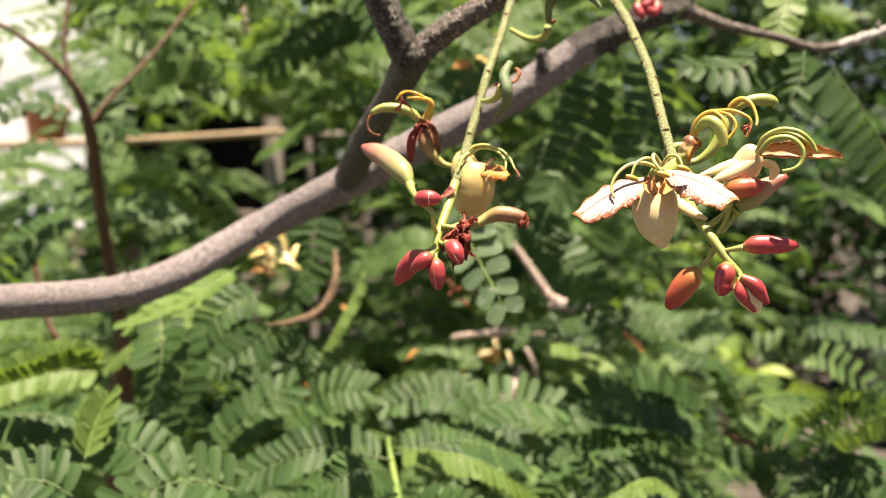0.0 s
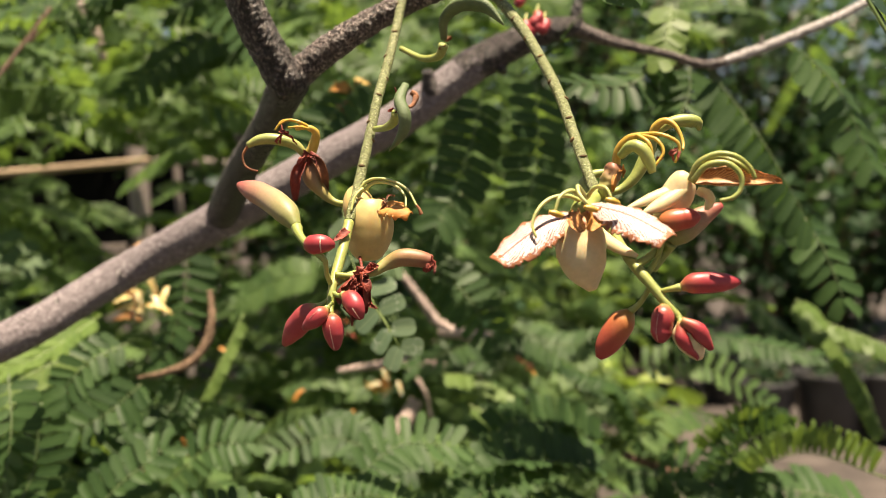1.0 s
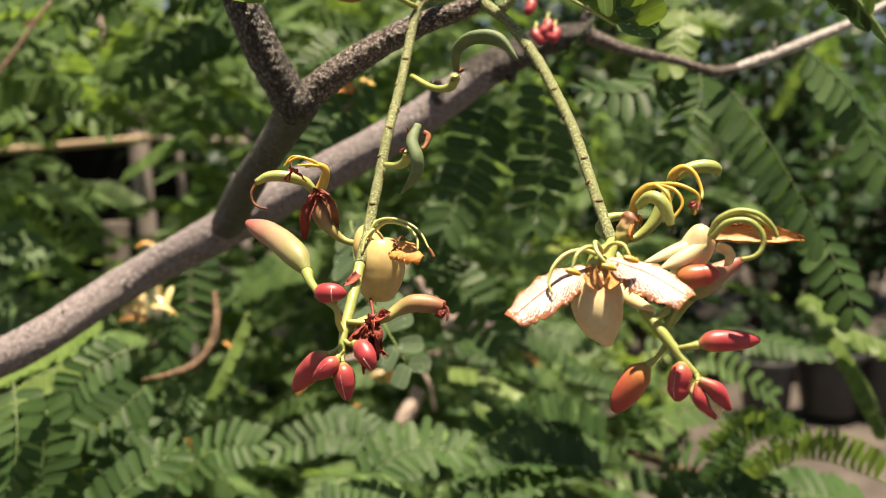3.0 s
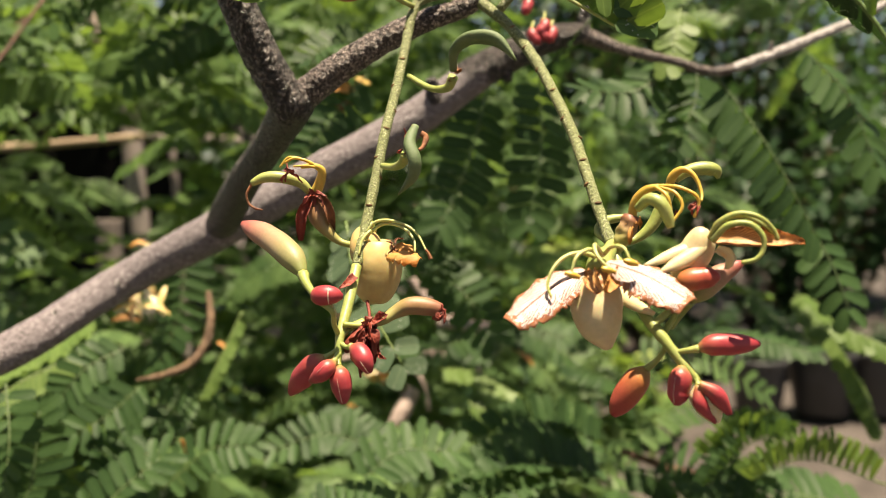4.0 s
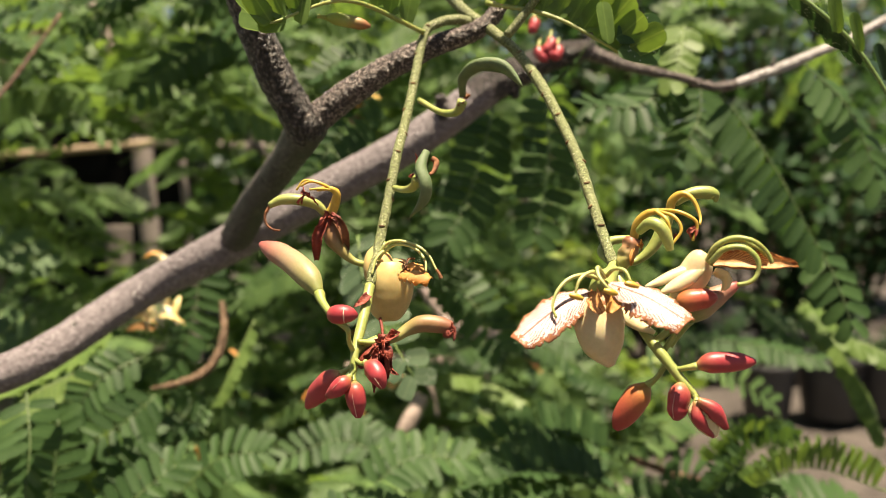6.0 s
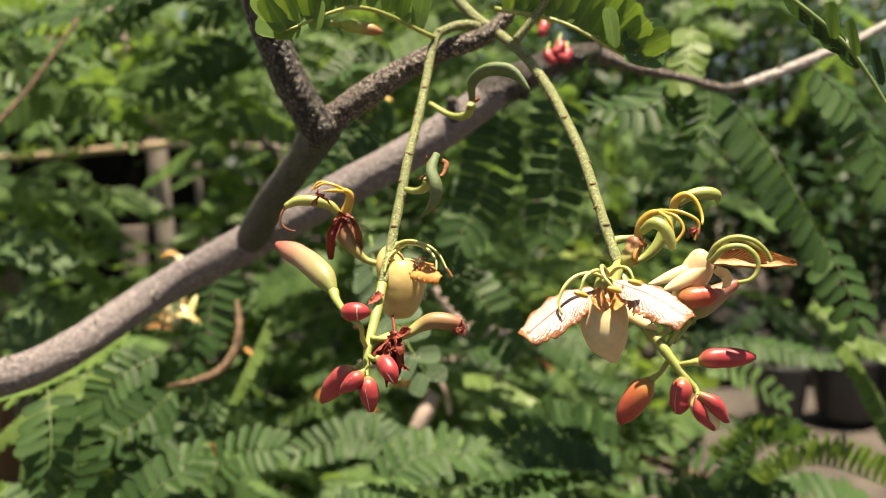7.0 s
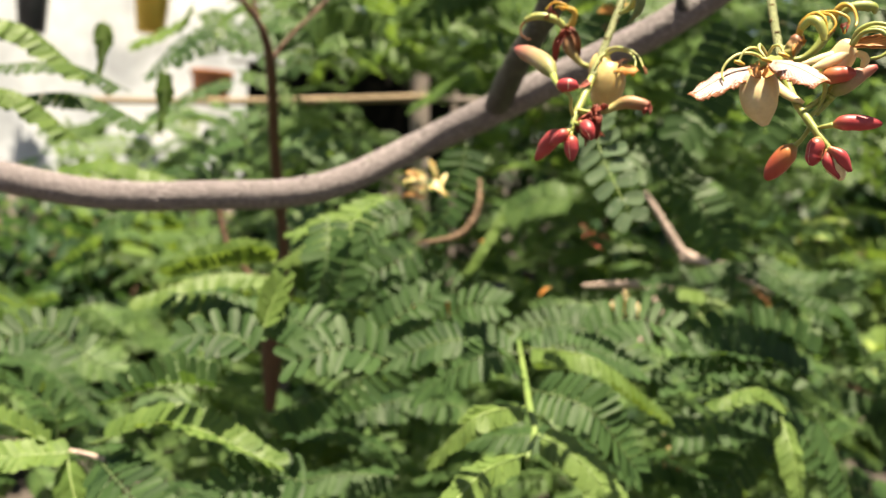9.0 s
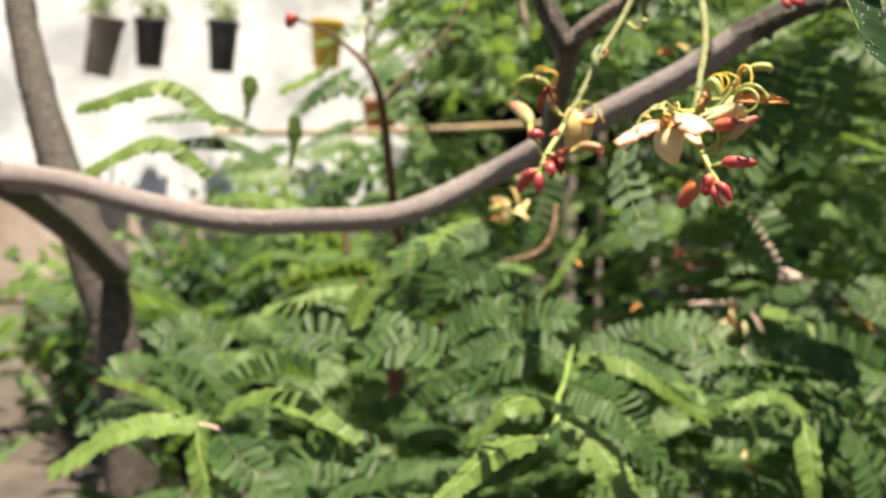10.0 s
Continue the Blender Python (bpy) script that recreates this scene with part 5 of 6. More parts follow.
leaf((0.1270, 0.3548, 0.6893), (0.1239, 0.3495, 0.6798), (0.1188, 0.3442, 0.6665), 8, 0.0085, 0.0036, 20, 0, 60, True)
leaf((0.0850, 0.3276, 0.6795), (0.0774, 0.3378, 0.6696), (0.0713, 0.3481, 0.6652), 9, 0.012, 0.005, 30, 0, 72)

# leaves low on the other side
leaf((0.2199, 0.3667, 0.4989), (0.1851, 0.3653, 0.5114), (0.1603, 0.3620, 0.5053), 14, 0.0135, 0.0022, 5, 75, 82, True)
leaf((0.1947, 0.3995, 0.5085), (0.1755, 0.3964, 0.5144), (0.1540, 0.3928, 0.5069), 12, 0.011, 0.0022, 5, 75, 82, True)
leaf((0.1518, 0.4722, 0.4854), (0.1383, 0.4652, 0.5204), (0.1089, 0.4583, 0.5330), 14, 0.010, 0.0042, 0, -50, 60)
leaf((0.1244, 0.4449, 0.4957), (0.0934, 0.4383, 0.5107), (0.0595, 0.4309, 0.5077), 14, 0.0145, 0.0048, 30, 40, 78)
leaf((0.1131, 0.4054, 0.4921), (0.0799, 0.3989, 0.5044), (0.0469, 0.3914, 0.5019), 14, 0.0145, 0.0048, 25, 35, 78)
leaf((0.0509, 0.5428, 0.5186), (0.0698, 0.5311, 0.5179), (0.0893, 0.5189, 0.5089), 12, 0.010, 0.0045, 0, -45, 60, True)
leaf((0.0603, 0.4813, 0.5121), (0.0719, 0.4750, 0.5057), (0.0738, 0.4689, 0.4894), 11, 0.006, 0.0036, 0, -55, 55, True)
leaf((0.1924, 0.5621, 0.5373), (0.2334, 0.5383, 0.5333), (0.2674, 0.5150, 0.5270), 14, 0.0145, 0.005, 20, -10, 72)
leaf((0.2443, 0.4580, 0.5522), (0.2573, 0.4466, 0.5469), (0.2791, 0.4341, 0.5364), 12, 0.010, 0.004, 10, -40, 60, True)
leaf((0.2495, 0.4674, 0.5478), (0.2591, 0.4552, 0.5244), (0.2635, 0.4435, 0.5007), 12, 0.0085, 0.004, 10, -40, 60, True)
leaf((0.2678, 0.6069, 0.5542), (0.2821, 0.5947, 0.5378), (0.2921, 0.5831, 0.5239), 11, 0.0125, 0.005, 20, -20, 66)
leaf((0.3026, 0.6038, 0.5517), (0.3106, 0.5923, 0.5373), (0.3146, 0.5812, 0.5236), 11, 0.0125, 0.005, 20, -20, 66, True)
leaf((0.1443, 0.4325, 0.4833), (0.1570, 0.4218, 0.4916), (0.1685, 0.4101, 0.4790), 11, 0.014, 0.0052, 50, 0, 74)
leaf((0.1687, 0.4105, 0.4867), (0.1770, 0.4052, 0.4946), (0.1770, 0.3994, 0.4797), 10, 0.013, 0.0052, 50, 0, 74)
leaf((0.0019, 0.3654, 0.5088), (0.0199, 0.3696, 0.5202), (0.0404, 0.3728, 0.5185), 13, 0.0135, 0.0048, 40, 10, 76)
leaf((0.0065, 0.4847, 0.4906), (-0.0142, 0.4868, 0.4969), (-0.0400, 0.4786, 0.4912), 13, 0.0145, 0.005, 40, 10, 76)
leaf((-0.0242, 0.5079, 0.5010), (0.0005, 0.4954, 0.4940), (0.0300, 0.4820, 0.4784), 13, 0.0145, 0.005, 40, 0, 76)
leaf((0.1004, 0.6185, 0.5083), (0.0696, 0.6216, 0.5185), (0.0385, 0.6237, 0.5093), 12, 0.0145, 0.005, 40, 0, 74)
leaf((0.1042, 0.6398, 0.5367), (0.1416, 0.6258, 0.5216), (0.1743, 0.6132, 0.5265), 12, 0.0145, 0.005, 40, 0, 74)

leaf((0.1287, 0.4476, 0.4846), (0.1569, 0.4384, 0.4761), (0.1655, 0.4144, 0.4349), 14, 0.0125, 0.0046, 30, -30, 72)
leaf((0.1916, 0.4627, 0.4953), (0.1909, 0.4497, 0.4680), (0.1831, 0.4363, 0.4419), 10, 0.0125, 0.0052, 20, -10, 74)
leaf((0.1982, 0.3943, 0.5117), (0.1750, 0.3928, 0.5113), (0.1547, 0.3899, 0.4955), 14, 0.012, 0.003, 10, 70, 80)
leaf((0.1119, 0.4282, 0.5008), (0.0816, 0.4170, 0.5081), (0.0506, 0.4035, 0.4935), 14, 0.013, 0.0048, 40, 0, 76)
leaf((0.1250, 0.4033, 0.4489), (0.1082, 0.4043, 0.4675), (0.0946, 0.4037, 0.4700), 12, 0.0125, 0.0048, 40, 0, 76)
leaf((0.1995, 0.3892, 0.4628), (0.1812, 0.3889, 0.4702), (0.1609, 0.3862, 0.4569), 12, 0.0125, 0.0048, 35, 0, 76)
leaf((0.1357, 0.5712, 0.5060), (0.1632, 0.5623, 0.5009), (0.1758, 0.5498, 0.4705), 13, 0.012, 0.0046, 10, -35, 70)

for b, m, t, roll, size in scatter(16, ((0.06, 0.24), (0.38, 0.50), (0.40, 0.485)), 33, lambda x, y, z: x > 0.16 * y, length=(0.06, 0.09)):
    leaf(b, m, t, 12, 0.014 * size, 0.0052 * size, abs(roll) * 0.5 + 20, roll * 0.3, 74)

# leaves against the pale wall
leaf((-0.2357, 0.3366, 0.5816), (-0.2693, 0.3173, 0.6058), (-0.3083, 0.2932, 0.5816), 15, 0.0105, 0.0042, 10, -45, 68, True)
leaf((-0.2338, 0.4008, 0.5911), (-0.2711, 0.3799, 0.6095), (-0.3079, 0.3576, 0.6028), 14, 0.0125, 0.0046, 15, -25, 70)
leaf((-0.2560, 0.3743, 0.6128), (-0.2950, 0.3537, 0.6424), (-0.3375, 0.3290, 0.6254), 15, 0.0125, 0.0046, 15, -40, 70, True)
leaf((-0.2629, 0.4143, 0.6147), (-0.2912, 0.3959, 0.6273), (-0.3233, 0.3751, 0.6221), 12, 0.0115, 0.0044, 20, -25, 70)
leaf((-0.2514, 0.4294, 0.6308), (-0.2509, 0.4286, 0.6165), (-0.2519, 0.4271, 0.5986), 8, 0.006, 0.0034, 10, 0, 45, True)
leaf((-0.3151, 0.4643, 0.6639), (-0.3146, 0.4634, 0.6484), (-0.3156, 0.4621, 0.6328), 8, 0.007, 0.0036, 10, 0, 45, True)
leaf((-0.3408, 0.4500, 0.5669), (-0.3022, 0.4520, 0.5750), (-0.2599, 0.4541, 0.5682), 13, 0.0115, 0.0046, 10, -35, 70, True)
leaf((-0.2559, 0.4768, 0.5746), (-0.2752, 0.4592, 0.5577), (-0.2931, 0.4416, 0.5340), 12, 0.0125, 0.0048, 30, 0, 72)
leaf((-0.2151, 0.4695, 0.5919), (-0.2356, 0.4624, 0.5792), (-0.2499, 0.4457, 0.5521), 12, 0.0135, 0.0052, 40, 0, 74)
leaf((-0.2072, 0.4545, 0.6459), (-0.2261, 0.4438, 0.6511), (-0.2431, 0.4324, 0.6384), 7, 0.0105, 0.0058, 40, 0, 74)
leaf((-0.2066, 0.4557, 0.6605), (-0.1890, 0.4559, 0.6608), (-0.1784, 0.4525, 0.6392), 7, 0.0105, 0.0058, 40, 0, 74)


leaf((-0.3005, 0.5964, 0.6892), (-0.3224, 0.5824, 0.6712), (-0.3430, 0.5672, 0.6422), 13, 0.0135, 0.005, 25, -10, 72)
leaf((-0.2827, 0.5924, 0.6418), (-0.3091, 0.5790, 0.6323), (-0.3379, 0.5640, 0.6114), 13, 0.0135, 0.005, 25, -10, 72)
leaf((-0.3358, 0.6153, 0.7038), (-0.3475, 0.6124, 0.6870), (-0.3738, 0.5979, 0.6684), 12, 0.0135, 0.005, 25, -10, 72, True)
for b, m, t in (((-0.2699, 0.5864, 0.6922), (-0.2556, 0.5803, 0.6744), (-0.2414, 0.5737, 0.6512)), ((-0.2675, 0.6078, 0.6078), (-0.2930, 0.5990, 0.5871), (-0.3221, 0.5900, 0.5666)), ((-0.2371, 0.5983, 0.6904), (-0.2078, 0.5954, 0.6941), (-0.1804, 0.5904, 0.6784)), ((-0.2506, 0.5970, 0.5919), (-0.2249, 0.5945, 0.6004), (-0.2010, 0.5897, 0.5890)), ((-0.2764, 0.6188, 0.6222), (-0.2944, 0.6115, 0.6114), (-0.3118, 0.6032, 0.5907)), ((-0.2026, 0.5762, 0.5582), (-0.2196, 0.5685, 0.5429), (-0.2286, 0.5605, 0.5204))):
    leaf(b, m, t, 5, 0.017, 0.0105, 40, 0, 70, "dull", label="dull green leaf with few broad oval leaflets")


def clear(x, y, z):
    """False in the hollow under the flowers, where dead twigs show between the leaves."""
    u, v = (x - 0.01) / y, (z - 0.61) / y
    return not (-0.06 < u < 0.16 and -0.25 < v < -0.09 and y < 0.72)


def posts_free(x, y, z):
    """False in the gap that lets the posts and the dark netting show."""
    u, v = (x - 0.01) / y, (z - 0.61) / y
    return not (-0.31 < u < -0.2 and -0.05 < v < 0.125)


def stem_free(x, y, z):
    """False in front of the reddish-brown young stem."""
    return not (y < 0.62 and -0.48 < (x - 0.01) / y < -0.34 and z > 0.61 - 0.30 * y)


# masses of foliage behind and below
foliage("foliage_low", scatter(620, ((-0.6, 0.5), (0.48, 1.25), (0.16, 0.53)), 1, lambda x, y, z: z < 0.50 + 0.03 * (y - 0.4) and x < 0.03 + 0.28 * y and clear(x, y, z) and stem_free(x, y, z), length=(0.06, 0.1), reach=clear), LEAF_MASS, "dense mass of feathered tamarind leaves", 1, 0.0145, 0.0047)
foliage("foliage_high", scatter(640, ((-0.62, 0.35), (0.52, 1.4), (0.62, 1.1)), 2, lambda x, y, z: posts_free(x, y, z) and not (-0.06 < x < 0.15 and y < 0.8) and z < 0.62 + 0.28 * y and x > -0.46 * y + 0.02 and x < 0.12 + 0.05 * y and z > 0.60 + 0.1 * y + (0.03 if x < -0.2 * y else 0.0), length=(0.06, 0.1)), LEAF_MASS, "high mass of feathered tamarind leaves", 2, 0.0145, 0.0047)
foliage("foliage_far", scatter(230, ((-1.25, 0.1), (1.95, 2.6), (0.80, 1.45)), 8, lambda x, y, z: x > -0.48 * y and 0.60 + 0.11 * y < z < 0.62 + 0.3 * y, length=(0.12, 0.19)), LEAF_MASS, "sunlit feathered leaves behind the netting", 8, 0.03, 0.011)
foliage("foliage_high", scatter(120, ((0.05, 0.6), (0.5, 1.1), (0.68, 1.1)), 5, lambda x, y, z: z > 0.62 + 0.17 * y, length=(0.06, 0.1)), LEAF_MASS, "high mass of feathered tamarind leaves", 5, 0.0145, 0.0047)
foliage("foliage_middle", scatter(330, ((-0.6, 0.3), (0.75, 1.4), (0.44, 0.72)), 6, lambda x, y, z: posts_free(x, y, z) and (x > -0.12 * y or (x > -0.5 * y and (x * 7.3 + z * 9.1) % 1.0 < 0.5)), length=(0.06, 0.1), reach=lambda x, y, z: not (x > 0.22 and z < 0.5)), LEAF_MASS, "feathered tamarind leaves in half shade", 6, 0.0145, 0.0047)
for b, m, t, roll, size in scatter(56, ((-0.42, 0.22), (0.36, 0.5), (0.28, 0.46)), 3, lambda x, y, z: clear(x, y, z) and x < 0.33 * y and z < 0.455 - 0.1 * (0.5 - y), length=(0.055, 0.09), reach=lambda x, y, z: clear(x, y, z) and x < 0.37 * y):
    leaf(b, m, t, 11, 0.013 * size, 0.0048 * size, abs(roll) * 0.6, roll * 0.4, 72)

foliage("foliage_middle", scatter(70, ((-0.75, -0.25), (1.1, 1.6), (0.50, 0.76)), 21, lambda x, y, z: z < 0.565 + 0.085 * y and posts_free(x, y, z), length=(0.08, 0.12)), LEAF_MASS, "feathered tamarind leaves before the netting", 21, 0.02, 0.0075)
foliage("foliage_deep", scatter(330, ((-0.4, 0.5), (0.7, 1.35), (0.05, 0.40)), 9, lambda x, y, z: x < 0.05 + 0.22 * y, length=(0.07, 0.11)), LEAF_MASS, "shaded mass of feathered tamarind leaves", 9, 0.015, 0.0058)

for b, m, t, roll, size in scatter(24, ((-0.24, 0.02), (0.50, 0.62), (0.72, 0.84)), 31, lambda x, y, z: x > -0.38 * y, length=(0.06, 0.095)):
    leaf(b, m, t, 11, 0.0145 * size, 0.0062 * size, abs(roll) * 0.5 + 25, roll * 0.3, 74)
# added leaves above the camera's view, only there to block sun from below
foliage("foliage_crown", scatter(7, ((0.085, 0.15), (0.34, 0.385), (0.765, 0.80)), 14, droop=0.1, length=(0.06, 0.09)), LEAF_MASS, "unseen feathered tamarind leaves added to shade what lies below", 14, 0.015, 0.0062)

# ---- twigs, pods and scraps in the foliage ----
bs = thing("brown_stem", (-0.2545, 0.5693, 0.4408), "reddish-brown young stem with swollen base and a bud", "stem")
part("stem", tube([(-0.2420, 0.5900, 0.3900), (-0.2390, 0.5820, 0.4435), (-0.2330, 0.5747, 0.4644), (-0.2185, 0.5460, 0.5087), (-0.2109, 0.5005, 0.5848), (-0.1940, 0.4463, 0.6377), (-0.1955, 0.4256, 0.6611), (-0.2122, 0.4089, 0.6788), (-0.2301, 0.3910, 0.6870)], [0.004, 0.0095, 0.0095, 0.0042, 0.0034, 0.0029, 0.0018, 0.0012, 0.0008], 14, 120, 0.0005, 300, at=bs.location), BROWN_TWIG, bs)
part("twig", tube([(-0.1942, 0.4463, 0.6396), (-0.1830, 0.4524, 0.6575), (-0.1686, 0.4714, 0.6833), (-0.1503, 0.4929, 0.7219)], [0.0018, 0.0013, 0.0011, 0.0009], 9, 30, 0.0003, 200, at=bs.location), BROWN_TWIG, bs)
part("twig", tube([(-0.1935, 0.4261, 0.6576), (-0.1974, 0.4259, 0.6758), (-0.1957, 0.4288, 0.7054)], [0.0014, 0.0012, 0.001], 8, 20, 0.0003, 200, at=bs.location), BROWN_TWIG, bs)
part("twig", tube([(-0.2470, 0.4900, 0.5662), (-0.2364, 0.4886, 0.5276), (-0.2164, 0.4885, 0.5054)], [0.002, 0.002, 0.0015], 8, 20, 0.0003, 200, at=bs.location), BROWN_TWIG, bs)
bud(bs, [(-0.2275, 0.3921, 0.6879)], [(-0.2295, 0.3913, 0.6885), (-0.2308, 0.3884, 0.6858), (-0.2320, 0.3875, 0.6801)], 0.0042, RED_BUD, bs.location, "red bud at the tip", False)

dp = Vector((-0.0604, 0.4197, 0.5773))
pod = thing("dry_pod", dp, "thin curved brown dried tamarind pod", "pod")
part("shell", tube([(-0.0609, 0.4198, 0.5798), (-0.0595, 0.4141, 0.5680), (-0.0613, 0.4117, 0.5585), (-0.0672, 0.4087, 0.5506), (-0.0768, 0.4063, 0.5465), (-0.0898, 0.4063, 0.5443)], [0.001, 0.0018, 0.0020, 0.0020, 0.0017, 0.0006], 10, 50, 0.0004, 260, at=dp), POD_BROWN, pod)


def dead_twig(pts, radii, label, mat=PALE_TWIG):
    tw = thing("dead_twig", pts[0], label, "twig")
    part("wood", tube(pts, radii, 10, 40, 0.0006, 150, at=Vector(pts[0])), mat, tw)


dead_twig([(0.0235, 0.6864, 0.4375), (0.0333, 0.6865, 0.4554), (0.0439, 0.6917, 0.4739)], [0.004, 0.0065, 0.0048], "short broken pale pinkish dead twig")
dead_twig([(-0.0143, 0.6988, 0.4970), (0.0172, 0.6906, 0.5023), (0.0435, 0.6820, 0.5043), (0.0670, 0.6731, 0.5019)], [0.002, 0.003, 0.004, 0.003], "pale grey dead twig lying across leaves")
dead_twig([(0.0283, 0.6749, 0.5791), (0.0440, 0.6747, 0.5578), (0.0605, 0.6743, 0.5343)], [0.0022, 0.003, 0.0036], "pale broken dead twig")
dead_twig([(0.0585, 0.6440, 0.5311), (0.0938, 0.6356, 0.5269), (0.1289, 0.6267, 0.5148)], [0.003, 0.004, 0.0025], "grey dead twig among leaves")
dead_twig([(-0.2188, 0.7614, 0.7938), (-0.2058, 0.7590, 0.7687), (-0.1995, 0.7572, 0.7460)], [0.003, 0.004, 0.003], "pale dead twig in the high leaves")
dead_twig([(-0.2421, 0.8146, 0.8112), (-0.2768, 0.8154, 0.7730), (-0.3162, 0.8168, 0.7372)], [0.003, 0.0035, 0.004], "brown twig in the high leaves", BROWN_TWIG)
dead_twig([(-0.0838, 0.6437, 0.6857), (-0.0764, 0.6421, 0.6682), (-0.0600, 0.6299, 0.6538)], [0.002, 0.003, 0.002], "dark crooked twig among leaves", BARK_DARK)
dead_twig([(0.0605, 0.6743, 0.5343), (0.0720, 0.6700, 0.5300), (0.0930, 0.6450, 0.5240), (0.1220, 0.6150, 0.5140)], [0.0036, 0.0034, 0.0026, 0.0018], "pale forked dead twig among leaves")
dead_twig([(0.0790, 0.6600, 0.5275), (0.0850, 0.6560, 0.5100), (0.0900, 0.6500, 0.4900)], [0.0022, 0.0018, 0.0010], "thin side shoot of a dead twig")
dead_twig([(0.0330, 0.6500, 0.5100), (0.0480, 0.6460, 0.4880), (0.0520, 0.6440, 0.4680)], [0.0012, 0.0016, 0.0010], "thin pale dead twig hanging in leaves")
dead_twig([(0.1515, 0.5118, 0.4740), (0.1863, 0.4982, 0.4636), (0.2197, 0.4853, 0.4631)], [0.002, 0.0025, 0.002], "brown twig under leaves", BROWN_TWIG)


def scraps(name, centre, size, count, mats, seed, label):
    """A few fallen or faded petals caught among leaves."""
    rnd = random.Random(seed)
    c = Vector(centre)
    ob = thing(name, c, label, "petals")
    for k in range(count):
        b = Vector((rnd.uniform(-1, 1), rnd.uniform(-0.6, 0.6), rnd.uniform(-1, 1))) * size * 0.5
        d = Vector((rnd.uniform(-1, 1), rnd.uniform(-0.5, 0.5), rnd.uniform(-1, 1))).normalized() * size
        part("petal", blade(b, b + d * 0.5 + Vector((0, 0, size * 0.15)), b + d, (rnd.uniform(-0.4, 0.4), -1, 0.5), [size * 0.12, size * 0.25, size * 0.22, size * 0.04], 0.25, size * 0.08, 0.0002, 8, 6, rnd.uniform(-60, 60), seed=seed), mats[k % len(mats)], ob)


scraps("pale_flower", (-0.0881, 0.4241, 0.5734), 0.0125, 11, (CREAM_WARM, CREAM, CREAM_WARM, PETAL_OLD), 1, "pale yellow tamarind flower seen through leaves")
scraps("pale_flower", (-0.0930, 0.4406, 0.6002), 0.008, 3, (CREAM, DRY_ORANGE), 2, "pale orange tamarind flower seen through leaves")
scraps("fallen_petal", (-0.0718, 0.4176, 0.5164), 0.009, 1, (DRY_ORANGE,), 3, "dry orange petal caught on leaves")
scraps("fallen_petal", (-0.0942, 0.4334, 0.5012), 0.008, 3, (DRY_ORANGE, DRY_BROWN), 4, "dry orange petals caught on leaves")
scraps("fallen_petal", (-0.0383, 0.5493, 0.5008), 0.010, 1, (DRY_ORANGE,), 5, "dry orange petal caught on leaves")
scraps("fallen_petal", (-0.0013, 0.5558, 0.4925), 0.008, 1, (DRY_ORANGE,), 6, "dry orange petal caught on leaves")
scraps("pale_flower", (0.0219, 0.7240, 0.4800), 0.014, 3, (CREAM, DRY_ORANGE), 7, "pale faded flower among leaves")
caught = thing("fallen_petal", (0.0009, 0.4055, 0.6641), "orange, yellow and red petals caught on a leaf", "petals")
part("petal", blade((-0.0058, 0.4062, 0.6654), (-0.0010, 0.4027, 0.6659), (0.0037, 0.4042, 0.6642), (0.1, -0.8, 0.5), [0.002, 0.0055, 0.0055, 0.002], 0.4, 0.0008, 0.0002, 14, 8, 15, caught.location, 4), DRY_ORANGE, caught, "orange petal")
part("petal", blade((0.0016, 0.4076, 0.6670), (0.0062, 0.4051, 0.6686), (0.0112, 0.4056, 0.6677), (0.1, -0.7, 0.6), [0.002, 0.0050, 0.0046, 0.001], 0.3, 0.0006, 0.0002, 14, 8, -20, caught.location, 6), YELLOW_PETAL, caught, "yellow petal")
part("petal", blade((-0.0036, 0.4078, 0.6603), (0.0002, 0.4054, 0.6581), (0.0049, 0.4057, 0.6538), (0.2, -0.9, 0.3), [0.0015, 0.0048, 0.0052, 0.001], 0.3, 0.0005, 0.0002, 14, 8, 10, caught.location, 8), RED_BUD, caught, "red petal")
scraps("pale_flower", (0.0533, 0.4952, 0.4223), 0.012, 5, (DRY_ORANGE, ORANGE_BUD, CREAM, RED_BUD), 10, "yellow and red faded flower low among leaves")
scraps("pale_flower", (0.0238, 0.7042, 0.4840), 0.014, 5, (CREAM, DRY_ORANGE), 11, "pale faded flowers among leaves")
scraps("fallen_petal", (-0.0023, 0.5743, 0.5459), 0.012, 4, (ORANGE_BUD, DRY_BROWN), 12, "rusty dry petals hanging on a leaf")
scraps("fallen_petal", (-0.0745, 0.5305, 0.5382), 0.008, 1, (DRY_ORANGE,), 13, "yellow petal among leaves")
scraps("fallen_petal", (0.1216, 0.6367, 0.5063), 0.010, 3, (DRY_BROWN, DRY_ORANGE), 14, "brown dry petals among leaves")

# red buds sitting on the branch
c0 = Vector((0.0654, 0.3138, 0.6726))
rc = thing("red_buds", c0, "cluster of red tamarind buds on the branch", "buds")
for dx, dz, sx in ((0.0, 0.0, 0.9), (0.0034, -0.0005, -0.8), (-0.003, -0.001, 1.2), (-0.0045, 0.0085, -0.9), (0.001, 0.002, -1.5)):
    a = c0 + Vector((dx, 0, dz))
    bud(rc, [a + Vector((0.001, 0.004, 0.005))], [a + Vector((0, 0.002, 0.0025)), a, a + Vector((0.002 * sx, -0.001, -0.003))], 0.0018, RED_BUD, c0, "red bud", False, 1.2)
tb = Vector((0.0031, 0.2151, 0.6609))
tk = thing("small_bud", tb, "small green bud with a rusty tip on the stalk", "bud")
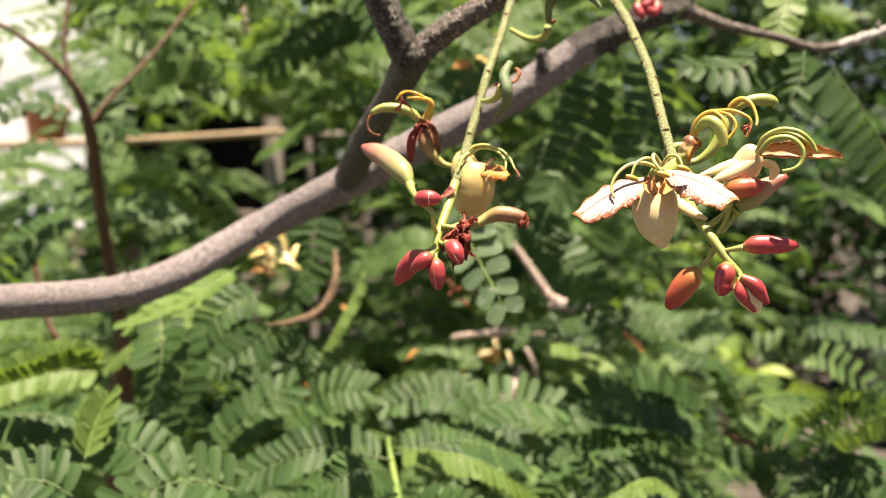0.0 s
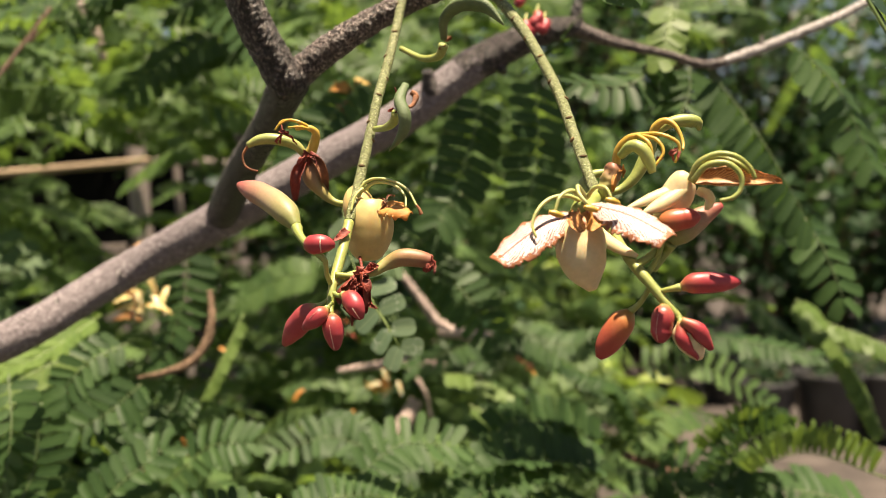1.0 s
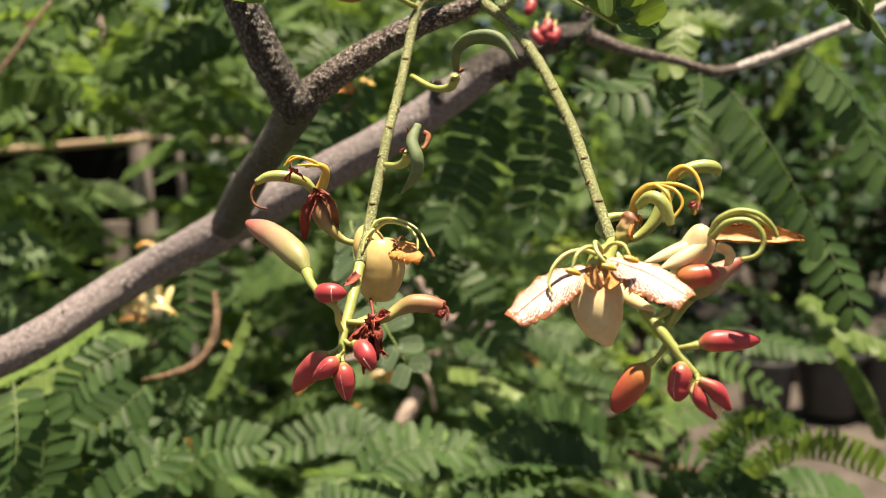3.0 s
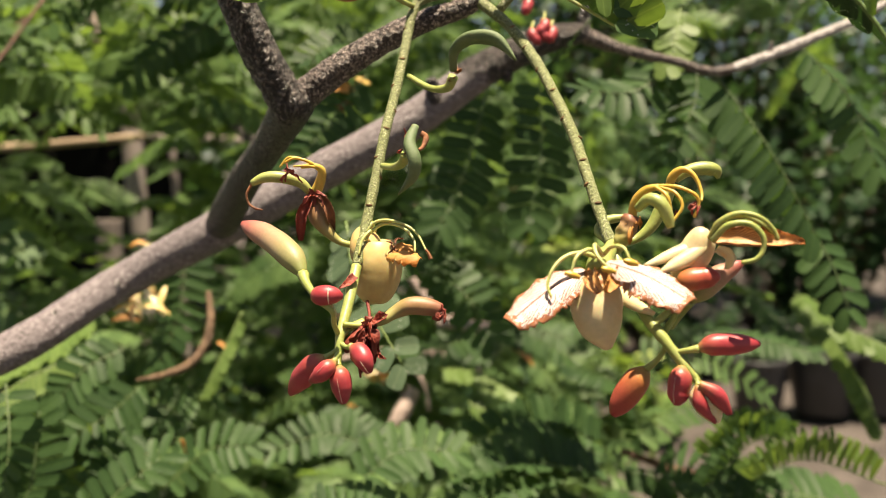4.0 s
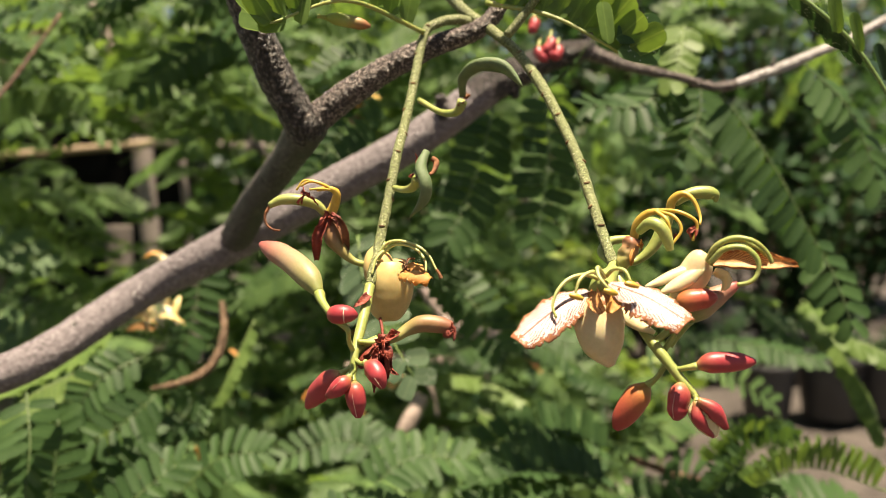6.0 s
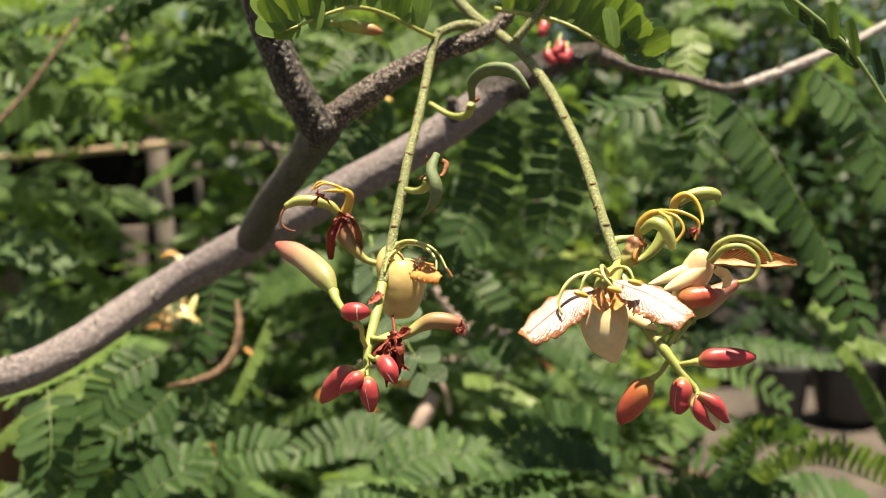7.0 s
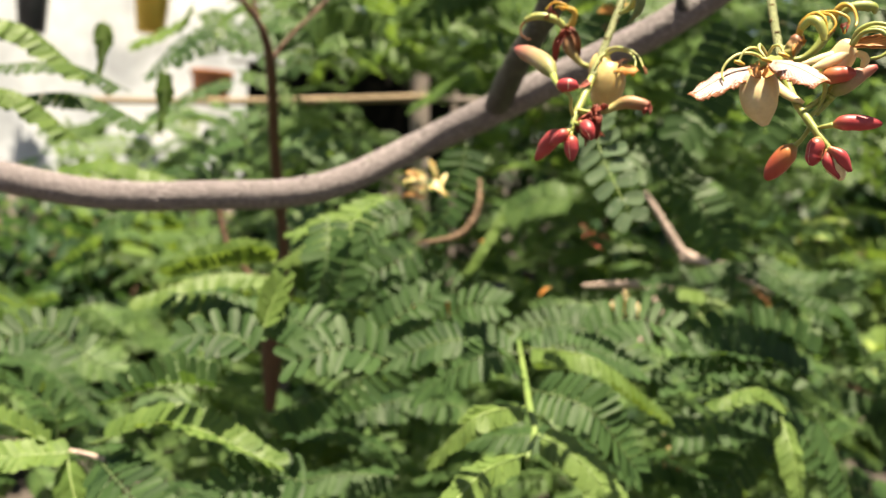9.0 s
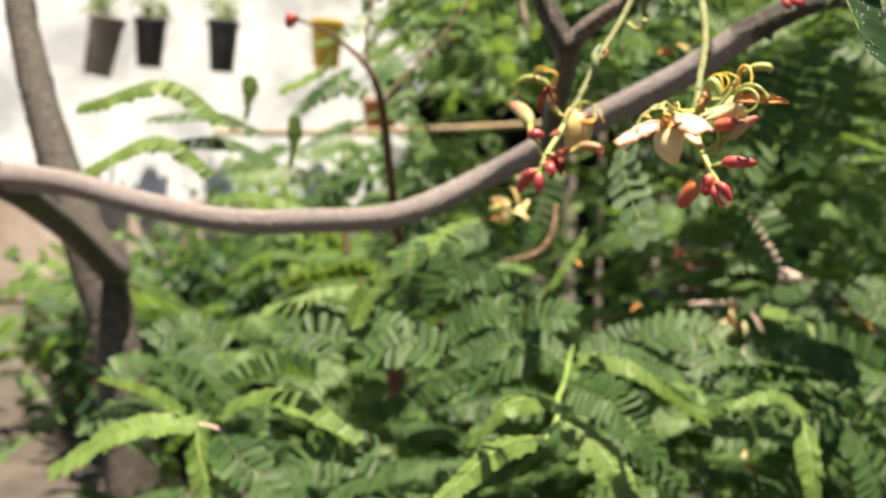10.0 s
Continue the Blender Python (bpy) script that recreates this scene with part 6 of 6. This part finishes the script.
RUSTY_BUD = graded("rusty_bud", [(0.0, (0.25, 0.33, 0.06)), (0.5, (0.30, 0.33, 0.08)), (0.75, (0.30, 0.17, 0.06)), (1.0, (0.24, 0.085, 0.04))], 0.5)
bud(tk, [(-0.0052, 0.2156, 0.6629)], [(-0.0033, 0.2155, 0.6626), (-0.0007, 0.2153, 0.6622), (0.0025, 0.2151, 0.6615), (0.0061, 0.2149, 0.6606)], 0.0014, RUSTY_BUD, tb, "rusty green bud", False, 1.1)

# ---- the nursery behind ----
WALL = plain("white_sheet", [(0.38, (0.34, 0.37, 0.42)), (0.52, (0.50, 0.54, 0.60)), (0.7, (0.68, 0.71, 0.75))], 2.6, 14, 0.7, 0.002)
WOOD = plain("weathered_wood", [(0.3, (0.17, 0.14, 0.125)), (0.7, (0.34, 0.29, 0.265))], 6, 60, 0.85, 0.002, stretch=(3, 3, 0.4))
BAMBOO = plain("bamboo", [(0.3, (0.25, 0.18, 0.11)), (0.7, (0.40, 0.30, 0.19))], 8, 120, 0.6, 0.0006)
POT = plain("black_plastic", [(0.3, (0.022, 0.022, 0.024)), (0.7, (0.05, 0.05, 0.054))], 10, 150, 0.5, 0.0005)


def pot(at, r, h, name="plant_pot"):
    at = Vector(at)
    ob = thing(name, at, "black plastic nursery pot full of soil", "pot", "nursery pots")
    def turned(prof):
        seg, vs, fs = 32, [], []
        for rr, hh in prof:
            for j in range(seg):
                a = 2 * math.pi * j / seg
                vs.append(Vector((r * rr * math.cos(a), r * rr * math.sin(a), h * hh)))
        for k in range(len(prof) - 1):
            for j in range(seg):
                fs.append((k * seg + j, k * seg + (j + 1) % seg, (k + 1) * seg + (j + 1) % seg, (k + 1) * seg + j))
        return vs, fs

    part("body", turned([(0.01, 0.0), (0.76, 0.0), (0.78, 0.02), (0.86, 0.35), (0.87, 0.36), (0.985, 0.89)]), POT, ob)
    part("rim", turned([(0.985, 0.89), (1.06, 0.885), (1.075, 0.90), (1.075, 0.985), (1.06, 1.0), (0.99, 1.0), (0.97, 0.98), (0.95, 0.86)]), POT, ob, "rolled plastic rim")
    part("soil", turned([(0.955, 0.87), (0.6, 0.90), (0.3, 0.885), (0.01, 0.90)]), GROUND, ob, "dark potting soil")
    return ob


def sprigs(at, r, h, count, mat, seed, leaf_l=0.03, leaf_w=0.014, label="small leafy plant", name="potted_plant"):
    """A bushy plant: thin stems and many small leaves in one crown."""
    rnd = random.Random(seed)
    at = Vector(at)
    ob = thing(name, at, label, "plant")
    base_v = np.array([tuple(v) for v in FLAT[0]])
    base_f = np.array(FLAT[1])
    vs, fs, uv, n = [], [], [], 0
    stems = []
    for k in range(max(5, count // 60)):
        a, q = rnd.uniform(0, 6.28), r * math.sqrt(rnd.random())
        top = Vector((q * math.cos(a), q * math.sin(a), h * rnd.uniform(0.6, 1.0)))
        stems.append(([Vector((top.x * 0.15, top.y * 0.15, 0)), Vector((top.x * 0.6, top.y * 0.6, top.z * 0.55)), top]))
    part("stem", join(*[tube(s, [0.004, 0.003, 0.0015], 5, 8) for s in stems]), BROWN_TWIG, ob)
    for _ in range(count):
        s = stems[rnd.randrange(len(stems))]
        line = spline(s, 8)
        c = line[rnd.randint(2, 8)] + Vector((rnd.gauss(0, 1), rnd.gauss(0, 1), rnd.gauss(0, 1))) * r * 0.16
        e = Euler((rnd.uniform(-0.9, 0.9), rnd.uniform(-0.9, 0.9), rnd.uniform(0, 6.28)))
        a = np.array(e.to_matrix()) @ np.diag((leaf_l * rnd.uniform(0.7, 1.2), leaf_w, leaf_l))
        vs.append(base_v @ a.T + np.array(c))
        fs.append(base_f + n)
        uv.append(np.array(FLAT[2]))
        n += len(base_v)
    part("crown", (np.concatenate(vs), [tuple(map(int, q)) for q in np.concatenate(fs)], np.concatenate(uv)), mat, ob)
    return ob



def box_mesh(name, centre, size, mat, bevel=0.0):
    bm = bmesh.new()
    bmesh.ops.create_cube(bm, size=1.0, matrix=Matrix.LocRotScale(centre, None, size))
    if bevel:
        bmesh.ops.bevel(bm, geom=bm.edges[:], offset=bevel, segments=2, affect="EDGES")
    me = bpy.data.meshes.new(name)
    bm.to_mesh(me)
    bm.free()
    me.materials.append(mat)
    return me


# white wall of the yard, with plants hung on it
wall = new("wall_back", box_mesh("wall_back", (0, 0, 1.25), (5.0, 0.12, 2.5), WALL))
wall.location, wall.rotation_euler = (-3.1, 2.55, 0), (radians(-9), 0, radians(45))
tagged(wall, "white painted yard wall in sunlight", "wall", kind="structure")

PLINTH = plain("bare_plaster", [(0.3, (0.20, 0.155, 0.135)), (0.5, (0.30, 0.245, 0.22)), (0.7, (0.40, 0.345, 0.315))], 5.0, 60, 0.9, 0.004)
base = new("wall_base", box_mesh("wall_base", (0, -0.075, 0.23), (5.0, 0.05, 0.46), PLINTH, 0.008))
base.location, base.rotation_euler = wall.location, wall.rotation_euler
tagged(base, "bare pinkish-brown plaster base of the yard wall", "wall", kind="structure")

# bamboo rail, posts and black netting
bam = thing("bamboo_rail", (-0.5923, 1.6329, 0.7184), "weathered bamboo pole tied across posts", "pole")
part("pole", tube([(-1.3448, 1.7440, 0.6943), (-0.9735, 1.7232, 0.7041), (-0.6234, 1.7168, 0.7233), (-0.4181, 1.7129, 0.7388), (-0.3954, 1.7121, 0.7402)], [0.0072, 0.0076, 0.0076, 0.0066], 12, 60, 0.0006, 30, at=bam.location), BAMBOO, bam)
bam = thing("bamboo_rail", (-0.3251, 1.6974, 0.7358), "thin grey bamboo pole tied across posts", "pole")
part("pole", tube([(-0.4504, 1.7716, 0.7420), (-0.3401, 1.7722, 0.7428), (-0.2359, 1.7721, 0.7366), (-0.0641, 1.7807, 0.7334)], [0.0072, 0.0076, 0.0076, 0.0066], 12, 40, 0.0006, 30, at=bam.location), WOOD, bam)


def post(px, r, lean, label):
    p = Vector(px)
    ob = thing("wooden_post", (p.x, p.y, 0), label, "post", "posts")
    part("post", tube([Vector((lean, 0, -0.05)), Vector((lean * 0.5, 0, p.z * 0.6)), Vector((0, 0, p.z - 0.01)), Vector((0, 0, p.z))], [r * 1.1, r * 1.05, r, r * 0.9], 12, 24, 0.004, 14), WOOD, ob)


post((-0.4299, 1.7467, 0.8260), 0.019, 0.04, "weathered grey wooden post")
post((-0.5080, 1.8806, 0.5740), 0.026, 0.0, "short weathered grey wooden post")
post((-0.3632, 1.7977, 0.7759), 0.007, 0.03, "thin weathered wooden stake")
post((-0.5999, 1.4746, 0.5659), 0.024, 0.0, "short pale wooden post")
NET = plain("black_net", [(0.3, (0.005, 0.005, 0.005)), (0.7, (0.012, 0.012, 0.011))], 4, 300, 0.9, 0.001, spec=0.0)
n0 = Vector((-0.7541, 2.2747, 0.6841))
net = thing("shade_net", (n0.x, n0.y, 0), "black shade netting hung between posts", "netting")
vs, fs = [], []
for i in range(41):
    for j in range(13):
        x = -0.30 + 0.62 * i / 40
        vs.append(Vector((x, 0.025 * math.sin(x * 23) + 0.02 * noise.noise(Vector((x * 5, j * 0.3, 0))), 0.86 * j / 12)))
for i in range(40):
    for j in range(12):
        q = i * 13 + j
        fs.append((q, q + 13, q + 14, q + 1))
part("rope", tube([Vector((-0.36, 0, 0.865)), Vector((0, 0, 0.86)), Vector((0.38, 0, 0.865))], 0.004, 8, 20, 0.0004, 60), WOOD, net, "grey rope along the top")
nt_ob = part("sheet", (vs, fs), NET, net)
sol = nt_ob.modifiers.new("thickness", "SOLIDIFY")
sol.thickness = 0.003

# pots on the ground
for k, (px, r, h) in enumerate((((1.0866, 2.3171, 0.0072), 0.075, 0.15), ((1.2596, 2.3013, -0.0172), 0.09, 0.17), ((1.4139, 2.2870, -0.0414), 0.09, 0.17), ((1.1850, 2.8063, -0.0864), 0.08, 0.16), ((1.4283, 2.7859, -0.0846), 0.09, 0.17))):
    b = Vector(px)
    pot((b.x, b.y, 0.02), r, h)
    sprigs((b.x, b.y, 0.02 + h * 0.85), r * 1.15, 0.07, 320, LEAF_BLUE, 50 + k, 0.016, 0.008, "low bushy seedling in a nursery pot")

# pots hung on the pale wall
TERRA = plain("terracotta", [(0.3, (0.42, 0.14, 0.06)), (0.7, (0.58, 0.24, 0.11))], 20, 150, 0.8, 0.0008)
YELLOW = plain("yellow_pot", [(0.3, (0.62, 0.38, 0.04)), (0.7, (0.75, 0.5, 0.08))], 20, 150, 0.6, 0.0005)
for px, r, h, mat, label in (((-2.5824, 2.8696, 1.0318), 0.065, 0.20, POT, "black plastic pot hung on the wall"), ((-2.3692, 3.0828, 1.0422), 0.065, 0.22, POT, "black plastic pot hung on the wall"),
                             ((-2.0411, 3.4109, 1.1090), 0.075, 0.21, YELLOW, "yellow plastic pot hung on the wall"), ((-1.8467, 3.6053, 0.8315), 0.09, 0.15, TERRA, "small terracotta pot hung on the wall"),
                             ((-2.7284, 2.7236, 0.9765), 0.07, 0.25, WOOD, "grey wooden planter hung on the wall")):
    pt = pot(px, r, h, "wall_pot")
    for piece in pt.children:
        if piece.name.split(".")[0] != "soil":
            piece.data.materials[0] = mat
    tagged(pt, label)
    if mat in (POT, WOOD):
        sprigs((px[0], px[1], px[2] + h * 0.88), r * 0.9, 0.11, 60, LEAF_YOUNG, 400 + round(px[0] * -10), 0.05, 0.012, "thin green tuft growing in a hung pot", "wall_plant")
pt.rotation_euler = (0, radians(12), 0)

# low plants by the trunk and the wall
for k, (px, h, r) in enumerate((((-1.1009, 1.2446, 0.3053), 0.42, 0.2), ((-1.4402, 1.4226, 0.2477), 0.40, 0.2), ((-1.0635, 1.4804, 0.3327), 0.46, 0.2), ((-1.0117, 1.7212, 0.3441), 0.45, 0.22), ((-1.6298, 1.9993, 0.2981), 0.5, 0.3), ((-1.4529, 2.2991, 0.3860), 0.55, 0.3))):
    sprigs((px[0], px[1], 0), r, h, 900, LEAF_MASS if k % 2 else LEAF_BLUE, 90 + k, 0.045, 0.02, "low leafy nursery plant in the ground", "low_plant")

# ground cover under and behind the tree
for k in range(16):
    rnd = random.Random(300 + k)
    x, y = -0.62 + 0.3 * (k % 4) + rnd.uniform(-0.08, 0.08), 1.45 + 0.32 * (k // 4) + rnd.uniform(-0.08, 0.08)
    sprigs((x, y, 0), 0.19, 0.16 + 0.05 * (k // 4) + rnd.uniform(-0.02, 0.04), 520, LEAF_BLUE if k % 3 else LEAF_MASS, 320 + k, 0.045, 0.019, "low dark green ground-cover plant", "ground_cover_plant")

# broad-leaved plants catching the sun
for k, (px, h, r, n) in enumerate((((0.6553, 2.1202, 0.1761), 0.27, 0.12, 22), ((0.6064, 2.6321, 0.4403), 0.5, 0.14, 30), ((0.5823, 2.6853, 0.4504), 0.52, 0.16, 30), ((-0.8366, 1.5569, 0.4454), 0.42, 0.14, 26))):
    sprigs((px[0], px[1], 0), r, px[2] + 0.06, n * 3, LEAF_YOUNG, 120 + k, 0.10, 0.045, "broad-leaved yellow-green plant in the sun", "broad_leaf_plant")

sprigs((-1.1365, 1.7233, 0), 0.13, 0.5638, 900, LEAF_FRESH, 140, 0.034, 0.016, "yellow-green bushy plant near the wall", "potted_plant")



def sunny_sprig(foot, tips, size, label):
    """A slender plant holding a few broad bright leaves in the sun."""
    ob = thing("broad_leaf_plant", (foot[0], foot[1], 0), label, "plant")
    o = ob.location
    for k, tp in enumerate(tips):
        tp = Vector(tp)
        part("stem", tube([Vector((0, 0, -0.01)), Vector((0.02, 0.01 * k, tp.z * 0.6)), tp - o + Vector((0, 0.01, -0.004))], [size * 0.07, size * 0.055, size * 0.03], 7, 14), RACHIS, ob)
        out = Vector((math.cos(2.1 * k + 0.4), -0.35, 0.18 * math.sin(1.7 * k))).normalized() * size
        b = tp - o - out * 0.5
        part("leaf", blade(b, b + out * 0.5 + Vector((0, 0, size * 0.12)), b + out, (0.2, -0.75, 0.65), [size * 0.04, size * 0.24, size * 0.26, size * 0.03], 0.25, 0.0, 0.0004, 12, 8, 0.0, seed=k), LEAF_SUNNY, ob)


sunny_sprig((0.6546, 1.9491, 0.1847), ((0.6531, 1.9554, 0.2450), (0.5901, 1.9694, 0.2235), (0.5587, 2.0032, 0.2750)), 0.085, "slender plant with broad bright leaves in the sun")
sunny_sprig((0.27, 1.09, 0), ((0.2492, 1.0415, 0.5586), (0.228, 1.05, 0.552), (0.262, 1.06, 0.548), (0.24, 1.05, 0.535)), 0.036, "young plant with glossy bright leaves in the sun")

# shrubs all round
for k, (x, y, r, h, c, ll) in enumerate(((0.75, 3.5, 0.6, 1.9, 5200, 0.045), (1.75, 3.7, 0.7, 2.2, 5200, 0.045), (0.05, 3.7, 0.6, 1.8, 4200, 0.05), (-0.75, 3.5, 0.5, 1.5, 3600, 0.05), (2.7, 3.0, 0.6, 1.5, 3600, 0.05), (0.1, 2.2, 0.3, 0.7, 1500, 0.04), (-1.0, 2.4, 0.3, 0.42, 1600, 0.04), (-1.5, 2.8, 0.35, 0.45, 1600, 0.045), (-0.6, 1.9, 0.22, 0.36, 1000, 0.03), (1.3, 4.6, 0.9, 3.0, 5000, 0.07), (-0.4, 4.8, 0.9, 3.0, 5000, 0.07), (2.7, 4.7, 0.8, 1.95, 4000, 0.07), (0.45, 2.9, 0.35, 0.9, 2600, 0.04), (1.0, 3.0, 0.4, 1.0, 2800, 0.04), (1.6, 3.1, 0.4, 1.0, 2800, 0.04), (2.2, 3.0, 0.45, 1.1, 2800, 0.04))):
    sprigs((x, y, 0), r, h, int(c * 0.6), LEAF_BLUE, 70 + k, ll * 1.5, ll * 0.62, "dense dark green garden shrub", "shrub")
